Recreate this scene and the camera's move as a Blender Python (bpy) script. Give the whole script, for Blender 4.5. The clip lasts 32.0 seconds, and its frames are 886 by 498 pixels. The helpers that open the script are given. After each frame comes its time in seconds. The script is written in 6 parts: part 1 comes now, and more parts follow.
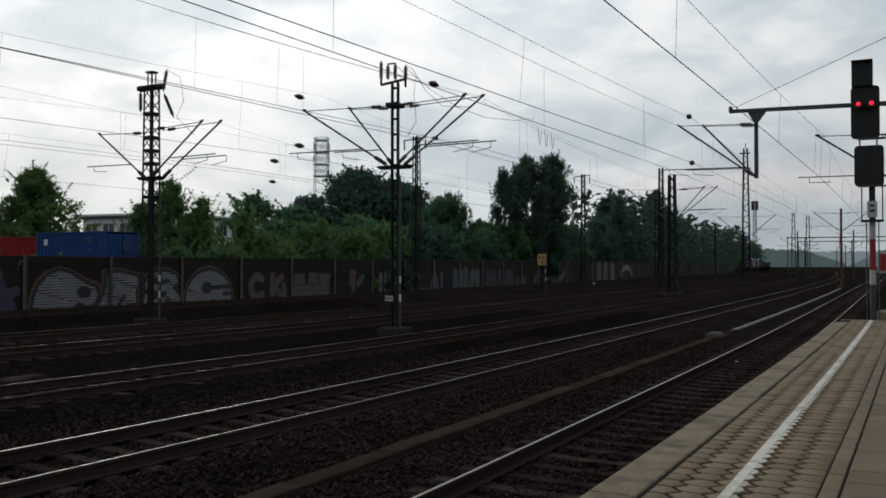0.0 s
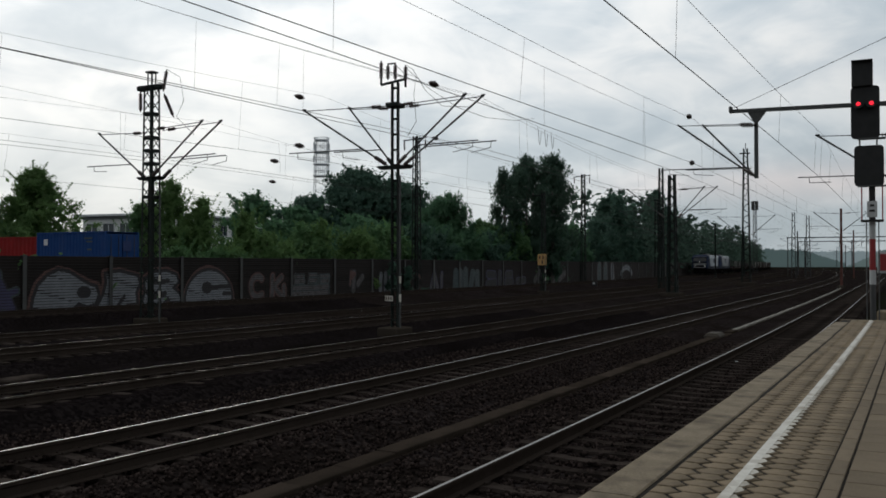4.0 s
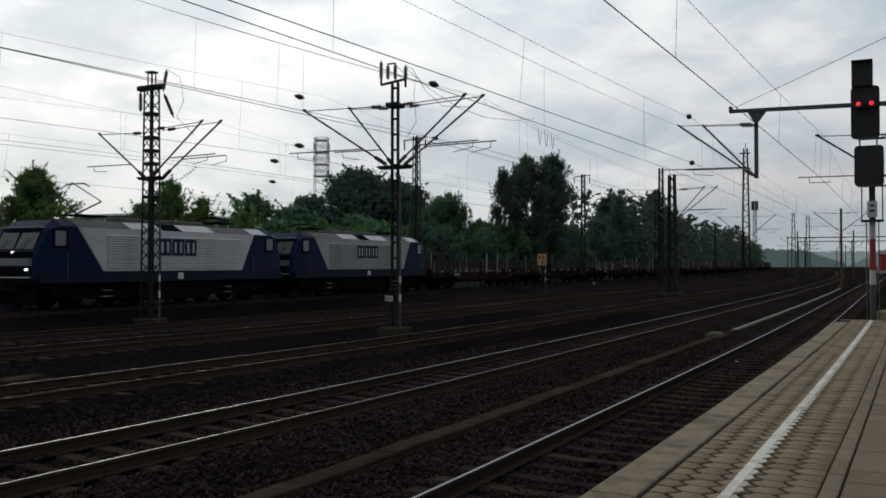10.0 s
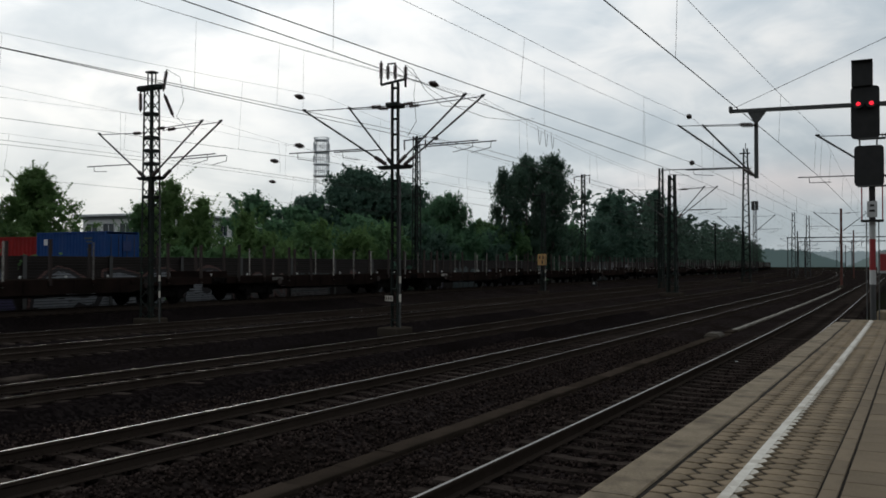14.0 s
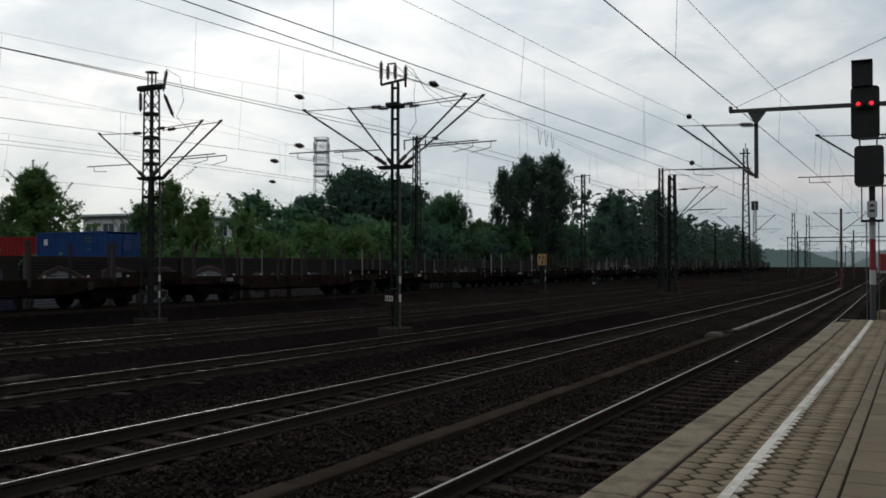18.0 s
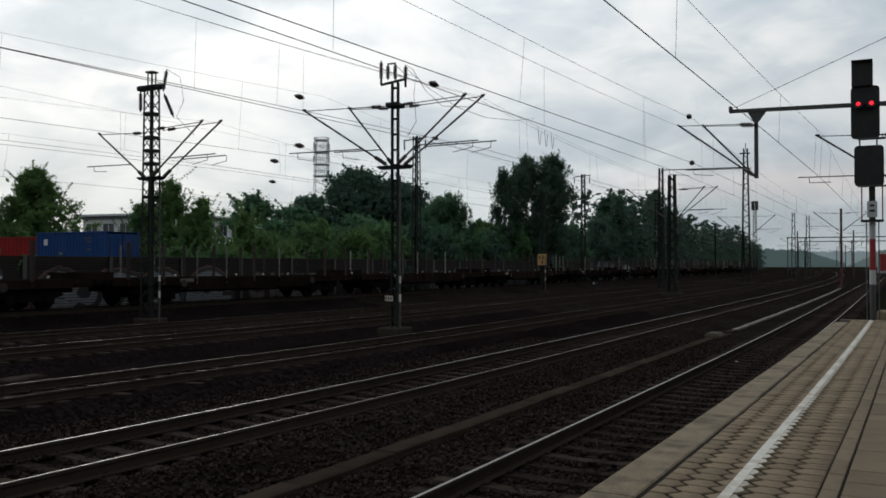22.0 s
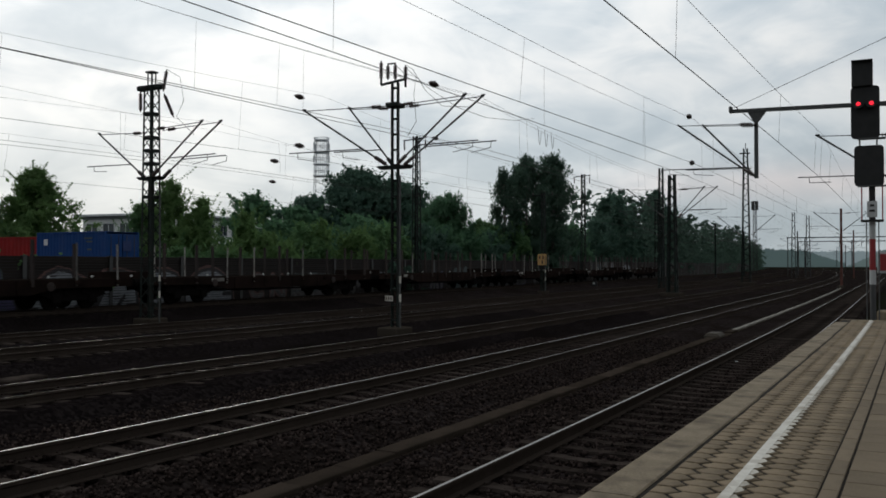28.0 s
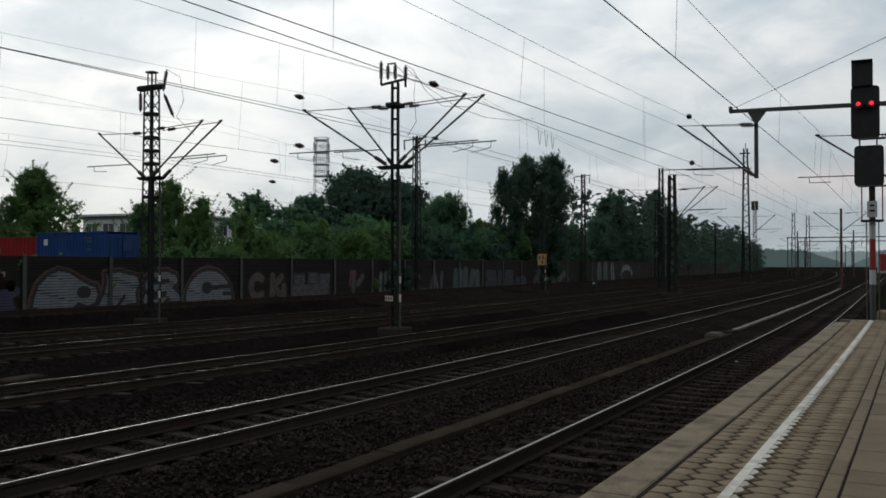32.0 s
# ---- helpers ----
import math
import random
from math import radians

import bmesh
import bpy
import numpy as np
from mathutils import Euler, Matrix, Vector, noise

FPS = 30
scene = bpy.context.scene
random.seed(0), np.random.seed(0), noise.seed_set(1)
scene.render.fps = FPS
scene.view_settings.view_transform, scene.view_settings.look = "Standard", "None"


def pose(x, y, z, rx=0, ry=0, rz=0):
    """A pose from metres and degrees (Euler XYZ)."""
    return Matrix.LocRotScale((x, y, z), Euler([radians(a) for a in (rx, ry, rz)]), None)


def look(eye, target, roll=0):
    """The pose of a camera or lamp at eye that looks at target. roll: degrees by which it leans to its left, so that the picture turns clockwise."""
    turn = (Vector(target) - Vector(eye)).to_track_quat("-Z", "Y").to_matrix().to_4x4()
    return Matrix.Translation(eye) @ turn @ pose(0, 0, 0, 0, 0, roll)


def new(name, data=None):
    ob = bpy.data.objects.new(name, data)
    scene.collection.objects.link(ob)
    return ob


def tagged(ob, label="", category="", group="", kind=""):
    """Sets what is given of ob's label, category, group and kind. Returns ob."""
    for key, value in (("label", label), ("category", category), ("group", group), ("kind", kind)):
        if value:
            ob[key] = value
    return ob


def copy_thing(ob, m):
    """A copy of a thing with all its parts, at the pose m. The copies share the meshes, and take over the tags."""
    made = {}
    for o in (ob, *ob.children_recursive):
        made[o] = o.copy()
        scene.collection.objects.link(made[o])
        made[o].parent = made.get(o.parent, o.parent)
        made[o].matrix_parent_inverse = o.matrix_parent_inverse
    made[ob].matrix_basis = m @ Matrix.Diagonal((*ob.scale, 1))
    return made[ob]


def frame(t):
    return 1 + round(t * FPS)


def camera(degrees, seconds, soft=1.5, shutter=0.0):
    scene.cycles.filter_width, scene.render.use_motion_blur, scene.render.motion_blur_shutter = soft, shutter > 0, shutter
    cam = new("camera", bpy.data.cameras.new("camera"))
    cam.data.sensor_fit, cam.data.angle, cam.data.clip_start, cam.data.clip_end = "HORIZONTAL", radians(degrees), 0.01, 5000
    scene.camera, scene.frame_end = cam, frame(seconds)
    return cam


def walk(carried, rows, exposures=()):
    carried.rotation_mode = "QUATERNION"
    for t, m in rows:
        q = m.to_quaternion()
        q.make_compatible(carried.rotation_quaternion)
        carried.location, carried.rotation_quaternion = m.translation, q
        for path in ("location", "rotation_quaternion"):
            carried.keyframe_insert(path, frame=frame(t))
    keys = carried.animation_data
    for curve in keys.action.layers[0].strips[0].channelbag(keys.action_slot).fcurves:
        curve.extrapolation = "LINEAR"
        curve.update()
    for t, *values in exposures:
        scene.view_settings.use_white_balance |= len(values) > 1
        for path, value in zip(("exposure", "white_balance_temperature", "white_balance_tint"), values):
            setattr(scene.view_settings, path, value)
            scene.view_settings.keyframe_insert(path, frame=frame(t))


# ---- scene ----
ZC = 2.27                                  # the eye's height over the rails of the station tracks
cam = camera(53.0, 32.0, soft=1.7, shutter=0.1)
EYE = pose(0, 0, ZC, 91.02, 0, 0)
walk(cam, [(0.0, EYE), (32.0, EYE)], exposures=[(0.0, 0.0), (32.0, 0.0)])

# ---- daylight: dawn, sun behind clouds ahead ----
SUN_AZ, SUN_EL = -21.0, 13.0               # degrees from +Y (clockwise positive) and up
sun_dir = Vector((math.sin(radians(SUN_AZ)) * math.cos(radians(SUN_EL)),
                  math.cos(radians(SUN_AZ)) * math.cos(radians(SUN_EL)), math.sin(radians(SUN_EL))))


def build_world():
    w = bpy.data.worlds.new("dawn_sky")
    scene.world = w
    w.use_nodes = True
    nt = w.node_tree
    nt.nodes.clear()
    N = nt.nodes.new
    L = nt.links.new
    out, bg = N("ShaderNodeOutputWorld"), N("ShaderNodeBackground")
    sky = N("ShaderNodeTexSky")
    sky.sky_type, sky.sun_disc = 'NISHITA', False
    sky.sun_elevation, sky.sun_rotation = radians(SUN_EL), radians(SUN_AZ)
    tc = N("ShaderNodeTexCoord")

    def vm(op, a, b=None):
        n = N("ShaderNodeVectorMath")
        n.operation = op
        L(a, n.inputs[0])
        if b is not None:
            if isinstance(b, tuple):
                n.inputs[1].default_value = b
            else:
                L(b, n.inputs[1])
        return n.outputs["Value"] if op == 'DOT_PRODUCT' else n.outputs["Vector"]

    def mt(op, a, b=0.0, c=None):
        n = N("ShaderNodeMath")
        n.operation = op
        for i, q in enumerate((a, b) if c is None else (a, b, c)):
            if isinstance(q, (int, float)):
                n.inputs[i].default_value = q
            else:
                L(q, n.inputs[i])
        return n.outputs[0]

    d = vm('NORMALIZE', tc.outputs["Generated"])
    sep = N("ShaderNodeSeparateXYZ")
    L(d, sep.inputs[0])
    z = mt('MAXIMUM', sep.outputs[2], 0.0)
    # brightness falls away from the hidden sun
    s = vm('DOT_PRODUCT', d, tuple(sun_dir))
    half = mt('MULTIPLY_ADD', s, 0.5, 0.5)
    wide = mt('POWER', half, SKY_FALL)
    core = mt('POWER', half, 24.0)
    glow = mt('MULTIPLY_ADD', wide, SKY_WIDE, SKY_BASE)
    glow = mt('MULTIPLY_ADD', core, SKY_CORE, glow)
    # soft heaped clouds: broad banks and smaller puffs, flattened toward the horizon
    mp = N("ShaderNodeMapping")
    mp.inputs["Scale"].default_value = (1.0, 1.0, 2.3)
    mp.inputs["Location"].default_value = (3.1, 1.7, .4)
    L(d, mp.inputs[0])
    fac = None
    for sc_, dt, ro, am in ((3.2, 4.0, .5, .55), (8.5, 5.0, .55, .45)):
        n1 = N("ShaderNodeTexNoise")
        n1.inputs["Scale"].default_value, n1.inputs["Detail"].default_value = sc_, dt
        n1.inputs["Roughness"].default_value, n1.inputs["Distortion"].default_value = ro, 0.5
        L(mp.outputs[0], n1.inputs["Vector"])
        fac = mt('MULTIPLY', n1.outputs["Fac"], am) if fac is None else mt('MULTIPLY_ADD', n1.outputs["Fac"], am, fac)
    rmp = N("ShaderNodeMapRange")
    rmp.inputs["From Min"].default_value, rmp.inputs["From Max"].default_value = 0.36, 0.62
    rmp.interpolation_type = 'SMOOTHSTEP'
    L(fac, rmp.inputs["Value"])
    cover = rmp.outputs[0]
    # bluish air low over the horizon
    low = N("ShaderNodeMapRange")
    low.inputs["From Min"].default_value, low.inputs["From Max"].default_value = 0.02, 0.2
    low.inputs["To Min"].default_value, low.inputs["To Max"].default_value = 1.0, 0.0
    L(z, low.inputs["Value"])
    col = N("ShaderNodeMix")
    col.data_type = 'RGBA'
    col.inputs["A"].default_value = (0.785, 0.897, 0.985, 1)
    col.inputs["B"].default_value = (0.985, 1.003, 1.005, 1)
    L(cover, col.inputs["Factor"])
    warm = N("ShaderNodeMix")
    warm.data_type = 'RGBA'
    L(mt('MULTIPLY', low.outputs[0], 0.62), warm.inputs["Factor"])
    L(col.outputs["Result"], warm.inputs["A"])
    warm.inputs["B"].default_value = (0.80, 0.925, 0.985, 1)
    # a thin pink streak of dawn low in the sky, fading out to the left
    pk = mt('MULTIPLY', mt('SUBTRACT', z, 0.086), 52.0)
    pk = mt('POWER', 2.718, mt('MULTIPLY', mt('MULTIPLY', pk, pk), -1.0))
    side = N("ShaderNodeMapRange")
    side.inputs["From Min"].default_value, side.inputs["From Max"].default_value = 0.12, 0.36
    L(sep.outputs[0], side.inputs["Value"])
    pk = mt('MULTIPLY', mt('MULTIPLY', pk, side.outputs[0]), mt('MULTIPLY_ADD', cover, .5, .5))
    pink = N("ShaderNodeMix")
    pink.data_type = 'RGBA'
    L(pk, pink.inputs["Factor"])
    L(warm.outputs["Result"], pink.inputs["A"])
    pink.inputs["B"].default_value = (1.36, 1.22, 1.19, 1)
    lum = mt('MULTIPLY', glow, mt('MULTIPLY_ADD', cover, 0.26, 0.83))
    dim = N("ShaderNodeMapRange")          # thicker air low down
    dim.inputs["From Min"].default_value, dim.inputs["From Max"].default_value = 0.0, 0.30
    dim.inputs["To Min"].default_value, dim.inputs["To Max"].default_value = 0.68, 1.0
    L(z, dim.inputs["Value"])
    lum = mt('MULTIPLY', lum, dim.outputs[0])
    sc1 = N("ShaderNodeVectorMath")
    sc1.operation = 'SCALE'
    cream = N("ShaderNodeMix")              # creamy light round the hidden sun
    cream.data_type = 'RGBA'
    L(mt('MULTIPLY', core, 0.2), cream.inputs["Factor"])
    L(pink.outputs["Result"], cream.inputs["A"])
    cream.inputs["B"].default_value = (1.01, 0.985, 0.94, 1)
    L(cream.outputs["Result"], sc1.inputs[0])
    L(lum, sc1.inputs["Scale"])
    sc2 = N("ShaderNodeVectorMath")
    sc2.operation = 'SCALE'
    L(sky.outputs[0], sc2.inputs[0])
    sc2.inputs["Scale"].default_value = 0.002
    tot = vm('ADD', sc1.outputs[0], sc2.outputs[0])
    L(tot, bg.inputs["Color"])
    bg.inputs["Strength"].default_value = 1.0
    L(bg.outputs[0], out.inputs[0])


SKY_BASE, SKY_WIDE, SKY_FALL, SKY_CORE = 0.425, 0.505, 2.2, 0.11
build_world()
sun = new("sun", bpy.data.lights.new("sun", 'SUN'))
sun.data.energy, sun.data.angle, sun.data.color = 0.5, radians(20), (1.0, 0.93, 0.85)
sun.matrix_world = look(sun_dir * 100, (0, 0, 0))

# ---- plan: the line is one gentle bend to the left ----
TH, RAD = radians(28.6), 2900.0
T0, L0 = Vector((math.sin(TH), math.cos(TH))), Vector((-math.cos(TH), math.sin(TH)))
CEN = L0 * RAD


def at(u, v, z=0.0):
    """A place u metres along the line, v metres to its left."""
    a = u / RAD
    p = CEN - (L0 * math.cos(a) - T0 * math.sin(a)) * (RAD - v)
    return Vector((p.x, p.y, z))


def heading(u):
    a = u / RAD
    t = T0 * math.cos(a) + L0 * math.sin(a)
    return math.degrees(math.atan2(t.y, t.x))


def on_line(u, v, z=0.0, turn=0.0):
    """The pose of a thing whose x runs along the line and y to its left."""
    p = at(u, v, z)
    return pose(p.x, p.y, p.z, 0, 0, heading(u) + turn)


# ---- mesh kit ----
class Kit:
    """Collects vertices and faces of one mesh."""

    def __init__(self):
        self.v, self.f = [], []

    def add(self, vs, fs):
        o = len(self.v)
        self.v.extend(tuple(p) for p in vs)
        self.f.extend(tuple(i + o for i in q) for q in fs)
        return self

    def box(self, c, s, bevel=0.0, m=None):
        """A box about c with sides s, its edges cut by bevel."""
        hx, hy, hz = s[0] / 2, s[1] / 2, s[2] / 2
        if bevel <= 0:
            vs = [(x * hx, y * hy, z * hz) for x in (-1, 1) for y in (-1, 1) for z in (-1, 1)]
            fs = [(0, 1, 3, 2), (4, 6, 7, 5), (0, 4, 5, 1), (2, 3, 7, 6), (0, 2, 6, 4), (1, 5, 7, 3)]
        else:
            b = min(bevel, hx * .9, hy * .9, hz * .9)
            vs, ix = [], {}
            for x in (-1, 1):
                for y in (-1, 1):
                    for z in (-1, 1):
                        for k in range(3):
                            ix[x, y, z, k] = len(vs)
                            vs.append((x * (hx - (k != 0) * b), y * (hy - (k != 1) * b), z * (hz - (k != 2) * b)))
            fs = []
            q = ((-1, -1), (1, -1), (1, 1), (-1, 1))
            for sg in (-1, 1):
                o = q if sg > 0 else q[::-1]
                fs.append(tuple(ix[sg, a, c2, 0] for a, c2 in o))
                fs.append(tuple(ix[c2, sg, a, 1] for a, c2 in o))
                fs.append(tuple(ix[a, c2, sg, 2] for a, c2 in o))
            for a in (-1, 1):
                for c2 in (-1, 1):
                    fl = 1 if a * c2 > 0 else -1
                    e1 = [ix[-1, a, c2, 1], ix[1, a, c2, 1], ix[1, a, c2, 2], ix[-1, a, c2, 2]]
                    e2 = [ix[c2, -1, a, 2], ix[c2, 1, a, 2], ix[c2, 1, a, 0], ix[c2, -1, a, 0]]
                    e3 = [ix[a, c2, -1, 0], ix[a, c2, 1, 0], ix[a, c2, 1, 1], ix[a, c2, -1, 1]]
                    for e in (e1, e2, e3):
                        fs.append(tuple(e if fl > 0 else e[::-1]))
            for x in (-1, 1):
                for y in (-1, 1):
                    for z in (-1, 1):
                        t = (ix[x, y, z, 0], ix[x, y, z, 1], ix[x, y, z, 2])
                        fs.append(t if x * y * z > 0 else t[::-1])
        t = m or Matrix()
        return self.add([t @ (Vector(p)) + Vector(c) if m is None else t @ (Vector(p) + Vector(c)) for p in vs], fs)

    def tube(self, a, b, r, n=6, r2=None, caps=True):
        a, b = Vector(a), Vector(b)
        r2 = r if r2 is None else r2
        d = (b - a)
        if d.length < 1e-6:
            return self
        q = d.to_track_quat('Z', 'Y')
        ring = [Vector((math.cos(2 * math.pi * i / n), math.sin(2 * math.pi * i / n), 0)) for i in range(n)]
        vs = [a + q @ (p * r) for p in ring] + [b + q @ (p * r2) for p in ring]
        fs = [(i, (i + 1) % n, n + (i + 1) % n, n + i) for i in range(n)]
        if caps:
            fs += [tuple(range(n))[::-1], tuple(range(n, 2 * n))]
        return self.add(vs, fs)

    def line(self, pts, r, n=4):
        """A wire or pipe through the points."""
        pts = [Vector(p) for p in pts]
        vs, fs = [], []
        for i, p in enumerate(pts):
            d = pts[min(i + 1, len(pts) - 1)] - pts[max(i - 1, 0)]
            q = d.to_track_quat('Z', 'Y')
            for k in range(n):
                t = 2 * math.pi * (k + .5) / n
                vs.append(p + q @ Vector((r * math.cos(t), r * math.sin(t), 0)))
        for i in range(len(pts) - 1):
            for k in range(n):
                fs.append((i * n + k, i * n + (k + 1) % n, (i + 1) * n + (k + 1) % n, (i + 1) * n + k))
        fs += [tuple(range(n))[::-1], tuple(range((len(pts) - 1) * n, len(pts) * n))]
        return self.add(vs, fs)

    def turned(self, prof, a, b, n=10):
        """A turned body from a to b; prof: (share of the way, radius)."""
        a, b = Vector(a), Vector(b)
        q = (b - a).to_track_quat('Z', 'Y')
        ln = (b - a).length
        vs, fs = [], []
        for h, r in prof:
            for k in range(n):
                t = 2 * math.pi * k / n
                vs.append(a + q @ Vector((r * math.cos(t), r * math.sin(t), h * ln)))
        for i in range(len(prof) - 1):
            for k in range(n):
                fs.append((i * n + k, i * n + (k + 1) % n, (i + 1) * n + (k + 1) % n, (i + 1) * n + k))
        fs += [tuple(range(n))[::-1], tuple(range((len(prof) - 1) * n, len(prof) * n))]
        return self.add(vs, fs)

    def prism(self, poly, a, b, axis='y'):
        """A flat outline (pairs) drawn out from a to b along an axis; pairs are the other two axes in order."""
        def p3(p, t):
            return {'x': (t, p[0], p[1]), 'y': (p[0], t, p[1]), 'z': (p[0], p[1], t)}[axis]
        n = len(poly)
        area = sum(poly[i][0] * poly[(i + 1) % n][1] - poly[(i + 1) % n][0] * poly[i][1] for i in range(n))
        if (area > 0) == (axis == 'y'):
            poly = poly[::-1]
        if b < a:
            a, b = b, a
        vs = [p3(p, a) for p in poly] + [p3(p, b) for p in poly]
        fs = [tuple(range(n))[::-1], tuple(range(n, 2 * n))] + [(i, (i + 1) % n, n + (i + 1) % n, n + i) for i in range(n)]
        return self.add(vs, fs)

    def sweep(self, prof, us, v0, z0=0.0, closed=True):
        """A section (pairs: left, up) carried along the line at v0."""
        n = len(prof)
        vs, fs = [], []
        for u in us:
            for dv, dz in prof:
                vs.append(at(u, (v0(u) if callable(v0) else v0) + dv, z0 + dz))
        m = n if closed else n - 1
        for i in range(len(us) - 1):
            for k in range(m):
                a, b = i * n + k, i * n + (k + 1) % n
                fs.append((a, b, b + n, a + n))
        if closed:
            fs += [tuple(range(n)), tuple(range((len(us) - 1) * n, len(us) * n))[::-1]]
        return self.add(vs, fs)

    def mesh(self, name, material=None, smooth=False):
        me = bpy.data.meshes.new(name)
        me.from_pydata([tuple(p) for p in self.v], [], self.f)
        if material:
            me.materials.append(material)
        if smooth:
            me.polygons.foreach_set("use_smooth", [True] * len(me.polygons))
        me.update()
        return me


def part(name, kit, material, parent, label="", m=None, smooth=False):
    """One mesh object under a thing or under a part; kit may be a mesh to share."""
    me = kit if isinstance(kit, bpy.types.Mesh) else kit.mesh(name, material, smooth)
    ob = new(name, me)
    ob.parent = parent
    if m is not None:
        ob.matrix_basis = m
    if label:
        tagged(ob, label)
    return ob


def empty(name, m, label, category, group="", kind=""):
    ob = new(name)
    ob.empty_display_size = 0.2
    ob.matrix_basis = m
    return tagged(ob, label, category, group, kind)


def thing(name, kit, material, m, label, category, group="", kind="", smooth=False):
    me = kit if isinstance(kit, bpy.types.Mesh) else kit.mesh(name, material, smooth)
    ob = new(name, me)
    if m is not None:
        ob.matrix_basis = m
    return tagged(ob, label, category, group, kind)


def steps(a, b, d):
    n = max(1, int(round((b - a) / d)))
    return [a + (b - a) * i / n for i in range(n + 1)]


# ---- materials ----
def mat(name, a, b=None, rough=0.7, metal=0.0, scale=4.0, fine=40.0, bump=0.15, dist=0.01, each=0.0, spec=0.5, stretch=None, dirt=None, dirt_scale=0.7):
    """A surface of two colours mixed at two scales, with fine relief. each: how far single pieces differ."""
    b = b or tuple(c * 0.75 for c in a)
    m = bpy.data.materials.new(name)
    m.use_nodes = True
    nt = m.node_tree
    p = nt.nodes["Principled BSDF"]
    N, L = nt.nodes.new, nt.links.new
    tc = N("ShaderNodeTexCoord")
    src = tc.outputs["Object"]
    if stretch:
        mp = N("ShaderNodeMapping")
        mp.inputs["Scale"].default_value = stretch
        L(src, mp.inputs[0])
        src = mp.outputs[0]
    n1, n2 = N("ShaderNodeTexNoise"), N("ShaderNodeTexNoise")
    for n, s, dt in ((n1, scale, 4.0), (n2, fine, 3.0)):
        n.inputs["Scale"].default_value, n.inputs["Detail"].default_value = s, dt
        L(src, n.inputs["Vector"])
    mix = N("ShaderNodeMix")
    mix.data_type = 'RGBA'
    mr = N("ShaderNodeMapRange")
    mr.inputs["From Min"].default_value, mr.inputs["From Max"].default_value = 0.3, 0.7
    ad = N("ShaderNodeMath")
    ad.operation = 'MULTIPLY_ADD'
    ad.inputs[1].default_value = 0.5
    L(n2.outputs["Fac"], ad.inputs[0])
    hf = N("ShaderNodeMath")
    hf.operation = 'MULTIPLY'
    hf.inputs[1].default_value = 0.5
    L(n1.outputs["Fac"], hf.inputs[0])
    L(hf.outputs[0], ad.inputs[2])
    L(ad.outputs[0], mr.inputs["Value"])
    L(mr.outputs[0], mix.inputs["Factor"])
    mix.inputs["A"].default_value, mix.inputs["B"].default_value = (*a, 1), (*b, 1)
    colour = mix.outputs["Result"]
    if dirt:
        n3 = N("ShaderNodeTexNoise")
        n3.inputs["Scale"].default_value, n3.inputs["Detail"].default_value = dirt_scale, 6.0
        L(src, n3.inputs["Vector"])
        r3 = N("ShaderNodeMapRange")
        r3.inputs["From Min"].default_value, r3.inputs["From Max"].default_value = 0.48, 0.72
        L(n3.outputs["Fac"], r3.inputs["Value"])
        mx = N("ShaderNodeMix")
        mx.data_type = 'RGBA'
        L(r3.outputs[0], mx.inputs["Factor"])
        L(colour, mx.inputs["A"])
        mx.inputs["B"].default_value = (*dirt, 1)
        colour = mx.outputs["Result"]
    if each > 0:
        oi = N("ShaderNodeObjectInfo")
        hs = N("ShaderNodeHueSaturation")
        vr = N("ShaderNodeMapRange")
        vr.inputs["To Min"].default_value, vr.inputs["To Max"].default_value = 1 - each, 1 + each
        L(oi.outputs["Random"], vr.inputs["Value"])
        L(vr.outputs[0], hs.inputs["Value"])
        L(colour, hs.inputs["Color"])
        colour = hs.outputs[0]
    L(colour, p.inputs["Base Color"])
    rr = N("ShaderNodeMapRange")
    rr.inputs["To Min"].default_value, rr.inputs["To Max"].default_value = max(0.02, rough - 0.12), min(1, rough + 0.12)
    L(n1.outputs["Fac"], rr.inputs["Value"])
    L(rr.outputs[0], p.inputs["Roughness"])
    p.inputs["Metallic"].default_value = metal
    p.inputs["Specular IOR Level"].default_value = spec
    if bump > 0:
        bp = N("ShaderNodeBump")
        bp.inputs["Strength"].default_value, bp.inputs["Distance"].default_value = bump, dist
        L(ad.outputs[0], bp.inputs["Height"])
        L(bp.outputs[0], p.inputs["Normal"])
    return m


def glow_mat(name, colour, strength):
    m = bpy.data.materials.new(name)
    m.use_nodes = True
    p = m.node_tree.nodes["Principled BSDF"]
    p.inputs["Base Color"].default_value = (*colour, 1)
    p.inputs["Emission Color"].default_value = (*colour, 1)
    p.inputs["Emission Strength"].default_value = strength
    return m


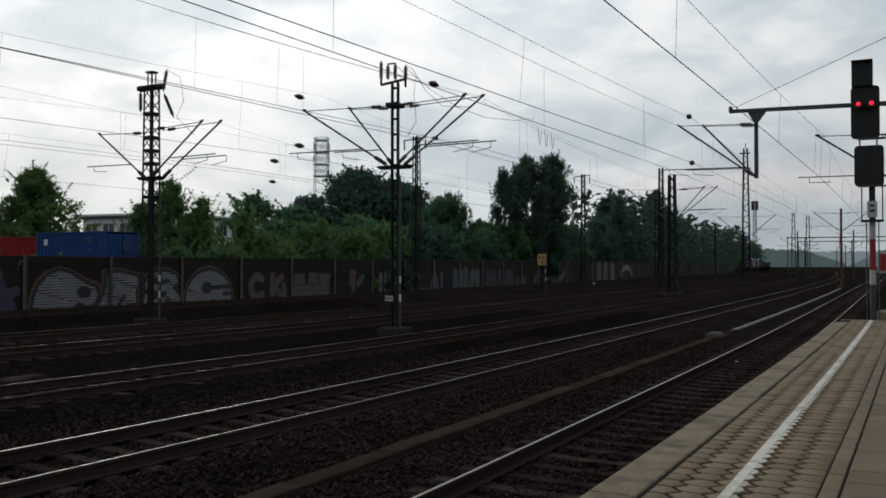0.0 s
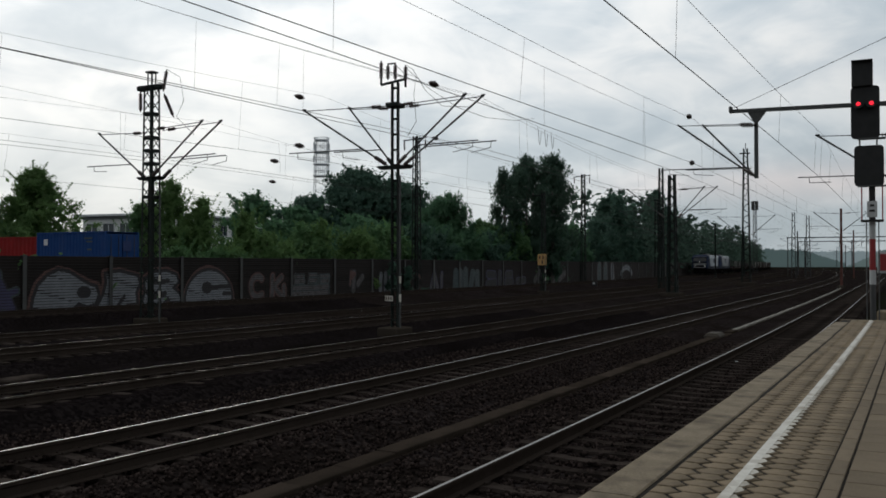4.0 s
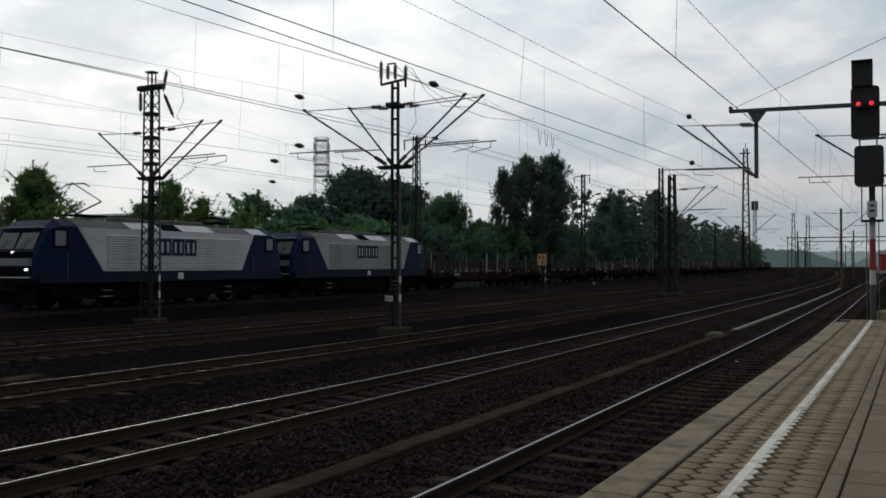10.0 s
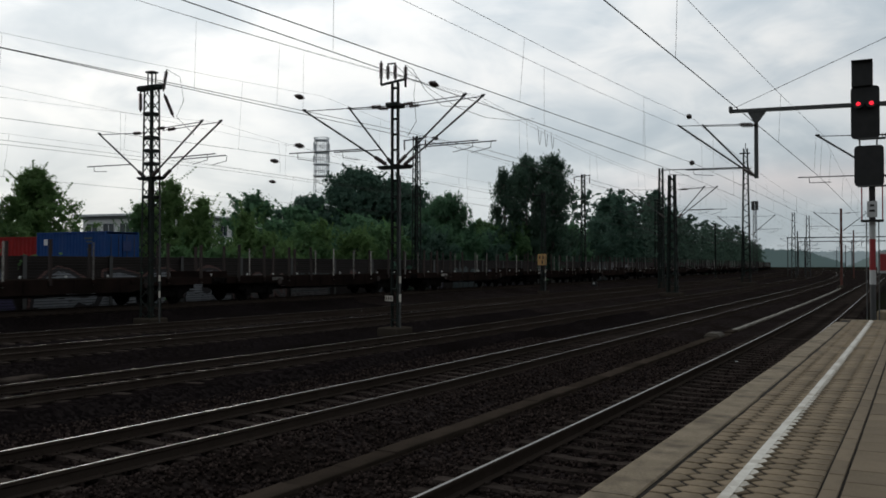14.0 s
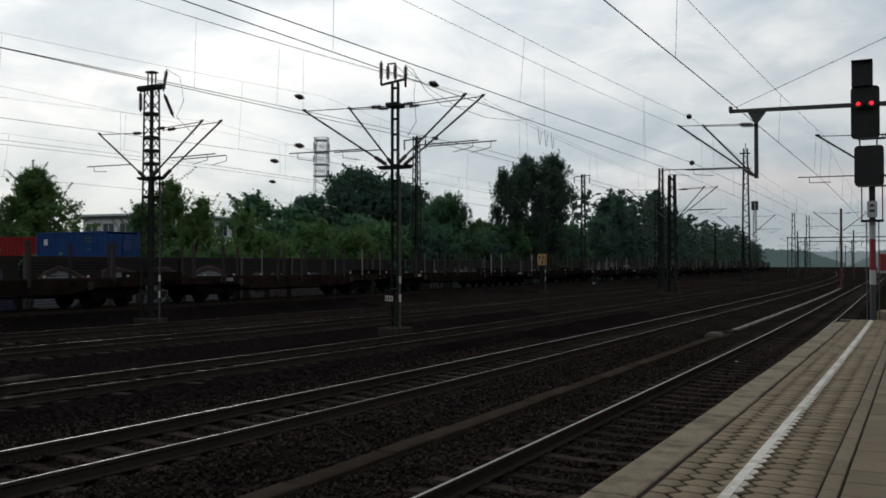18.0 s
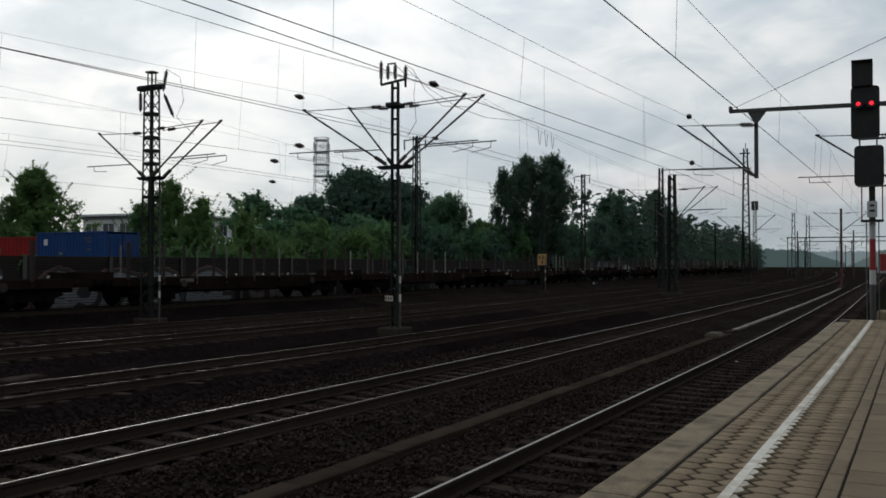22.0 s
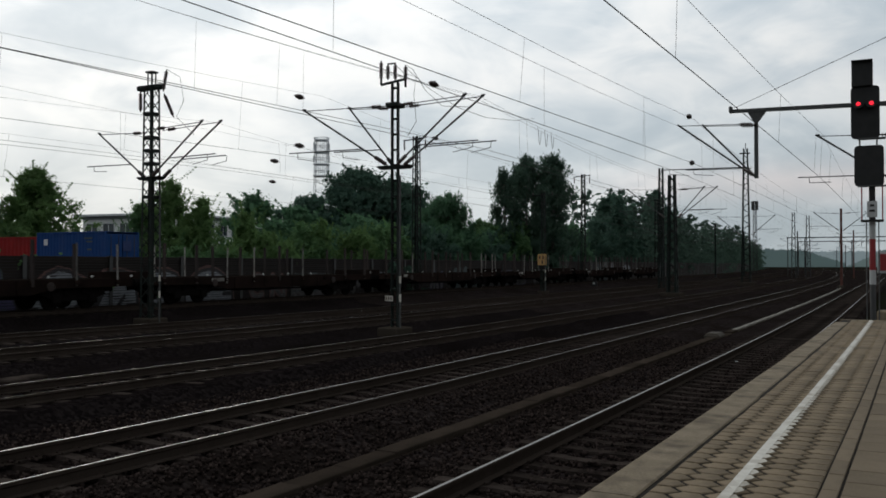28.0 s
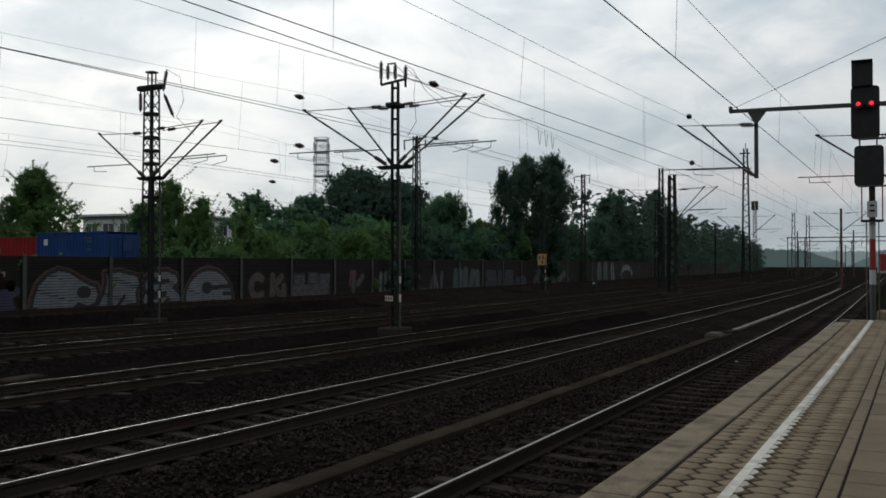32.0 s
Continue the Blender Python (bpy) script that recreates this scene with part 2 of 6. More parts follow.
def stone_mat(name, cols, scale, bump=0.6, dist=0.03, stain=(0.02, 0.016, 0.013)):
    """Crushed stone: each cell a stone with a tone of its own, with rust and soil over patches."""
    m = bpy.data.materials.new(name)
    m.use_nodes = True
    nt = m.node_tree
    p = nt.nodes["Principled BSDF"]
    N, L = nt.nodes.new, nt.links.new
    tc = N("ShaderNodeTexCoord")
    vo = N("ShaderNodeTexVoronoi")
    vo.inputs["Scale"].default_value = scale
    L(tc.outputs["Object"], vo.inputs["Vector"])
    cr = N("ShaderNodeValToRGB")
    els = cr.color_ramp.elements
    els[0].color, els[1].color = (*cols[0], 1), (*cols[-1], 1)
    for i, c in enumerate(cols[1:-1]):
        e = els.new((i + 1) / (len(cols) - 1))
        e.color = (*c, 1)
    sp = N("ShaderNodeSeparateColor")
    L(vo.outputs["Color"], sp.inputs[0])
    L(sp.outputs[0], cr.inputs[0])
    no = N("ShaderNodeTexNoise")
    no.inputs["Scale"].default_value, no.inputs["Detail"].default_value = 0.35, 6.0
    L(tc.outputs["Object"], no.inputs["Vector"])
    mr = N("ShaderNodeMapRange")
    mr.inputs["From Min"].default_value, mr.inputs["From Max"].default_value = 0.42, 0.68
    L(no.outputs["Fac"], mr.inputs["Value"])
    mx = N("ShaderNodeMix")
    mx.data_type = 'RGBA'
    L(mr.outputs[0], mx.inputs["Factor"])
    L(cr.outputs[0], mx.inputs["A"])
    mx.inputs["B"].default_value = (*stain, 1)
    L(mx.outputs["Result"], p.inputs["Base Color"])
    bp = N("ShaderNodeBump")
    bp.invert = True
    bp.inputs["Strength"].default_value, bp.inputs["Distance"].default_value = bump, dist
    L(vo.outputs["Distance"], bp.inputs["Height"])
    L(bp.outputs[0], p.inputs["Normal"])
    p.inputs["Roughness"].default_value = 0.95
    p.inputs["Specular IOR Level"].default_value = 0.0
    return m


BALLAST = stone_mat("ballast", [(0.0064, 0.005, 0.0048), (0.0125, 0.0096, 0.0092), (0.021, 0.0165, 0.0157), (0.036, 0.0295, 0.0283)], 16, stain=(0.010, 0.0078, 0.0065))
# darker copy of the ballast; dimness over the near rear tracks put in its colour
DIM_BALLAST = stone_mat("dim_ballast", [(0.0042, 0.0034, 0.0036), (0.007, 0.0056, 0.0058), (0.0115, 0.0092, 0.0092), (0.0175, 0.0142, 0.014)], 14, stain=(0.0062, 0.005, 0.0046))
SOIL = stone_mat("dark_soil", [(0.009, 0.0075, 0.0068), (0.0125, 0.0105, 0.0092), (0.018, 0.0155, 0.013)], 7, stain=(0.011, 0.014, 0.006))
STEEL_TOP = mat("rail_steel", (0.25, 0.24, 0.23), (0.17, 0.163, 0.155), rough=0.42, metal=0.8, bump=0.02, scale=2, stretch=(0.4, 6, 6))
RUST = mat("rail_rust", (0.048, 0.038, 0.032), (0.028, 0.022, 0.018), rough=0.95, bump=0.2, scale=3, spec=0.0)
SLEEPER = mat("sleeper_concrete", (0.049, 0.039, 0.034), (0.029, 0.0235, 0.0205), rough=0.95, each=0.3, scale=5, dirt=(0.014, 0.0115, 0.01), dirt_scale=2.5, spec=0.0)
PAVER = mat("concrete_paver", (0.235, 0.180, 0.118), (0.14, 0.107, 0.07), rough=0.9, each=0.16, scale=6, fine=90, bump=0.25, dist=0.004, dirt=(0.095, 0.076, 0.052), dirt_scale=1.3, spec=0.15)
SLAB = mat("platform_slab", (0.19, 0.147, 0.10), (0.12, 0.094, 0.063), rough=0.9, each=0.12, scale=3, fine=70, bump=0.2, dist=0.004, dirt=(0.105, 0.083, 0.058), dirt_scale=0.9, spec=0.15)
EDGE = mat("edge_concrete", (0.275, 0.222, 0.155), (0.13, 0.103, 0.07), rough=0.9, scale=5, fine=48, bump=0.6, dist=0.01, dirt=(0.105, 0.084, 0.058), dirt_scale=3.5, each=0.1, spec=0.15)
JOINT = mat("joint_sand", (0.022, 0.018, 0.014), rough=1.0, scale=8, bump=0.1, spec=0.1)
WHITE_LINE = mat("white_road_paint", (0.66, 0.64, 0.58), (0.5, 0.47, 0.41), rough=0.8, scale=9, fine=120, each=0.08, dirt=(0.33, 0.29, 0.23), dirt_scale=3.0)
CONCRETE = mat("old_concrete", (0.06, 0.05, 0.038), (0.035, 0.029, 0.023), rough=0.9, scale=3, dirt=(0.05, 0.043, 0.033), spec=0.2)
TROUGH = mat("trough_concrete", (0.049, 0.038, 0.030), (0.029, 0.023, 0.019), rough=0.9, scale=2, each=0.22, dirt=(0.024, 0.02, 0.015), spec=0.0)
MAST = mat("mast_paint", (0.015, 0.0225, 0.0195), (0.0095, 0.014, 0.0122), rough=0.7, scale=3, fine=25, bump=0.05, dirt=(0.016, 0.011, 0.009), dirt_scale=3, spec=0.15)
FOOT = mat("footing_concrete", (0.05, 0.042, 0.034), (0.03, 0.025, 0.02), rough=0.95, scale=3, spec=0.0)
MAST_RED = mat("mast_rust_red", (0.16, 0.05, 0.035), (0.09, 0.035, 0.026), rough=0.7, scale=4, bump=0.08)
GALV = mat("galvanised_tube", (0.07, 0.073, 0.072), (0.045, 0.047, 0.046), rough=0.6, metal=0.2, scale=3, bump=0.03)
WIRE = mat("copper_wire", (0.05, 0.055, 0.05), (0.035, 0.035, 0.033), rough=0.6, metal=0.3, bump=0)
# mast paint for the distance, made paler to carry the haze in its colour
MAST_FAR = mat("hazed_mast_paint", (0.045, 0.05, 0.05), (0.03, 0.033, 0.033), rough=0.7, scale=3, bump=0.03, dirt=(0.04, 0.03, 0.026), dirt_scale=2, spec=0.15)
INSUL = mat("brown_porcelain", (0.035, 0.018, 0.012), (0.025, 0.013, 0.01), rough=0.35, bump=0)

# ---- ground and tracks ----
TRACKS = [(3.65, 0.0), (8.95, 0.0), (14.1, 0.0), (20.6, 0.0), (24.85, 0.0), (32.3, 0.4)]   # lateral place, rail height


def bend(u, v):
    """The middle tracks swing a little to the left on this side of the station throat."""
    e = float(np.interp(v, [5, 8.95, 14.1, 20.6, 24.85, 27.5, 30.5], [-30, 20, 30, 40, 50, 50, -30]))
    d = .00125 * min(max(0.0, e - u), 42) ** 2
    # the platform and its track bend a little more, then run straight on past the station
    w = min(1.0, max(0.0, 6.2 - v))
    q = min(max(0.0, u), 45)
    f = min(max(0.0, u - 45), 280)
    return d + w * (.00010 * q * q + .009 * f - f * f / 5800)


def build_ground():
    us = [-1800, -900, -400, -200, -100, -50, 0, 50, 100, 150, 200, 300, 400, 600, 900, 1400, 2200]
    prof = [(-2600, -0.3), (-900, -0.3), (-300, -0.3), (-60, -0.3), (-8, -0.35), (2.0, -0.45), (17, -0.5), (30, -0.3), (34.5, 0.0),
            (36.5, 0.05), (60, 0.1), (200, 0.1), (700, 0.1), (1500, 0.1), (2500, 0.1)]
    thing("ground", Kit().sweep(prof, us, 0.0, closed=False), SOIL, None, "dark bare soil with weeds along the railway", "ground", kind="structure")
    # the stone bed: raised under each track, hollow between
    rnd = random.Random(4)
    prof = [(2.12, -0.42), (2.3, -0.24), (4.9, -0.23), (5.3, -0.27), (7.0, -0.27), (7.35, -0.15), (7.95, -0.16), (8.3, -0.235), (9.6, -0.235), (9.95, -0.16), (10.5, -0.155), (11.0, -0.32), (12.3, -0.34), (12.6, -0.155), (13.1, -0.165), (13.5, -0.23), (14.8, -0.23),
            (15.0, -0.165), (15.6, -0.16), (16.2, -0.34), (18.6, -0.36), (19.1, -0.21), (26.3, -0.21), (27.2, -0.32), (30.2, -0.05), (30.7, 0.2), (33.9, 0.2), (34.5, 0.06), (35.3, 0.03)]
    k = Kit()
    us = steps(-40, 60, 1.0) + steps(62, 500, 6.0)
    n = len(prof)
    vs = []
    for u in us:
        for v, z in prof:
            vs.append(at(u, v + bend(u, v) + rnd.uniform(-.06, .06), z + rnd.uniform(-.02, .015)))
    fs = [(i * n + j, i * n + j + 1, (i + 1) * n + j + 1, (i + 1) * n + j) for i in range(len(us) - 1) for j in range(n - 1)]
    k.add(vs, fs)
    b = thing("ballast", k, BALLAST, None, "dark rust-brown crushed stone track ballast, colour dimmed on the rear tracks", "ballast", kind="stuff", smooth=True)
    b.data.materials.append(DIM_BALLAST)
    b.data.polygons.foreach_set("material_index", [1 if prof[i % (n - 1)][0] >= 11.0 and us[i // (n - 1)] < 46 else 0 for i in range(len(fs))])


RAIL = [(-1, 0), (1, 0), (.034, -.003), (.036, -.012), (.036, -.04), (.009, -.056), (.009, -.145), (.075, -.16), (.075, -.172),
        (-.075, -.172), (-.075, -.16), (-.009, -.145), (-.009, -.056), (-.036, -.04), (-.036, -.012), (-.034, -.003)]


def rail_mesh(v, z, lean, worn, tv):
    us = steps(-60, 60, 3.0) + steps(66, 620, 8.0)
    prof = [(dv * math.cos(lean) - dz * math.sin(lean), dz * math.cos(lean) + dv * math.sin(lean)) for dv, dz in [(q * worn if abs(q) == 1 else q, r) for q, r in RAIL]]
    k = Kit().add([at(u, v + dv + bend(u, tv), z + dz) for u in us for dv, dz in prof],
                  [(i * len(prof) + j, i * len(prof) + (j + 1) % len(prof), (i + 1) * len(prof) + (j + 1) % len(prof), (i + 1) * len(prof) + j) for i in range(len(us) - 1) for j in range(len(prof))])
    me = k.mesh("rail", STEEL_TOP)
    me.materials.append(RUST)
    n = len(RAIL)
    idx = [0 if (i % n) == 0 else 1 for i in range((len(us) - 1) * n)]
    me.polygons.foreach_set("material_index", idx)
    me.update()
    return me


def sleeper_mesh():
    """Concrete sleeper with a lower, narrower waist."""
    sec = [(-1.30, .11, .085, -.005), (-1.25, .15, .11, 0), (-.95, .15, .11, 0), (-.5, .14, .10, -.012), (-.3, .12, .09, -.028), (.3, .12, .09, -.028),
           (.5, .14, .10, -.012), (.95, .15, .11, 0), (1.25, .15, .11, 0), (1.30, .11, .085, -.005)]
    vs, fs = [], []
    for y, wb, wt, dz in sec:
        vs += [(-wb, y, -.2), (-wt, y, dz), (wt, y, dz), (wb, y, -.2)]
    for i in range(len(sec) - 1):
        for j in range(3):
            a = i * 4 + j
            fs.append((a, a + 4, a + 5, a + 1))
    fs += [(0, 1, 2, 3), (39, 38, 37, 36)]
    k = Kit().add(vs, fs)
    for y in (-.75, .75):
        for s in (-1, 1):
            k.box((0, y + s * .11, .012), (.1, .05, .03))
    return k


# half width of the polished band on the near and the far rail
WORN = [(.016, .018), (.011, .015), (.0045, .006), (.0022, .006), (.0025, .005), (.006, .006)]


def build_tracks():
    sl = sleeper_mesh()
    me = sl.mesh("sleeper", SLEEPER)
    near = {0: (2.0, 62.0), 1: (2.0, 62.0), 2: (6.0, 62.0), 3: (14.0, 62.0)}
    for i, (v, z) in enumerate(TRACKS):
        tr = empty("track_%d" % (i + 1), on_line(0, v, z - 0.2), "railway track of steel rails on concrete sleepers in ballast", "railway track", kind="structure")
        inv = tr.matrix_basis.inverted()
        for s in (-1, 1):
            r = part("rail", rail_mesh(v + s * .752, z, s * 0.025, WORN[i][s > 0], v), None, tr, "rusty steel rail with a polished head", m=inv)
        rest = Kit()
        rnd = random.Random(20 + i)
        u = -30.0
        while u < 330:
            m = on_line(u + rnd.uniform(-.02, .02), v + bend(u, v) + rnd.uniform(-.02, .02), z - .172, rnd.uniform(-.6, .6))
            lo, hi = near.get(i, (0, -1))
            if lo <= u <= hi:
                part("sleeper", me, None, tr, m=inv @ m)
            elif u < 150 or i < 3:
                rest.add([inv @ m @ Vector(p) for p in sl.v], sl.f)
            u += 0.6
        o = part("far_sleepers", rest, SLEEPER, tr)
        tagged(o, kind="stuff")


def build_trough():
    tr = empty("cable_trough", on_line(-8, 6.28, -.3), "low concrete cable trough with lids between two tracks", "cable trough", kind="structure")
    inv = tr.matrix_basis.inverted()
    rnd = random.Random(9)
    lid = Kit().box((0, 0, 0), (.985, .32, .07), .012).mesh("lid", TROUGH)
    pale = Kit().box((0, 0, 0), (.985, .17, .07), .012).mesh("lid", mat("pale_lid", (0.16, 0.145, 0.118), (0.105, 0.095, 0.078), rough=.8, scale=2, each=.15))
    body = Kit().sweep([(-.17, 0), (-.17, .2), (.17, .2), (.17, 0)], steps(-8, 104, 2.0), 6.28, -.45)
    part("channel", body, TROUGH, tr, m=inv)
    u = -8.0
    while u < 103:
        if not 30.5 < u < 34.0:
            part("lid", pale if u > 34 else lid, None, tr, m=inv @ on_line(u + .5, 6.28 + rnd.uniform(-.012, .012), -.222 + rnd.uniform(-.008, .008), rnd.uniform(-.5, .5)))
        u += 1.0
    hump = Kit().box((0, 0, .02), (1.1, .55, .26), .1)
    thing("cable_chamber", hump, CONCRETE, on_line(32.0, 6.4, -.25), "squat weathered concrete cable chamber beside the trough", "cable chamber")
    thing("cable_end_box", Kit().box((0, 0, .16), (.7, .45, .42), .08), CONCRETE, on_line(104.3, 6.28, -.3), "small pale concrete box at the end of the trough", "cable box")


# ---- platform ----
P_TOP, P_EDGE, P_END = 0.76, 2.04, 26.8


def hexagon(w, a, pitch, h, gap, near=1, far=1):
    """A long six-sided paver, its long axis across the platform."""
    w, a, p = w / 2 - gap, a / 2, pitch / 2 - gap
    b, c = (a if near else 0), (a if far else 0)
    top = [(0, -(w + b)), (p, -(w - b)), (p, (w - c)), (0, (w + c)), (-p, (w - c)), (-p, -(w - b))]
    c = 0.955
    vs = [(x, y, -h) for x, y in top] + [(x, y, -.006) for x, y in top] + [(x * c, y * (1 - .012 / w), 0) for x, y in top]
    n = 6
    fs = [tuple(range(12, 18))]
    for r in (0, 6):
        fs += [(r + i, r + (i + 1) % n, r + n + (i + 1) % n, r + n + i) for i in range(n)]
    return Kit().add(vs, fs)


def build_platform():
    pl = empty("platform_1", on_line(0, 0, 0), "station platform paved with grey concrete blocks and an edge line", "platform", kind="structure")
    inv = pl.matrix_basis.inverted()
    us = steps(-14, P_END - .03, 1.0)
    core = Kit().sweep([(-9, -.4), (-9, P_TOP - .011), (P_EDGE - .16, P_TOP - .011), (P_EDGE - .16, -.4)], us, lambda u: bend(u, 0))
    part("core", core, JOINT, pl, m=inv)
    rnd = random.Random(3)
    # coping stones along the edge
    cop = []
    for j in range(4):
        k = Kit()
        k.prism([(-.162, .0), (-.162, .135), (-.15, .145), (.145 + rnd.uniform(-.004, .004), .145), (.17, .122), (.17, 0)], -2.494, 2.494, 'x')
        cop.append(k.mesh("edge_stone", EDGE))
    u = -11.8
    while u < P_END - 2:
        part("edge_stone", cop[rnd.randrange(4)], None, pl, m=inv @ on_line(u, bend(u, 0) + P_EDGE - .2 + rnd.uniform(-.005, .005), P_TOP - .143 + rnd.uniform(-.003, .003), rnd.uniform(-.06, .06)))
        u += 5.0
    # paving columns of six-sided blocks; the first is cut straight along the edge stones
    pitch, gap = 0.2, .0135
    bounds = [1.655, 1.486, 1.272, 1.058, .844, .632]
    kits = [hexagon(bounds[c] - bounds[c + 1], .07, pitch, .06, gap, int(c < 4), int(c > 0)) for c in range(5)]
    pm = [k.mesh("paver", PAVER) for k in kits]
    far, paint, worn = Kit(), Kit(), Kit()
    for c in range(5):
        v = (bounds[c] + bounds[c + 1]) / 2
        w = (bounds[c] - bounds[c + 1]) / 2 - gap
        u = -8.0 + (c % 2) * pitch / 2
        while u < P_END - .1:
            m = inv @ on_line(u, bend(u, 0) + v, P_TOP + rnd.uniform(-.004, .002)) @ pose(0, 0, 0, rnd.uniform(-.7, .7), rnd.uniform(-.7, .7), rnd.uniform(-.8, .8))
            if 4.5 < u < 16.5:
                part("paver", pm[c], None, pl, m=m)
            else:
                far.add([m @ Vector(p) for p in kits[c].v], kits[c].f)
            if c == 2:
                p, e = pitch / 2 - gap - .004, rnd.uniform(-.006, .004)
                worn.add([m @ Vector(q) for q in ((0, -(w - .004), .003), (p, -(w - .036), .003), (p, -.03, .003), (-p, -.03, .003), (-p, -(w - .036), .003))], [(0, 1, 2, 3, 4)])
                paint.add([m @ Vector(q) for q in ((0, -.028 + e, .0035), (p, -.024, .0035), (p, .035 + e, .0035), (-p, .035 + e, .0035), (-p, -.024, .0035))], [(0, 1, 2, 3, 4)])
            u += pitch
    tagged(part("far_pavers", far, PAVER, pl), kind="stuff")
    ln = part("edge_line", paint, WHITE_LINE, pl, "worn white painted safety line")
    part("worn_paint", worn, mat("worn_road_paint", (0.60, 0.57, 0.50), (0.40, 0.37, 0.31), rough=0.85, scale=14, fine=90, dirt=(0.27, 0.24, 0.19), dirt_scale=4.0), ln, "thin worn paint on the blocks")
    strip = Kit().sweep([(-.035, 0), (-.035, .003), (.035, .003), (.035, 0)], steps(-8, P_END - .1, 1.0), lambda u: 1.165 + bend(u, 0), P_TOP + .002)
    part("edge_stripe", strip, WHITE_LINE, ln, m=inv)
    # narrow border stones, then large slabs
    bm_ = Kit().box((0, 0, 0), (.492, .11, .06), .005).mesh("border_stone", SLAB)
    u = -2.0
    while u < P_END - .3:
        part("border_stone", bm_, None, pl, m=inv @ on_line(u + .25, bend(u + .25, 0) + .575, P_TOP - .028 + rnd.uniform(-.003, .002), rnd.uniform(-.2, .2)))
        u += .5
    sm = Kit().box((0, 0, 0), (.395, .592, .06), .006).mesh("slab", SLAB)
    rear, ks = Kit(), Kit().box((0, 0, 0), (.395, .592, .06), .006)
    for r in range(5):
        for i in range(28):
            m = inv @ on_line(-8.2 + (r % 2) * .2 + i * .4, bend(-8.2 + (r % 2) * .2 + i * .4, 0) + .205 - r * .6, P_TOP - .03 + rnd.uniform(-.004, .003))
            rear.add([m @ Vector(p) for p in ks.v], ks.f)
    tagged(part("rear_slabs", rear, SLAB, pl), kind="stuff")
    for r in range(5):
        u = 3.0 + (r % 2) * .2
        while u < P_END - .2:
            part("slab", sm, None, pl, m=inv @ on_line(u, bend(u, 0) + .505 - .3 - r * .6, P_TOP - .03 + rnd.uniform(-.004, .003)) @ pose(0, 0, 0, rnd.uniform(-.3, .3), rnd.uniform(-.4, .4), rnd.uniform(-.3, .3)))
            u += .4
    rest = Kit().sweep([(-9, 0), (-9, .04), (-2.5, .04), (-2.5, 0)], us, 0.0, P_TOP - .044)
    part("paving", rest, SLAB, pl, m=inv)
    endb = Kit().prism([(-9, -.4), (-9, P_TOP + .004), (P_EDGE - .02, P_TOP + .004), (P_EDGE - .02, -.4)], P_END, P_END + .16, 'x')
    part("end_wall", endb, EDGE, pl, m=on_line(0, 0, 0).inverted() @ on_line(P_END, 0, 0) @ pose(-P_END, 0, 0))


def build_stones():
    """Loose broken stones over the nearest stretch of the bed."""
    rng = np.random.default_rng(31)
    n = 30000
    u = 5.5 + 24 * rng.uniform(0, 1, n) ** 1.3
    v = rng.uniform(2.25, 12.3, n)
    ok = np.ones(n, bool)
    for c, _ in TRACKS[:3]:
        for s in (-1, 1):
            ok &= np.abs(v - c - s * .752) > .1
    ok &= np.abs(v - 6.28) > .2
    u, v = u[ok], v[ok]
    n = len(u)
    z = np.interp(v, [2.12, 2.3, 4.9, 5.3, 7.0, 7.35, 7.95, 8.3, 9.6, 9.95, 10.5, 11.0, 12.3], [-.42, -.24, -.23, -.27, -.27, -.15, -.16, -.235, -.235, -.16, -.155, -.32, -.34])
    a = u / RAD
    r = RAD - v
    x = CEN.x - (L0.x * np.cos(a) - T0.x * np.sin(a)) * r
    y = CEN.y - (L0.y * np.cos(a) - T0.y * np.sin(a)) * r
    base = np.array([(1, 0, 0), (-1, 0, 0), (0, 1, 0), (0, -1, 0), (0, 0, 1), (0, 0, -1)], float)
    tri = np.array([(0, 2, 4), (2, 1, 4), (1, 3, 4), (3, 0, 4), (2, 0, 5), (1, 2, 5), (3, 1, 5), (0, 3, 5)])
    q = rng.normal(size=(n, 3, 3))
    q, _ = np.linalg.qr(q)
    s = rng.uniform(.018, .04, (n, 1, 1)) * rng.uniform(.65, 1.25, (n, 6, 1))
    p = np.einsum('nij,kj->nki', q, base) * s + np.stack([x, y, z + .012 + rng.uniform(0, .02, n)], 1)[:, None, :]
    f = (tri[None] + 6 * np.arange(n)[:, None, None]).reshape(-1, 3)
    me = bpy.data.meshes.new("loose_stones")
    me.vertices.add(6 * n)
    me.vertices.foreach_set("co", p.ravel())
    me.loops.add(3 * len(f))
    me.loops.foreach_set("vertex_index", f.ravel())
    me.polygons.add(len(f))
    me.polygons.foreach_set("loop_start", np.arange(0, 3 * len(f), 3))
    me.polygons.foreach_set("loop_total", np.full(len(f), 3))
    m = mat("broken_stone", (0.038, 0.029, 0.0262), (0.0165, 0.0118, 0.0105), rough=.95, scale=9, spec=0.0)
    nt = m.node_tree
    p_ = nt.nodes["Principled BSDF"]
    g = nt.nodes.new("ShaderNodeNewGeometry")
    mr = nt.nodes.new("ShaderNodeMapRange")
    mr.inputs["To Min"].default_value, mr.inputs["To Max"].default_value = .3, 1.8
    hs = nt.nodes.new("ShaderNodeHueSaturation")
    nt.links.new(g.outputs["Random Per Island"], mr.inputs["Value"])
    nt.links.new(mr.outputs[0], hs.inputs["Value"])
    nt.links.new(p_.inputs["Base Color"].links[0].from_socket, hs.inputs["Color"])
    nt.links.new(hs.outputs[0], p_.inputs["Base Color"])
    me.materials.append(m)
    me.update(calc_edges=True)
    thing("loose_stones", me, None, None, "loose dark crushed stones lying on the track bed", "ballast", kind="stuff")


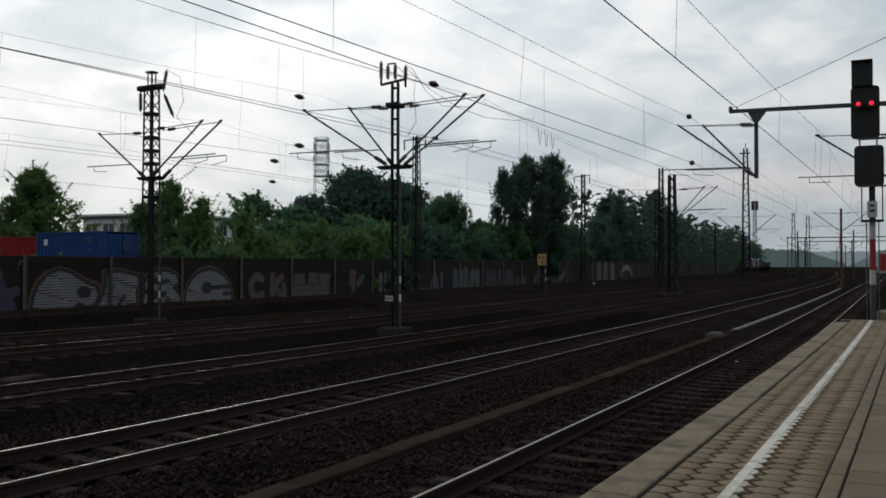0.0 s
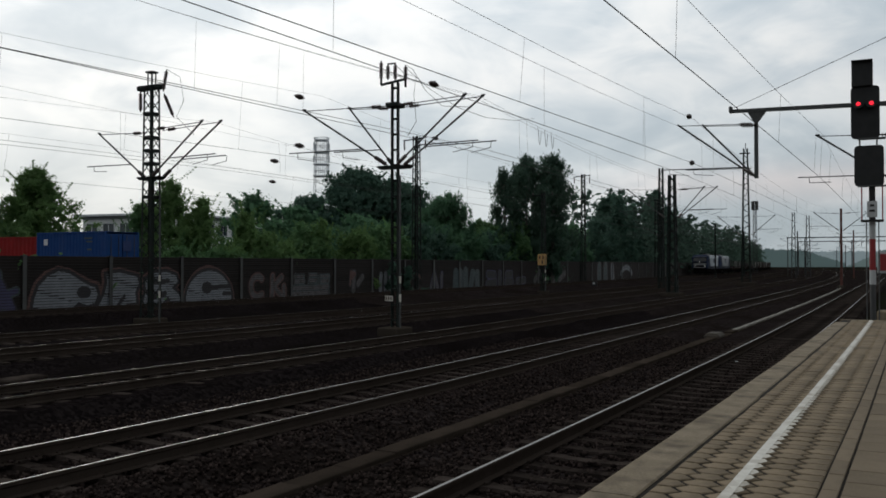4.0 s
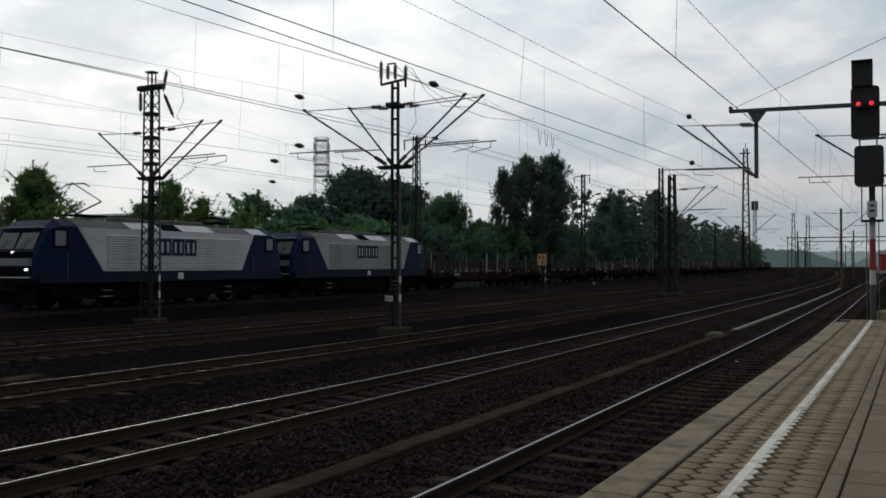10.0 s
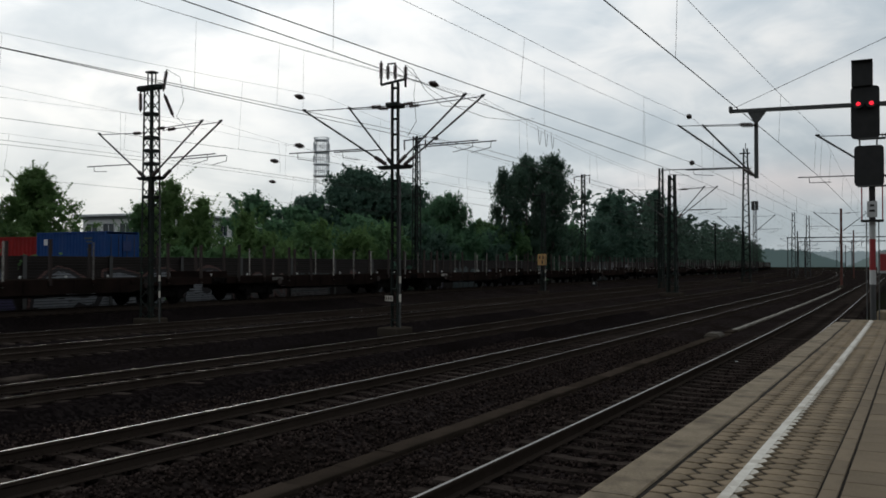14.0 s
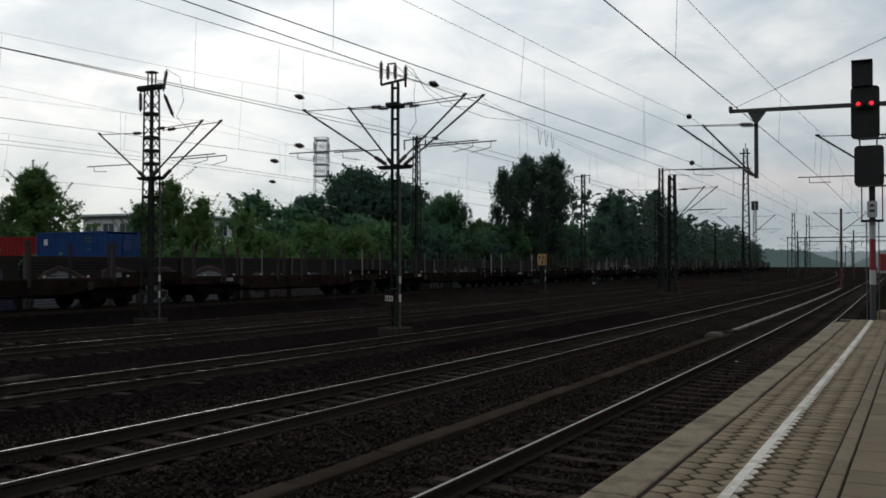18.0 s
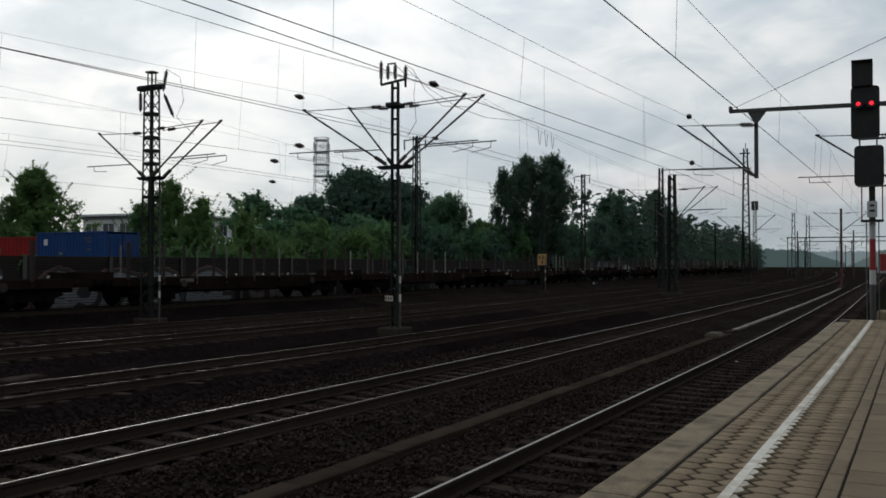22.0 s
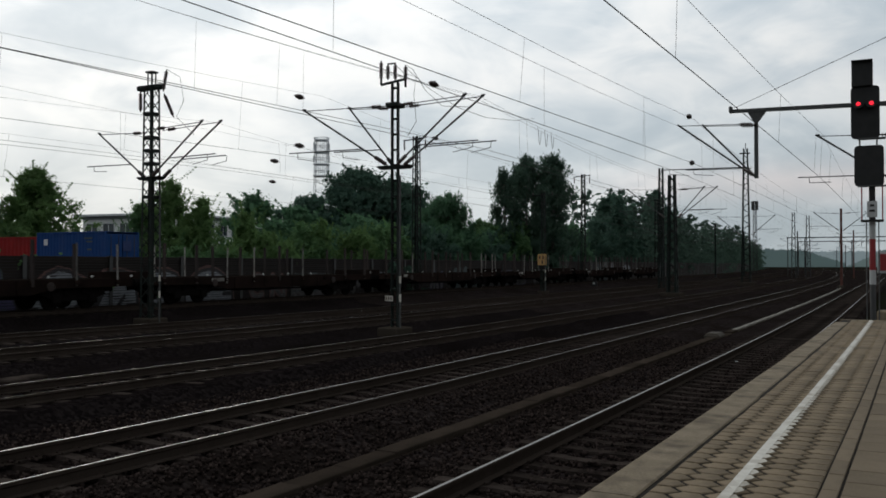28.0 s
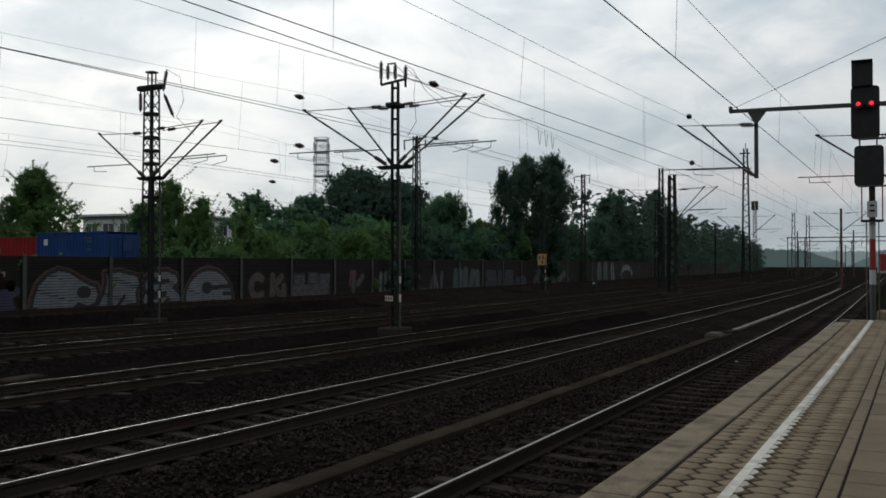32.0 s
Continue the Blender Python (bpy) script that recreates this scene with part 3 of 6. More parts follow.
build_ground()
build_stones()
build_tracks()
build_trough()
build_platform()

# ---- overhead line ----
CON, MES = 6.2, 8.05                       # contact and carrying wire over the rails


def insulator(kit, a, b, r=.075, sheds=5):
    prof = [(0, r * .35)]
    for i in range(sheds):
        h = .1 + .8 * i / sheds
        prof += [(h, r * .4), (h + .02, r), (h + .07, r * .9), (h + .11, r * .4)]
    prof += [(1, r * .35)]
    return kit.turned(prof, a, b, 8)


def lattice(parent, h, wb, wt, material, legs=.045, pitch=.55, dz=-.3, split=False):
    """A square tower of four angle legs with zigzag lacing on each face."""
    def w(z):
        return (wb + (wt - wb) * (z - dz) / (h - dz)) / 2
    for sx in (-1, 1):
        for sy in (-1, 1):
            k = Kit()
            a, b = w(dz), w(h)
            q = legs
            vs = [(sx * a, sy * a, dz), (sx * (a - 2 * q), sy * a, dz), (sx * a, sy * (a - 2 * q), dz), (sx * (a - .4 * q), sy * (a - .4 * q), dz),
                  (sx * b, sy * b, h), (sx * (b - 2 * q), sy * b, h), (sx * b, sy * (b - 2 * q), h), (sx * (b - .4 * q), sy * (b - .4 * q), h)]
            fs = [(0, 1, 5, 4), (0, 4, 6, 2), (1, 3, 7, 5), (2, 6, 7, 3), (4, 5, 7, 6), (0, 2, 3, 1)]
            part("leg", k.add(vs, fs), material, parent)
    n = int((h - dz) / pitch)
    for ax, s in (('x', -1), ('x', 1), ('y', -1), ('y', 1)):
        k = Kit()
        for i in range(n):
            z0, z1 = dz + (h - dz) * i / n, dz + (h - dz) * (i + 1) / n
            a, b = w(z0) - .01, w(z1) - .01
            t = 1 if i % 2 else -1
            if split:
                k = Kit()
            if ax == 'x':
                k.tube((s * a, -t * a, z0), (s * b, t * b, z1), legs * .5, 4)
            else:
                k.tube((-t * a, s * a, z0), (t * b, s * b, z1), legs * .5, 4)
            if split:
                part("brace", k, material, parent)
        if not split:
            tagged(part("lacing", k, material, parent), kind="stuff")


def channel_mast(parent, h, material, w=.28, dz=-.3):
    """Two steel channels joined by batten plates."""
    for s in (-1, 1):
        part("channel", Kit().prism([(s * w / 2, -.07), (s * w / 2, .07), (s * (w / 2 - .05), .07), (s * (w / 2 - .05), .06), (s * (w / 2 - .012), .06),
                                     (s * (w / 2 - .012), -.06), (s * (w / 2 - .05), -.06), (s * (w / 2 - .05), -.07)], dz, h, 'z'), material, parent, m=pose(0, 0, 0, 0, 0, 90))
    z = dz + .5
    me = Kit().box((0, 0, 0), (.13, w - .03, .07)).mesh("batten", material)
    while z < h:
        part("batten", me, None, parent, m=pose(0, 0, z))
        z += .58


def cantilever(parent, side, reach, zf, zt, zr, zc, x=0.0, base=.16, long_reg=.75):
    """A bracket arm: slanted strut, top tie with insulator, registration tube and steady arm. side: +1 to the left of the line."""
    s = side
    tip = Vector((x, s * reach, zt))
    foot = Vector((x, s * (base + .05), zf))
    d = tip - foot
    k = Kit().tube(foot + d * .16, tip + d.normalized() * .12, .038, 8)
    part("strut", k, GALV, parent)
    part("strut_insulator", insulator(Kit(), foot, foot + d * .16, .085, 6), INSUL, parent)
    root = Vector((x, s * base, zt - .12))
    t = tip - root
    n = t.normalized()
    part("tie_insulator", insulator(Kit(), root + n * .3, root + n * .8, .075, 4), INSUL, parent)
    part("tie", Kit().tube(root, root + n * .31, .018, 6).tube(root + n * .79, tip, .018, 6), GALV, parent)
    # registration tube hangs off the strut
    q = (zr - zf) / (zt - zf)
    jy = s * (base + (reach - base) * q)
    part("registration_tube", Kit().tube((x, jy, zr), (x, s * (reach + long_reg), zr + .03), .024, 6), GALV, parent)
    k = Kit().tube((x, s * (reach + .35), zr + .02), (x, s * (reach + .33), zr - .2), .014, 5)
    k.tube((x, s * (reach + .33), zr - .2), (x, s * (reach - .45), zc + .02), .014, 5)
    part("steady_arm", k, GALV, parent)
    part("clamp", Kit().box((x, s * reach, zt + .03), (.07, .12, .1), .015), MAST, parent)


def foot_block(parent, w=.8, d=.8, h=.35, z=-.35):
    part("footing", Kit().box((0, 0, z + h / 2), (w, d, h), .04), FOOT, parent)


def conduit(parent, x, y, top, dz=-.3):
    c = part("conduit", Kit().tube((x, y, dz), (x, y, top), .035, 8), GALV, parent)
    for z0, z1 in ((.9, 1.18), (1.58, 1.84)):
        part("white_band", Kit().tube((x, y, z0), (x, y, z1), .042, 8), WHITE_LINE, c)


def build_masts():
    grp = "overhead line masts"
    # mast with a switch on its head
    a = empty("catenary_mast", on_line(28.5, 17.35, 0), "dark steel catenary mast with four bracket arms and switch gear", "catenary mast", grp)
    channel_mast(a, 9.1, MAST, .3)
    foot_block(a, 1.1, .9, .36, -.42)
    for sd, rc, x in ((-1, 3.0, -.2), (-1, 3.5, .25), (1, 4.0, -.25), (1, 2.2, .25)):
        cantilever(a, sd, rc, 6.0, 8.32, 6.66, CON + .1, x, long_reg=.55 if sd < 0 else .75)
    part("cross_plate", Kit().box((0, 0, 8.25), (.62, .5, .16), .02), MAST, a)
    part("cross_plate", Kit().prism([(-.75, 5.98), (-.6, 5.86), (.6, 5.86), (.75, 5.98), (.6, 5.99), (-.6, 5.99)], -.16, .16, 'x'), MAST, a)
    part("head_frame", Kit().tube((-.0, .62, 9.08), (.0, -.45, 9.2), .05, 6).tube((0, .62, 9.08), (0, .62, 9.3), .04, 6).tube((0, -.45, 8.9), (0, -.45, 9.2), .04, 6), MAST, a)
    for y, z0, z1 in ((.62, 9.25, 10.0), (.32, 9.25, 9.82), (.0, 9.2, 9.82), (-.45, 9.1, 9.72)):
        part("post_insulator", insulator(Kit(), (0, y, z0), (0, y, z1), .08, 7), INSUL, a)
    part("switch_blade", Kit().tube((0, .34, 9.84), (0, -.02, 9.84), .03, 6), GALV, a)
    part("jumper", Kit().line([(0, 0, 9.8), (0, -.4, 9.4), (0, -.9, 9.25), (.1, -.75, 8.6), (.1, -.85, 7.6), (.1, -.5, 7.1)], .012), WIRE, a)
    part("jumper", Kit().line([(0, -.45, 9.72), (0, -.75, 9.55), (0, -1.3, 8.7), (.2, -1.9, 8.1), (.4, -3.0, 8.0)], .012), WIRE, a)
    conduit(a, -.1, -.28, 5.6)
    part("number_plate", Kit().box((-.18, .16, 1.02), (.012, .34, .2), .004), WHITE_LINE, a, "small white enamel plate")
    for i in range(3):
        part("digit_bar", Kit().box((-.188, .06 + i * .1, 1.02), (.006, .05, .12)), INSUL, a)
    # same kind farther on
    f = empty("catenary_mast", on_line(73, 17.35, 0), "sturdy dark lattice catenary mast with bracket arms farther along", "catenary mast", grp)
    lattice(f, 9.6, .85, .55, MAST, .08, .7, -.3, True)
    foot_block(f, 1.6, 1.6)
    for sd, rc, x in ((-1, 2.6, -.2), (-1, 3.5, .25), (1, 3.6, -.25)):
        cantilever(f, sd, rc, 6.1, 8.5, 6.7, CON + .1, x, .45)
    # lattice masts between the two rear tracks
    b = empty("catenary_mast", on_line(27.1, 28.45, 0), "dark green lattice catenary mast with bracket arms on both sides", "catenary mast", grp)
    lattice(b, 9.75, .62, .46, MAST, .052, .5, -.2, True)
    part("column", Kit().prism([(-.09, -.09), (.09, -.09), (.09, -.06), (.02, -.06), (.02, .06), (.09, .06), (.09, .09), (-.09, .09), (-.09, .06), (-.02, .06), (-.02, -.06), (-.09, -.06)], -.2, 6.0, 'z'), MAST, b)
    foot_block(b, 1.0, 1.0, .45, -.4)
    part("head_frame", Kit().tube((-.1, -.12, 9.7), (-.1, -.12, 10.35), .03, 6).tube((.1, .12, 9.7), (.1, .12, 10.35), .03, 6).tube((-.1, .12, 9.7), (-.1, .12, 10.35), .03, 6).tube((.1, -.12, 9.7), (.1, -.12, 10.35), .03, 6).box((0, 0, 10.36), (.35, .4, .06)), MAST, b)
    part("cross_plate", Kit().box((0, .05, 9.72), (.3, 1.4, .2), .03), MAST, b)
    part("cross_plate", Kit().prism([(-.72, 5.95), (-.55, 5.83), (.55, 5.83), (.72, 5.95), (.55, 5.97), (-.55, 5.97)], -.16, .16, 'x'), MAST, b)
    for z in (5.1, 6.5, 7.05, 7.6, 8.6):
        part("gusset_plate", Kit().box((-.02, 0, z), (.5, .5, .13), .015), MAST, b)
    part("hanging_insulator", insulator(Kit(), (0, .65, 9.6), (0, .65, 8.75), .08, 8), INSUL, b)
    part("post_insulator", insulator(Kit(), (0, -.65, 9.5), (0, -.85, 10.4), .08, 8), INSUL, b)
    part("hanging_insulator", insulator(Kit(), (0, -.7, 9.4), (.1, -1.15, 8.4), .08, 8), INSUL, b)
    part("jumper", Kit().line([(0, -.85, 10.4), (0, -1.6, 10.0), (0, -1.8, 9.0), (.1, -1.3, 8.4), (.2, -2.2, 7.6)], .012), WIRE, b)
    cantilever(b, 1, 3.1, 5.95, 7.95, 6.55, 6.3, 0, .32)
    cantilever(b, -1, 3.05, 5.95, 8.0, 6.65, 6.3, -.3, .32)
    cantilever(b, -1, 3.5, 5.95, 8.05, 6.65, 6.3, .3, .32, .3)
    conduit(b, 0, -.5, 5.2)
    d = empty("catenary_mast", on_line(72.8, 28.45, 0), "slim dark lattice catenary mast carrying a yellow sign", "catenary mast", grp)
    lattice(d, 8.6, .42, .3, MAST, .04, .5, -.2)
    foot_block(d)
    part("crossarm", Kit().tube((0, 1.0, 8.3), (0, -.9, 8.35), .045, 6), MAST, d)
    for y in (.95, -.85):
        part("pin_insulator", insulator(Kit(), (0, y, 8.33), (0, y, 8.6), .07, 3), INSUL, d)
    sg = part("sign", Kit().box((-.3, 0, 2.72), (.03, .82, .98), .01), mat("sign_yellow", (0.50, 0.30, 0.11), (0.36, 0.21, 0.08), rough=.6, scale=6), d, "weathered orange-yellow speed sign")
    for y, z in ((.2, 2.92), (-.1, 2.92), (-.02, 2.5)):
        part("sign_bar", Kit().box((-.32, y, z), (.012, .12, .3)), INSUL, sg)
    conduit(d, -.3, -.3, 3.0)
    # taller lattice masts by the wall
    for u, h in ((61, 12.4), (103.4, 13.2), (143, 12.8)):
        c = empty("feeder_mast", on_line(u, 34.6, 0), "tall slim lattice mast with a feeder bracket beside the wall", "lattice mast", grp)
        lattice(c, h, .62, .44, MAST, .05, .6, 0.0, True)
        part("crossarm", Kit().tube((0, 1.2, h - .3), (0, -.9, h - .15), .05, 6), MAST, c)
        for y in (1.1, -.8):
            part("hanging_insulator", insulator(Kit(), (0, y, h - .3), (0, y, h - 1.1), .08, 7), INSUL, c)
    # big anchor tower
    g = empty("anchor_tower", on_line(117, 17.65, 0), "tall tapering lattice anchor tower beyond the masts", "lattice tower", grp)
    lattice(g, 16.9, 1.15, .55, MAST, .06, .68, -.2, True)
    foot_block(g, 2.2, 2.2, .5, -.45)
    cantilever(g, 1, 3.4, 6.0, 8.4, 6.7, 6.3, 0, .6)
    cantilever(g, -1, 3.4, 6.0, 8.4, 6.7, 6.3, 0, .6)
    part("head_arm", Kit().box((0, .1, 16.3), (.3, 1.25, .14), .02), MAST, g)
    part("head_spike", Kit().tube((0, 0, 16.8), (0, 0, 17.6), .05, 6), MAST, g)
    fm = empty("feeder_mast", on_line(88.7, 21.9, 0), "slim tapering lattice mast beside a sturdier one", "lattice mast", grp)
    lattice(fm, 11.9, .62, .42, MAST, .05, .8, -.3, True)
    # slim masts farther along
    for u, v, h, mt_ in ((106, 6.3, 8.4, MAST_RED), (174, 6.3, 8.4, MAST_RED), (207, 17.35, 9.5, MAST_FAR), (252, 17.35, 9.5, MAST_FAR), (118, 28.45, 9.6, MAST), (163, 28.45, 9.6, MAST),
                         (208, 28.45, 9.6, MAST), (242, 6.3, 8.4, MAST_FAR), (310, 6.3, 8.6, MAST_FAR), (330, 17.35, 9.6, MAST_FAR), (380, 6.3, 8.6, MAST_FAR), (400, 17.35, 9.6, MAST_FAR)):
        s = empty("catenary_mast", on_line(u, v, 0), "slim steel catenary mast with bracket arms far along the line", "catenary mast", grp)
        part("pole", Kit().prism([(-.12, -.12), (.12, -.12), (.12, -.09), (.02, -.09), (.02, .09), (.12, .09), (.12, .12), (-.12, .12), (-.12, .09), (-.02, .09), (-.02, -.09), (-.12, -.09)], -.35, h, 'z'), mt_, s)
        foot_block(s)
        cantilever(s, 1, 2.7 if v < 10 else 3.4, 6.0, 8.0, 6.5, 6.2)
        cantilever(s, -1, 2.7 if v < 10 else 3.4, 6.0, 8.0, 6.5, 6.2)
    # high lattice towers without arms
    for u, v, h in ((191.7, 17.3, 12.8), (176, 13.9, 11.3)):
        s = empty("lattice_tower", on_line(u, v, 0), "high slender lattice tower in the distance", "lattice tower", grp)
        lattice(s, h, .95, .55, MAST_FAR, .06, 1.1, -.3)
    s = empty("radio_mast", pose(84.3, 240, 0), "slender lattice radio mast with a cage of aerials above the woods", "radio mast", grp)
    lattice(s, 18.6, 1.1, .7, MAST_FAR, .06, 1.1, 0)
    part("aerial_cage", Kit().box((0, 0, 19.4), (1.4, 1.4, .12)).box((0, 0, 17.1), (1.5, 1.5, .12)), MAST_FAR, s)
    for x_, y_ in ((-.5, -.5), (.5, -.5), (.5, .5), (-.5, .5)):
        part("aerial", Kit().box((x_, y_, 18.3), (.45, .45, 2.2), .06), MAST_FAR, s)
    # portal gantries across the far tracks
    for u, z in ((205, 8.1), (262, 8.6)):
        s = empty("portal_gantry", on_line(u, 0, 0), "thin steel portal gantry across the far station tracks", "gantry", grp)
        part("beam", Kit().box((0, 3.4, z), (.2, 32, .2), .03), MAST_FAR, s)
        for y in (-12.3, -4.6, 19.2):
            part("post", Kit().box((0, y, z / 2 - .2), (.18, .18, z + .2), .02), MAST_FAR, s)
        for y in (-8.5, 3.6, 9.0):
            part("drop_arm", Kit().box((0, y, z - .8), (.1, .1, 1.5), .01), MAST_FAR, s)
    # the bracket over the platform track
    p = empty("catenary_portal", on_line(38.0, .35, 0), "steel cantilever beam reaching over the platform track with a hanging post", "catenary mast", grp)
    part("mast", Kit().box((0, 0, 4.6), (.36, .36, 9.6), .02), MAST, p)
    foot_block(p, 1.0, 1.0, .5, -.45)
    beam = Kit().prism([(-.35, 8.35), (6.5, 8.55), (6.5, 8.68), (-.35, 8.52)], -.09, .09, 'x')
    part("beam", beam, GALV, p)
    part("beam_end", Kit().box((0, 6.5, 8.68), (.3, .12, .26), .02), GALV, p)
    part("gusset", Kit().prism([(5.1, 8.52), (5.85, 8.55), (5.6, 8.12), (5.4, 8.12)], -.06, .06, 'x'), GALV, p)
    hp = part("hanging_post", Kit().box((0, 5.5, 7.15), (.13, .15, 2.7), .01), GALV, p)
    cantilever(p, 1, 3.15, 5.3, 7.35, 5.72, 5.5, -.1, .2)
    for rc, x in ((2.15, .25), (3.05, -.25)):
        part("bracket_root", Kit().box((x * .6, 5.5, 7.95), (.3, .1, .1), .01), MAST, p)
        foot, tip = Vector((x, 5.6, 5.9)), Vector((x, 5.5 + rc, 8.12))
        dd = tip - foot
        part("strut", Kit().tube(foot + dd * .15, tip + dd.normalized() * .1, .038, 8), GALV, p)
        part("strut_insulator", insulator(Kit(), foot, foot + dd * .15, .085, 6), INSUL, p)
        part("tie", Kit().tube((x, 5.55, 8.0), tip, .016, 6), GALV, p)
        part("tie_insulator", insulator(Kit(), (x, 5.62, 8.0), (x, 6.15, 8.03), .08, 5), INSUL, p)
        part("registration_tube", Kit().tube((x, 5.75, 6.25), (x, 5.5 + rc + .75, 6.3), .022, 6), GALV, p)
        part("steady_arm", Kit().tube((x, 5.5 + rc + .45, 6.28), (x, 5.5 + rc + .4, 6.1), .013, 5).tube((x, 5.5 + rc + .4, 6.1), (x, 5.5 + rc - .4, 6.02), .013, 5), GALV, p)


def wires(v, sups, con, mes, sag, label, z=0.0, stagger=.2, dropper=8.0, beads=(), shift=0.0, thick=1.0, ends=None, drops_at=()):
    """Contact wire and sagging carrying wire over one track, tied by droppers. beads: places of the insulators cut into the wires.
    ends: at a support, its own lateral places and heights (contact v, contact z, carrying v, carrying z)."""
    ends = ends or {}
    th = empty("overhead_wire", Matrix(), label, "overhead wire", "overhead wires")
    c, m_ = [], []
    drops = []

    def spot(i, t):
        a, b = sups[i], sups[i + 1]
        s0, s1 = (stagger, -stagger) if i % 2 else (-stagger, stagger)
        f = 4 * t * (1 - t)
        u = a + (b - a) * t
        p0 = ends.get(a, (v + s0, con, v + s0, mes))
        p1 = ends.get(b, (v + s1, con, v + s1, mes))
        q = [e + (g - e) * t for e, g in zip(p0, p1)]
        return at(u, q[0], z + q[1] - .03 * f), at(u, q[2], z + q[3] - sag * f)
    last = len(sups) - 2
    for i in range(last + 1):
        n = 24
        for j in range(n + (i == last)):
            lo, hi = spot(i, j / n)
            c.append(lo)
            m_.append(hi)
        k = max(2, int((sups[i + 1] - sups[i]) / dropper))
        if drops_at and sups[i] <= drops_at[0] < sups[i + 1]:
            drops += [spot(i, (u - sups[i]) / (sups[i + 1] - sups[i])) for u in drops_at]
        elif sups[i] < 130:
            drops += [spot(i, min(.97, max(.03, (j + .5 + shift) / k))) for j in range(k)]
    part("contact_wire", Kit().line(c, .0078 * thick), WIRE, th)
    part("carrying_wire", Kit().line(m_, .0045 * thick), WIRE, th)
    for a, b in drops:
        part("dropper", Kit().tube(a, b, .0038, 4, caps=False), WIRE, th)
    for u, vv, zz in beads:
        a, b = at(u - .34, vv, zz), at(u + .34, vv, zz)
        part("wire_insulator", Kit().turned([(0, .015), (.12, .02), (.2, .07), (.32, .085), (.42, .035), (.5, .11), (.58, .035), (.68, .085), (.8, .07), (.88, .02), (1, .015)], a, b, 10), INSUL, th)
    return th


# places of the droppers along the nearest spans
DROPS = {"platform": (14.42, 26.14, 35.73, 38.0), "second": (12.56, 22.29, 32.26), "overlap": (7.44, 19.57, 30.27), "middle": (14.91, 18.82)}


def build_wires():
    s12 = [-98, -30, 38, 106, 174, 242, 310, 380, 450]
    s34 = [-107, -62, -17, 28.5, 73, 118, 162, 207, 252, 330, 400]
    s56 = [-108, -63, -18, 27.1, 72.8, 118, 163, 208, 252, 330]
    wires(3.42, s12, 5.72, 7.5, .71, "thin dark contact and carrying wires over the platform track", stagger=.03, thick=1.15,
          ends={-30: (3.64, 5.5, 3.73, 7.29), 38: (3.46, 5.73, 3.36, 7.435)}, drops_at=DROPS["platform"])
    second = "thin dark contact and carrying wires over the second track"
    wires(8.95, s12, 5.97, 8.15, .755, second, stagger=.05, thick=1.15, ends={-30: (9.12, 5.705, 9.03, 8.18), 38: (8.87, 6.135, 8.9, 8.115)}, drops_at=DROPS["second"])
    wires(8.18, s12, 5.97, 8.15, .9, second, stagger=.05, thick=1.25, beads=((37.4, 8.42, 8.44), (37.8, 8.4, 6.55)),
          ends={-30: (8.7, 5.227, 8.185, 8.32), 38: (8.396, 6.556, 8.413, 8.452), 106: (8.0, 6.6, 8.0, 8.7)}, drops_at=DROPS["overlap"])
    middle = "thin dark contact and carrying wires over the middle tracks"
    wires(14.35, s34, 6.1, 8.25, .728, middle, stagger=.1, thick=1.2, ends={-17: (15.06, 5.952, 14.83, 8.633), 28.5: (14.165, 6.345, 14.19, 8.348)}, drops_at=DROPS["middle"])
    wires(13.85, s34, 6.15, 8.3, .75, middle, stagger=.05, thick=1.1, beads=((25.1, 13.85, 8.11), ), drops_at=(17.6, ),
          ends={-17: (15.66, 5.864, 14.95, 8.6), 28.5: (13.8, 6.43, 13.9, 8.31)})
    wires(21.3, s34, 6.05, 8.3, .55, middle, stagger=.1, ends={-17: (22.38, 5.616, 22.0, 8.5), 28.5: (20.85, 6.39, 20.7, 8.9)}, beads=((27.3, 20.9, 8.69), (27.3, 20.9, 6.82), (38.3, 20.9, 8.48)))
    rear = "thin dark contact and carrying wires over the rear tracks"
    wires(25.6, s56, 6.25, 8.1, .14, rear, stagger=.05, ends={-18: (26.37, 5.92, 25.34, 8.8), 27.1: (25.18, 6.283, 25.31, 7.72)}, beads=((31.2, 25.2, 6.87), ))
    wires(24.75, s56, 6.15, 8.15, .9, rear, stagger=.05, ends={-18: (26.4, 5.76, 25.9, 8.3), 27.1: (25.0, 6.13, 24.95, 8.0)})
    wires(31.6, s56, 6.0, 8.0, .37, rear, stagger=.1, ends={-18: (32.71, 5.925, 32.28, 8.35), 27.1: (31.69, 5.73, 31.35, 7.43)}, beads=((39.1, 31.6, 6.88), ))
    # loose jumper loops and a stay wire across the station tracks
    j = empty("jumper_cable", Matrix(), "loose looping jumper cable between overhead wires", "overhead wire", "overhead wires")
    for k in range(3):
        q = [at(34.5 + k * .75 + .35 * i / 8, 14.0, 8.0 - .62 * math.sin(math.pi * i / 8) - .02 * i) for i in range(9)]
        part("loop", Kit().line(q, .01), WIRE, j)
    q = [at(28.6, 16.9, 9.6), at(29.3, 16.3, 8.9), at(30.3, 15.6, 8.3), at(31.5, 15.0, 8.05), at(33.0, 14.4, 8.1), at(34.3, 14.1, 8.35)]
    part("cable", Kit().line(q, .01), WIRE, j)
    w = empty("stay_wire", Matrix(), "thin stay wire from the beam to a high mast", "overhead wire", "overhead wires")
    part("strand", Kit().line([at(38, 6.7, 8.75), at(33.5, .62, 10.12)], .011), WIRE, w)
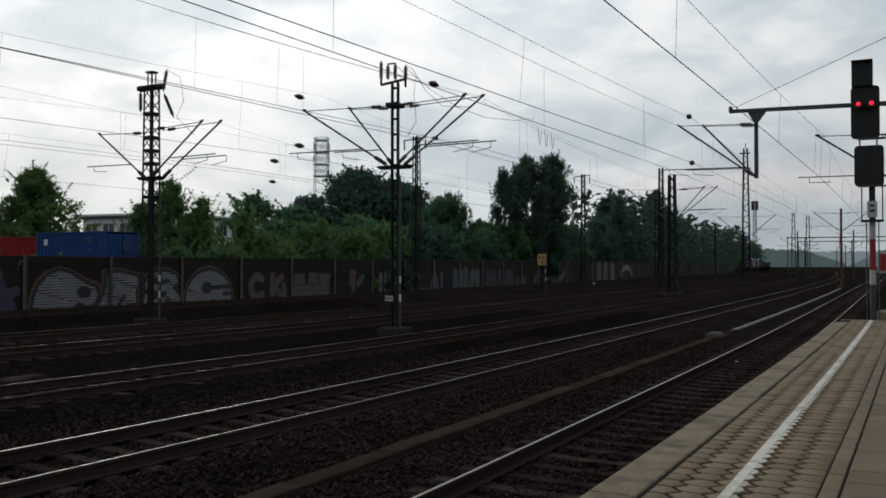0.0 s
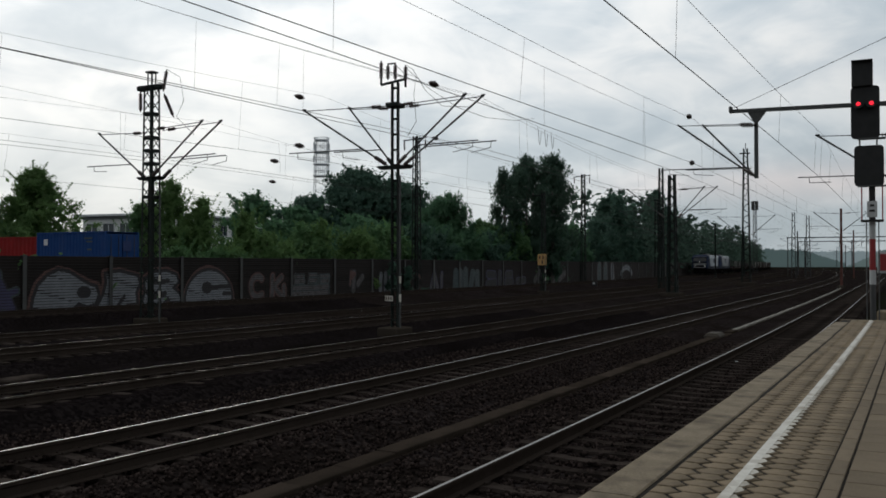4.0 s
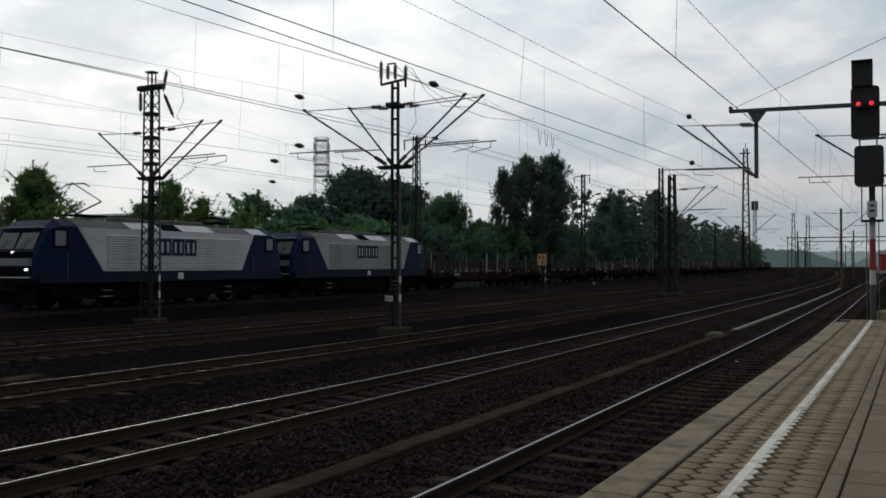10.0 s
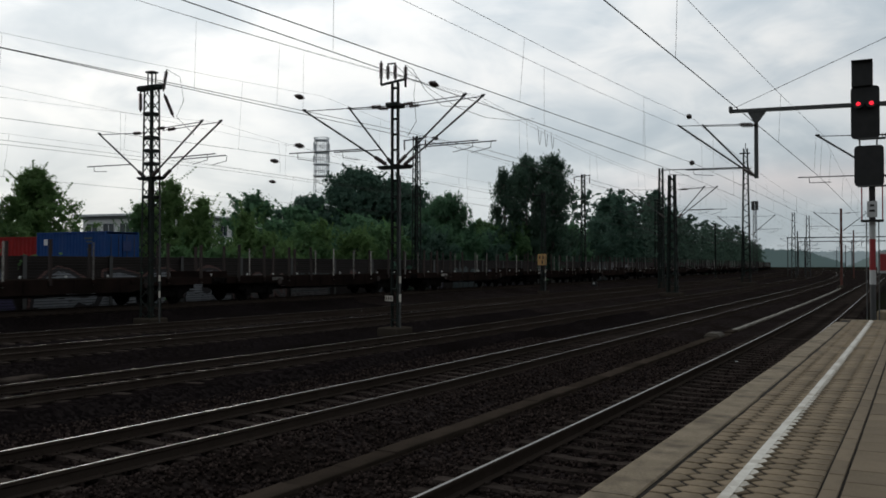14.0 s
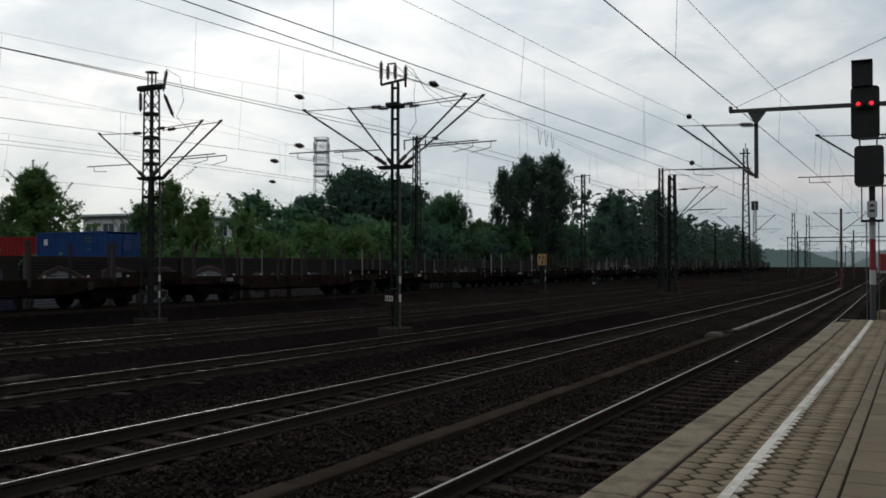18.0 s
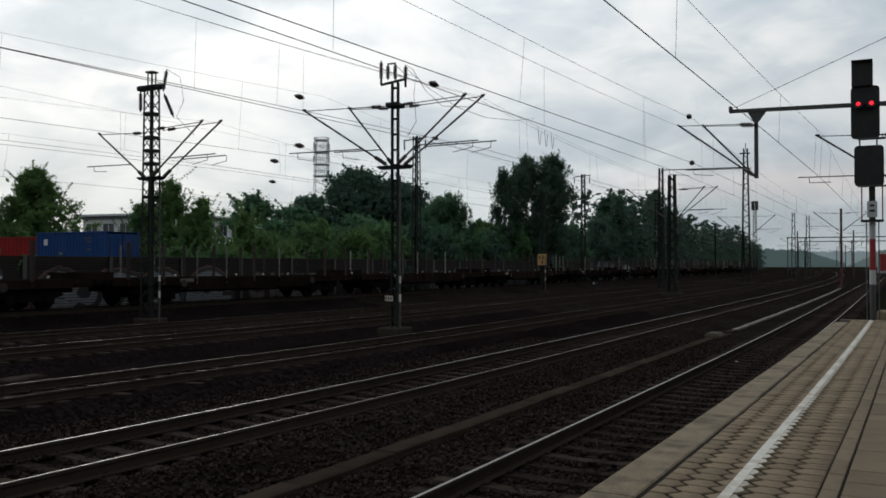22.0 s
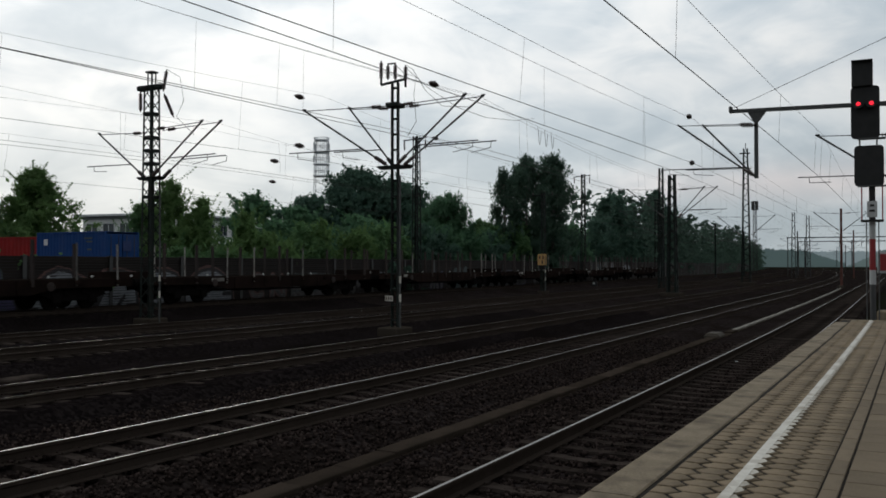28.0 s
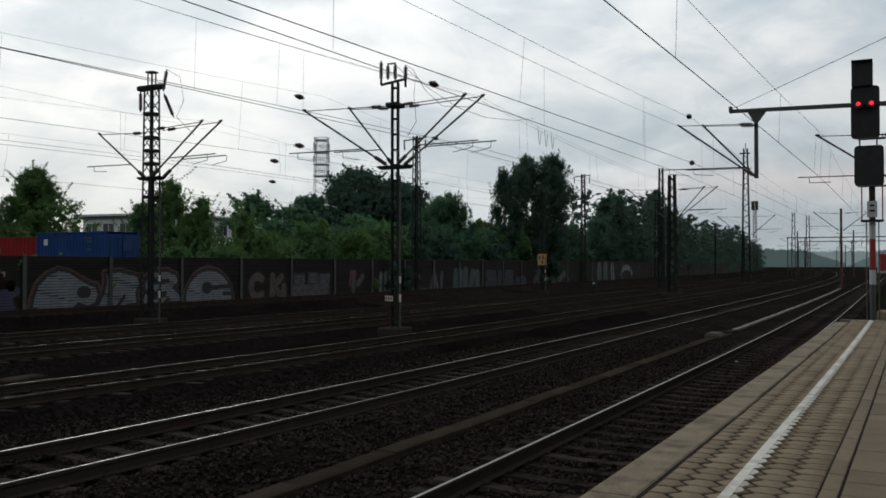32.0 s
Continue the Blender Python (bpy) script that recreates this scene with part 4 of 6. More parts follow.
    part("strand_insulator", insulator(Kit(), at(33.6, .75, 10.1), at(33.3, .35, 10.16), .07, 5), INSUL, w)


build_masts()
build_wires()

# ---- signal at the platform end ----
BLACK = mat("signal_black", (0.007, 0.007, 0.0075), (0.005, 0.005, 0.0055), rough=.7, scale=5, bump=.05)
SIG_RED = mat("signal_red", (0.27, 0.012, 0.016), (0.2, 0.01, 0.013), rough=.5, scale=5, bump=.05)
SIG_WHITE = mat("signal_white", (0.45, 0.46, 0.46), (0.36, 0.36, 0.36), rough=.6, scale=5, bump=.05)
RED_LAMP = glow_mat("red_lamp", (1.0, 0.02, 0.045), 1.1)


def rounded_panel(w, h, d, r, z0):
    """A board with rounded corners that faces the platform."""
    pts = []
    for cx, cz, a0 in ((w / 2 - r, h - r, 0), (-w / 2 + r, h - r, 90), (-w / 2 + r, r, 180), (w / 2 - r, r, 270)):
        for i in range(5):
            t = radians(a0 + i * 22.5)
            pts.append((cx + r * math.cos(t), z0 + cz + r * math.sin(t)))
    return Kit().prism(pts, -d / 2, d / 2, 'y')


def build_signal():
    p = at(31.6, 1.37)
    s = empty("railway_signal", pose(p.x, p.y, 0, 0, 0, -27), "black railway signal on red and white post showing two red lights", "railway signal")
    part("base", Kit().box((0, 0, -.1), (.6, .6, .9), .03), CONCRETE, s)
    part("post", Kit().tube((0, .05, .3), (0, .05, 1.64), .085, 12), mat("post_dark", (.05, .05, .05), rough=.6), s, "dark lower post")
    for z0, z1, m_ in ((1.64, 2.1, SIG_WHITE), (2.1, 3.1, SIG_RED), (3.1, 3.68, SIG_WHITE), (3.68, 4.85, BLACK)):
        part("post_band", Kit().tube((0, .05, z0), (0, .05, z1), .095, 12), m_, s)
    pf = part("platform_cage", Kit().box((0, .02, 3.68), (.66, .5, .06)), BLACK, s)
    for x in (-.3, .3):
        part("cage_rail", Kit().tube((x, -.05, 3.7), (x, -.05, 4.85), .02, 6), SIG_RED, s)
        part("ladder_rail", Kit().tube((x * .6, .3, .2), (x * .6, .3, 3.7), .018, 6), GALV, s)
    part("plate", Kit().box((0, -.08, 4.05), (.3, .02, .52), .006), SIG_WHITE, s, "white plate with a black sign")
    for z, w in ((4.17, .12), (4.0, .16)):
        part("plate_bar", Kit().box((0, -.094, z), (w, .006, .07)), BLACK, s)
    part("lower_board", rounded_panel(.86, 1.3, .16, .12, 4.8), BLACK, s, m=pose(-.08, 0, 0))
    h = part("upper_board", rounded_panel(.84, 1.68, .16, .12, 6.34), BLACK, s, m=pose(-.18, 0, 0))
    part("top_box", Kit().box((-.26, .02, 8.42), (.62, .4, .84), .03), BLACK, s)
    part("top_visor", Kit().box((-.26, -.24, 8.82), (.62, .2, .03), .008), BLACK, s)
    for x in (-.19, .19):
        part("hood", Kit().turned([(0, .15), (1, .16)], (x, -.08, 7.42), (x, -.3, 7.44), 14), BLACK, h)
        part("lamp", Kit().turned([(0, .02), (.3, .066), (1, .075)], (x, -.315, 7.42), (x, -.285, 7.42), 14), RED_LAMP, h, "lit red lamp")
    for x, z in ((-.19, 6.55), (.19, 6.55), (-.19, 6.85), (.19, 6.85)):
        part("lens", Kit().turned([(0, .1), (1, .09)], (x, -.11, z), (x, -.08, z), 12), BLACK, h)
    for z in (4.8, 6.33):
        part("shelf", Kit().box((0, .03, z), (.82, .3, .04)), GALV, s)
    for x in (-.25, .25):
        part("stay", Kit().tube((x - .1, .05, 6.3), (x - .1, .12, 4.85), .025, 6), GALV, s)


build_signal()


def build_platform_end():
    p = at(37.5, 1.1)
    b = thing("concrete_block", Kit().box((0, 0, .4), (.8, .7, .9), .06), EDGE, pose(p.x, p.y, -.3, 0, 0, 62), "pale concrete block beyond the platform end", "concrete block")
    p = at(33.0, .97)
    s = empty("shunting_signal", pose(p.x, p.y, -.3, 0, 0, -27), "small framed red and white board on a thin post", "railway sign")
    part("post", Kit().tube((0, 0, 0), (0, 0, 2.3), .04, 8), GALV, s)
    part("board", Kit().box((0, 0, 2.65), (.62, .05, .72), .02), SIG_WHITE, s)
    part("field", Kit().box((0, -.03, 2.65), (.46, .02, .56), .01), SIG_RED, s)


build_platform_end()


def build_scraps():
    k = Kit().box((0, 0, .03), (1.1, .5, .1), .03)
    thing("concrete_cover", k, SLEEPER, on_line(13.30, 18.11, -.36, 4), "low worn concrete cover slab lying between the tracks", "concrete cover")
    k = Kit().prism([(-.05, -.03), (.04, -.045), (.06, .02), (-.01, .05), (-.055, .025)], 0, .02, 'z')
    thing("paper_scrap", k, SIG_WHITE, on_line(23.47, 4.19, -.2, 30), "crumpled scrap of white paper lying in the ballast", "litter")


build_scraps()


def build_ground_signal():
    s = empty("ground_signal", on_line(92.8, 30.0, -.3), "small low ground signal with a white face beside the rear track", "railway signal")
    part("foot", Kit().box((0, 0, .1), (.5, .5, .3), .03), FOOT, s)
    part("case", Kit().box((0, 0, .5), (.3, .55, .55), .05), BLACK, s)
    part("face", Kit().box((-.16, .05, .58), (.02, .22, .2), .01), SIG_WHITE, s)


build_ground_signal()

# ---- barrier wall with painted letters ----
BOARD = mat("barrier_board", (0.0225, 0.0182, 0.0165), (0.0135, 0.0112, 0.0105), rough=.85, scale=3, stretch=(1, 1, 8), each=.2, dirt=(0.018, 0.014, 0.011), dirt_scale=.5, spec=.2)
POST = mat("barrier_post", (0.07, 0.072, 0.07), (0.035, 0.037, 0.036), rough=.6, scale=3, each=.5, dirt=(0.05, 0.04, 0.035))
SPRAY_SILVER = mat("spray_silver", (0.205, 0.22, 0.24), (0.11, 0.118, 0.132), rough=.6, scale=2.5, fine=30)
SPRAY_BLACK = mat("spray_black", (0.012, 0.011, 0.013), rough=.6, scale=3)
SPRAY_FADED = mat("spray_faded", (0.115, 0.108, 0.11), (0.06, 0.055, 0.057), rough=.7, scale=5, fine=30, dirt=(0.03, 0.024, 0.022), dirt_scale=2.5)
SPRAY_RED = mat("spray_red", (0.12, 0.05, 0.042), (0.06, 0.03, 0.026), rough=.6, scale=3)
SPRAY_VIOLET = mat("spray_violet", (0.045, 0.042, 0.105), (0.03, 0.028, 0.07), rough=.6, scale=3)
SPRAY_TEAL = mat("spray_teal", (0.055, 0.082, 0.084), (0.03, 0.045, 0.05), rough=.6, scale=3)
WALL_V, WALL_B, WALL_T, BOARD_H, BAY = 35.5, 0.06, 2.68, 0.131, 4.9
N_ROW = 20


def seg_dist(px, pz, a, b):
    ax, az, bx, bz = *a, *b
    dx, dz = bx - ax, bz - az
    t = max(0.0, min(1.0, ((px - ax) * dx + (pz - az) * dz) / max(1e-9, dx * dx + dz * dz)))
    return math.hypot(px - ax - t * dx, pz - az - t * dz)


def arc_line(cx, cz, rx, rz, a0, a1, n=12):
    return [(cx + rx * math.cos(radians(a0 + (a1 - a0) * i / n)), cz + rz * math.sin(radians(a0 + (a1 - a0) * i / n))) for i in range(n + 1)]


def inside(px, pz, poly):
    r = False
    j = len(poly) - 1
    for i in range(len(poly)):
        if (poly[i][1] > pz) != (poly[j][1] > pz) and px < (poly[j][0] - poly[i][0]) * (pz - poly[i][1]) / (poly[j][1] - poly[i][1]) + poly[i][0]:
            r = not r
        j = i
    return r


def big_piece(u, z):
    """Four large silver letters with a dark red-brown rim."""
    shapes = [
        # a rearing first letter with a dropping shoulder
        [(26.65, .1), (26.75, .75), (27.0, 1.35), (27.5, 1.8), (28.1, 2.06), (28.7, 1.98), (29.3, 1.66), (29.9, 1.36), (30.35, 1.24), (30.5, .8), (30.3, .35), (29.8, .22), (29.3, .4), (28.9, .12)],
        # a slab with a notch
        [(30.3, .1), (30.75, .85), (30.9, 1.4), (30.85, 1.86), (31.8, 1.98), (33.0, 1.72), (33.15, 1.3), (32.9, .85), (33.0, .1)],
        # a letter with a kicked leg
        [(33.2, .12), (33.45, .9), (33.4, 1.55), (34.1, 1.92), (35.0, 1.98), (35.75, 1.75), (35.95, 1.35), (35.5, 1.05), (36.0, .7), (36.3, .12), (35.4, .1), (35.1, .45), (34.7, .1)],
        # a round letter with an open mouth
        arc_line(38.3, .3, 1.95, 1.72, -4, 184, 18) + [(36.4, .1), (40.2, .1)]]
    best = None
    for s in shapes:
        if inside(u, z, s):
            best = SPRAY_SILVER
    rim = min(min(seg_dist(u, z, s[i], s[(i + 1) % len(s)]) for i in range(len(s))) for s in shapes)
    if rim < .085:
        return SPRAY_BLACK
    if best:
        eye = math.hypot((u - 29.6) / .42, (z - .95) / .3) < 1 or math.hypot((u - 38.1) / .42, (z - .98) / .34) < 1
        mouth = seg_dist(u, z, (38.1, .98), (40.1, 1.02)) < .13 or seg_dist(u, z, (39.5, .62), (40.3, .6)) < .12
        strokes = seg_dist(u, z, (34.1, 1.35), (35.1, 1.4)) < .13 or seg_dist(u, z, (34.0, .55), (34.9, .75)) < .13 or seg_dist(u, z, (31.6, .1), (32.1, .7)) < .1
        if eye or mouth or strokes:
            return SPRAY_BLACK
        # thin spots where the boards' joints show through
        if math.sin(48 * z + .4 * math.sin(.7 * u)) + .6 * math.sin(2.1 * u + 7 * z) > 1.38:
            return None
    elif rim < .19 + .04 * math.sin(1.7 * u):
        return SPRAY_RED
    return best


LETTERS = [   # strokes, half width, fill, rim
    ([arc_line(42.55, .95, .62, .62, 50, 310)], .17, SPRAY_FADED, SPRAY_RED),
    ([[(43.95, .3), (44.0, 1.55)], [(44.9, 1.5), (44.1, .95), (44.9, .3)], [(45.15, .3), (45.15, .9)]], .16, SPRAY_FADED, SPRAY_RED),
    ([[(46.2, .4), (50.0, .42)], [(46.2, .75), (50.0, .78)], [(46.4, 1.2), (47.2, 1.2)], [(48.0, 1.25), (48.6, 1.25)], [(49.3, 1.2), (50.0, 1.2)]], .14, SPRAY_FADED, SPRAY_TEAL),
    ([[(46.3, 1.5), (47.2, 1.52)], [(47.9, 1.6), (48.6, 1.6)], [(49.2, 1.5), (50.1, 1.5)]], .09, SPRAY_FADED, SPRAY_TEAL),
    ([[(52.8, .9), (52.9, 1.75), (53.4, 1.6), (52.9, 1.3)]], .13, SPRAY_RED, SPRAY_BLACK),
    ([[(56.9, .4), (57.0, 1.5)], [(57.6, .4), (57.7, 1.6)], [(58.4, .5), (58.4, 1.45)]], .22, SPRAY_SILVER, SPRAY_BLACK),
    ([[(69.6, .35), (69.7, 1.5)], [(70.6, .35), (70.6, 1.5)], [(71.7, .35), (71.7, 1.6)], [(72.8, .35), (73.2, 1.45)], [(74.2, .4), (74.2, 1.4)]], .42, SPRAY_TEAL, SPRAY_TEAL),
    ([[(76.5, .5), (78.4, .6)], [(76.6, 1.4), (78.2, 1.3)], [(79.4, .5), (79.5, 1.4)], [(81.0, .6), (82.6, .6)], [(81.2, 1.3), (82.4, 1.35)], [(84, .6), (86, .7)]], .34, SPRAY_BLACK, SPRAY_VIOLET),
    ([[(113, .4), (113, 1.8)], [(116, .4), (116, 1.8)]], .9, SPRAY_TEAL, SPRAY_RED),
    ([[(119.5, .4), (119.3, 1.8)]], .8, SPRAY_SILVER, SPRAY_RED),
    ([arc_line(127, .6, 3.2, 1.3, 20, 160)], .35, SPRAY_SILVER, SPRAY_BLACK),
    ([[(150, .4), (150.4, 2.0)]], .7, SPRAY_SILVER, SPRAY_BLACK),
    ([[(24.6, .3), (25.0, 1.4), (25.6, .3)]], .28, SPRAY_VIOLET, SPRAY_BLACK),
    ([[(22.6, .3), (23.4, 1.6), (24.3, 1.5)]], .45, SPRAY_SILVER, SPRAY_BLACK),
    ([[(19.0, .4), (20.0, 1.6), (21.2, .5)]], .5, SPRAY_SILVER, SPRAY_RED),
    ([[(46.3, .35), (46.35, 1.65)], [(47.0, 1.65), (46.5, 1.0), (47.1, .4)], [(47.6, .4), (47.9, 1.6), (48.3, .4)], [(48.9, 1.6), (49.0, .4), (49.6, .5)]], .05, SPRAY_TEAL, SPRAY_BLACK),
    ([[(53.2, .5), (53.3, 1.7)], [(53.8, .9), (54.4, 1.4)]], .2, SPRAY_FADED, SPRAY_BLACK),
    ([arc_line(62.5, .8, .9, .7, 30, 330)], .12, SPRAY_RED, SPRAY_BLACK),
    ([[(65.0, .4), (65.6, 1.6), (66.2, .4)], [(66.9, .5), (67.0, 1.5)]], .16, SPRAY_FADED, SPRAY_VIOLET),
    ([[(89.0, .6), (90.5, 1.5), (92.0, .5)], [(94.0, .5), (94.2, 1.6)], [(97, .6), (99, 1.3)]], .3, SPRAY_FADED, SPRAY_BLACK),
    ([[(25.1, .2), (25.0, 1.9)], [(25.3, .9), (25.9, 1.1)]], .13, SPRAY_VIOLET, SPRAY_TEAL),
]


def build_wall():
    w = empty("wall_barrier", on_line(0, WALL_V, 0), "low dark timber-board noise barrier with pale posts and graffiti", "barrier wall", kind="structure")
    inv = w.matrix_basis.inverted()
    bays = [26.3 + BAY * i for i in range(-8, 60)]
    board = Kit().box((0, 0, 0), (BAY - .1, .1, BOARD_H - .012), .012).mesh("board", BOARD)
    post = Kit().prism([(-.1, -.1), (.1, -.1), (.1, -.075), (.015, -.075), (.015, .075), (.1, .075), (.1, .1), (-.1, .1), (-.1, .075), (-.015, .075), (-.015, -.075), (-.1, -.075)], -.4, WALL_T + .03, 'z').mesh("post", POST)
    rest, restp = Kit(), Kit()
    kb = Kit().box((0, 0, 0), (BAY - .1, .1, BOARD_H - .012))
    for u in bays:
        part("post", post, None, w, m=inv @ on_line(u, WALL_V - .03, 0))
        for r in range(N_ROW):
            m = inv @ on_line(u + BAY / 2, WALL_V, WALL_B + BOARD_H * (r + .5))
            if 22 < u < 86:
                part("board", board, None, w, m=m)
            else:
                rest.add([m @ Vector(p) for p in kb.v], kb.f)
    tagged(part("far_boards", rest, BOARD, w), kind="stuff")
    core = Kit().sweep([(-.02, 0), (-.02, WALL_T - .06), (.02, WALL_T - .06), (.02, 0)], steps(-12, 315, 4.9), WALL_V + .03, 0)
    part("backing", core, SPRAY_BLACK, w, m=inv)
    # paint lies on the boards, row by row
    kits = {}

    SUB = 3

    def run(u0, u1, r, m_):
        k = kits.setdefault(m_.name, (Kit(), m_))[0]
        row, q = divmod(r, SUB)
        h = (BOARD_H - .028) / SUB
        z0 = WALL_B + BOARD_H * row + .014 + h * q
        z1 = z0 + h
        y = -.0545
        k.add([at(u0, WALL_V + y, z0), at(u1, WALL_V + y, z0), at(u1, WALL_V + y, z1), at(u0, WALL_V + y, z1)], [(0, 1, 2, 3)])

    spans = []
    for st, hw, fill, rim in LETTERS:
        xs = [p[0] for s in st for p in s]
        spans.append((min(xs) - hw - .1, max(xs) + hw + .1, st, hw, fill, rim))
    for r in range(N_ROW * SUB):
        z = WALL_B + BOARD_H * (r + .5) / SUB
        u, prev, start = 18.0, None, 18.0
        while u < 160:
            m_ = None
            if 26.35 < u < 40.7:
                m_ = big_piece(u, z)
            if m_ is None:
                for a, b, st, hw, fill, rim in spans:
                    if a < u < b:
                        d = min(seg_dist(u, z, s[i], s[i + 1]) for s in st for i in range(len(s) - 1))
                        if d < hw:
                            m_ = fill
                            break
                        if d < hw + .09:
                            m_ = rim
            if abs((u - 26.3) / BAY - round((u - 26.3) / BAY)) * BAY < .06:
                m_ = None
            if m_ is not prev:
                if prev is not None:
                    run(start, u, r, prev)
                prev, start = m_, u
            u += .04 if u < 62 else .1
    for k, m_ in kits.values():
        part("graffiti", k, m_, w, m=inv)


build_wall()

# ---- trees ----


def leaf_mat(name, a, b, trans=0.35):
    m = bpy.data.materials.new(name)
    m.use_nodes = True
    nt = m.node_tree
    p = nt.nodes["Principled BSDF"]
    N, L = nt.nodes.new, nt.links.new
    g = N("ShaderNodeNewGeometry")
    tc = N("ShaderNodeTexCoord")
    no = N("ShaderNodeTexNoise")
    no.inputs["Scale"].default_value = 0.55
    L(tc.outputs["Object"], no.inputs["Vector"])
    ad = N("ShaderNodeMath")
    ad.operation = 'MULTIPLY_ADD'
    ad.inputs[1].default_value = 0.35
    L(g.outputs["Random Per Island"], ad.inputs[0])
    sb = N("ShaderNodeMath")
    sb.operation = 'MULTIPLY_ADD'
    sb.inputs[1].default_value, sb.inputs[2].default_value = 2.0, -.7
    L(no.outputs["Fac"], sb.inputs[0])
    L(sb.outputs[0], ad.inputs[2])
    mx = N("ShaderNodeMix")
    mx.data_type = 'RGBA'
    mx.inputs["A"].default_value, mx.inputs["B"].default_value = (*a, 1), (*b, 1)
    L(ad.outputs[0], mx.inputs["Factor"])
    L(mx.outputs["Result"], p.inputs["Base Color"])
    p.inputs["Roughness"].default_value = 0.75
    p.inputs["Specular IOR Level"].default_value = 0.2
    tr = N("ShaderNodeBsdfTranslucent")
    L(mx.outputs["Result"], tr.inputs["Color"])
    ms = N("ShaderNodeMixShader")
    ms.inputs[0].default_value = trans
    L(p.outputs[0], ms.inputs[1])
    L(tr.outputs[0], ms.inputs[2])
    L(ms.outputs[0], nt.nodes["Material Output"].inputs[0])
    return m


LEAF_DARK = leaf_mat("leaf_dark", (0.05, 0.102, 0.078), (0.086, 0.158, 0.11), .5)
LEAF_MID = leaf_mat("leaf_mid", (0.061, 0.141, 0.08), (0.112, 0.222, 0.115), .5)
LEAF_LIGHT = leaf_mat("leaf_light", (0.064, 0.143, 0.06), (0.135, 0.24, 0.094), .5)
# lighter yellow-green leaf; brightness of the lit trees and hedge put in its colour
LEAF_SUN = leaf_mat("leaf_sunlit", (0.08, 0.155, 0.055), (0.155, 0.255, 0.09), .6)
LEAF_BIRCH = leaf_mat("leaf_birch", (0.05, 0.096, 0.071), (0.09, 0.152, 0.103), .5)
LEAF_FAR = leaf_mat("leaf_far", (0.052, 0.092, 0.07), (0.08, 0.13, 0.096), .5)
BARK = mat("bark", (0.045, 0.036, 0.028), (0.025, 0.02, 0.016), rough=.95, scale=4, stretch=(1, 1, .3), bump=.5, dist=.03)
BIRCH_BARK = mat("birch_bark", (0.22, 0.21, 0.19), (0.06, 0.055, 0.05), rough=.9, scale=3, stretch=(1, 1, 3), bump=.3)


def leaf_mesh(name, centres, radii, per, size, material, rng, squash=0.8, droop=0.0, out=None):
    """Small leaves strewn round clump centres, most of them facing the way their clump faces."""
    per = np.broadcast_to(per, len(centres)) if np.ndim(per) == 0 else np.asarray(per)
    c = np.repeat(np.asarray(centres), per, axis=0)
    r = np.repeat(np.asarray(radii), per)
    n = len(c)
    d = rng.normal(size=(n, 3))
    d /= np.linalg.norm(d, axis=1)[:, None]
    rr = r * np.abs(rng.normal(0, .55, n))
    p = c + d * rr[:, None] * np.array([1, 1, squash])
    if droop:
        p[:, 2] -= rng.uniform(0, droop, n)
    face = rng.normal(size=(n, 3))
    if out is not None:
        face = face * .62 + np.repeat(np.asarray(out), per, axis=0) * 1.0 + d * .45 + np.array([0, 0, .25])
    face /= np.linalg.norm(face, axis=1)[:, None]
    a = np.cross(face, rng.normal(size=(n, 3)))
    if droop:
        a = face * rng.uniform(-.5, .5, (n, 1)) + np.array([0, 0, -1.0])
        a -= face * np.sum(a * face, axis=1)[:, None]
    a /= np.linalg.norm(a, axis=1)[:, None] + 1e-9
    b = np.cross(face, a)
    s = (np.repeat(size, per) if np.ndim(size) else size) * rng.uniform(.55, 1.4, n)
    s = s[:, None]
    v = np.stack([p - a * s, p + b * s * .55, p + a * s, p - b * s * .55], axis=1).reshape(-1, 3)
    me = bpy.data.meshes.new(name)
    me.vertices.add(4 * n)
    me.vertices.foreach_set("co", v.ravel())
    me.loops.add(4 * n)
    me.loops.foreach_set("vertex_index", np.arange(4 * n))
    me.polygons.add(n)
    me.polygons.foreach_set("loop_start", np.arange(0, 4 * n, 4))
    me.polygons.foreach_set("loop_total", np.full(n, 4))
    me.materials.append(material)
    me.update(calc_edges=True)
    return me


def crown_points(rng, n, h0, h1, rx, ry, shape):
    """Clump centres on the outer side of many leafy lobes, and the way each clump faces; shape gives the width over the height."""
    pts, rad, out = [], [], []
    m = max(7, n // 13)
    hh = h1 - h0
    ph = rng.uniform(0, 6.28, 3)
    for j in range(m):
        t = (j + rng.uniform(0, 1)) / m
        w = float(np.interp(t, *zip(*shape)))
        a = j * 2.4 + rng.uniform(-.8, .8)
        wob = 1 + .16 * math.sin(3 * a + ph[0] + 4 * t) + .12 * math.sin(5 * a + ph[1] - 7 * t)
        lr = rng.uniform(.3, .52) * min(rx, hh * .5) * (.4 + .6 * w)
        k = max(.12, 1 - .72 * lr / max(.05, w * rx)) * rng.uniform(.5, 1.12)
        c = np.array([rx * w * wob * k * math.cos(a), ry * w * wob * k * math.sin(a), min(h0 + hh * t, h1 - lr * .7)])
        side = np.array([math.cos(a) * w, math.sin(a) * w, .35])
        for i in range(n // m + 1):
            d = rng.normal(size=3) + side * .75
            d /= np.linalg.norm(d)
            pts.append(c + d * lr * rng.uniform(.4, 1.06) * np.array([1, ry / rx, .85]))
            rad.append(rng.uniform(.45, 1.0))
            o = d + side * .5
            out.append(o / np.linalg.norm(o))
    return np.array(pts), np.array(rad), np.array(out)


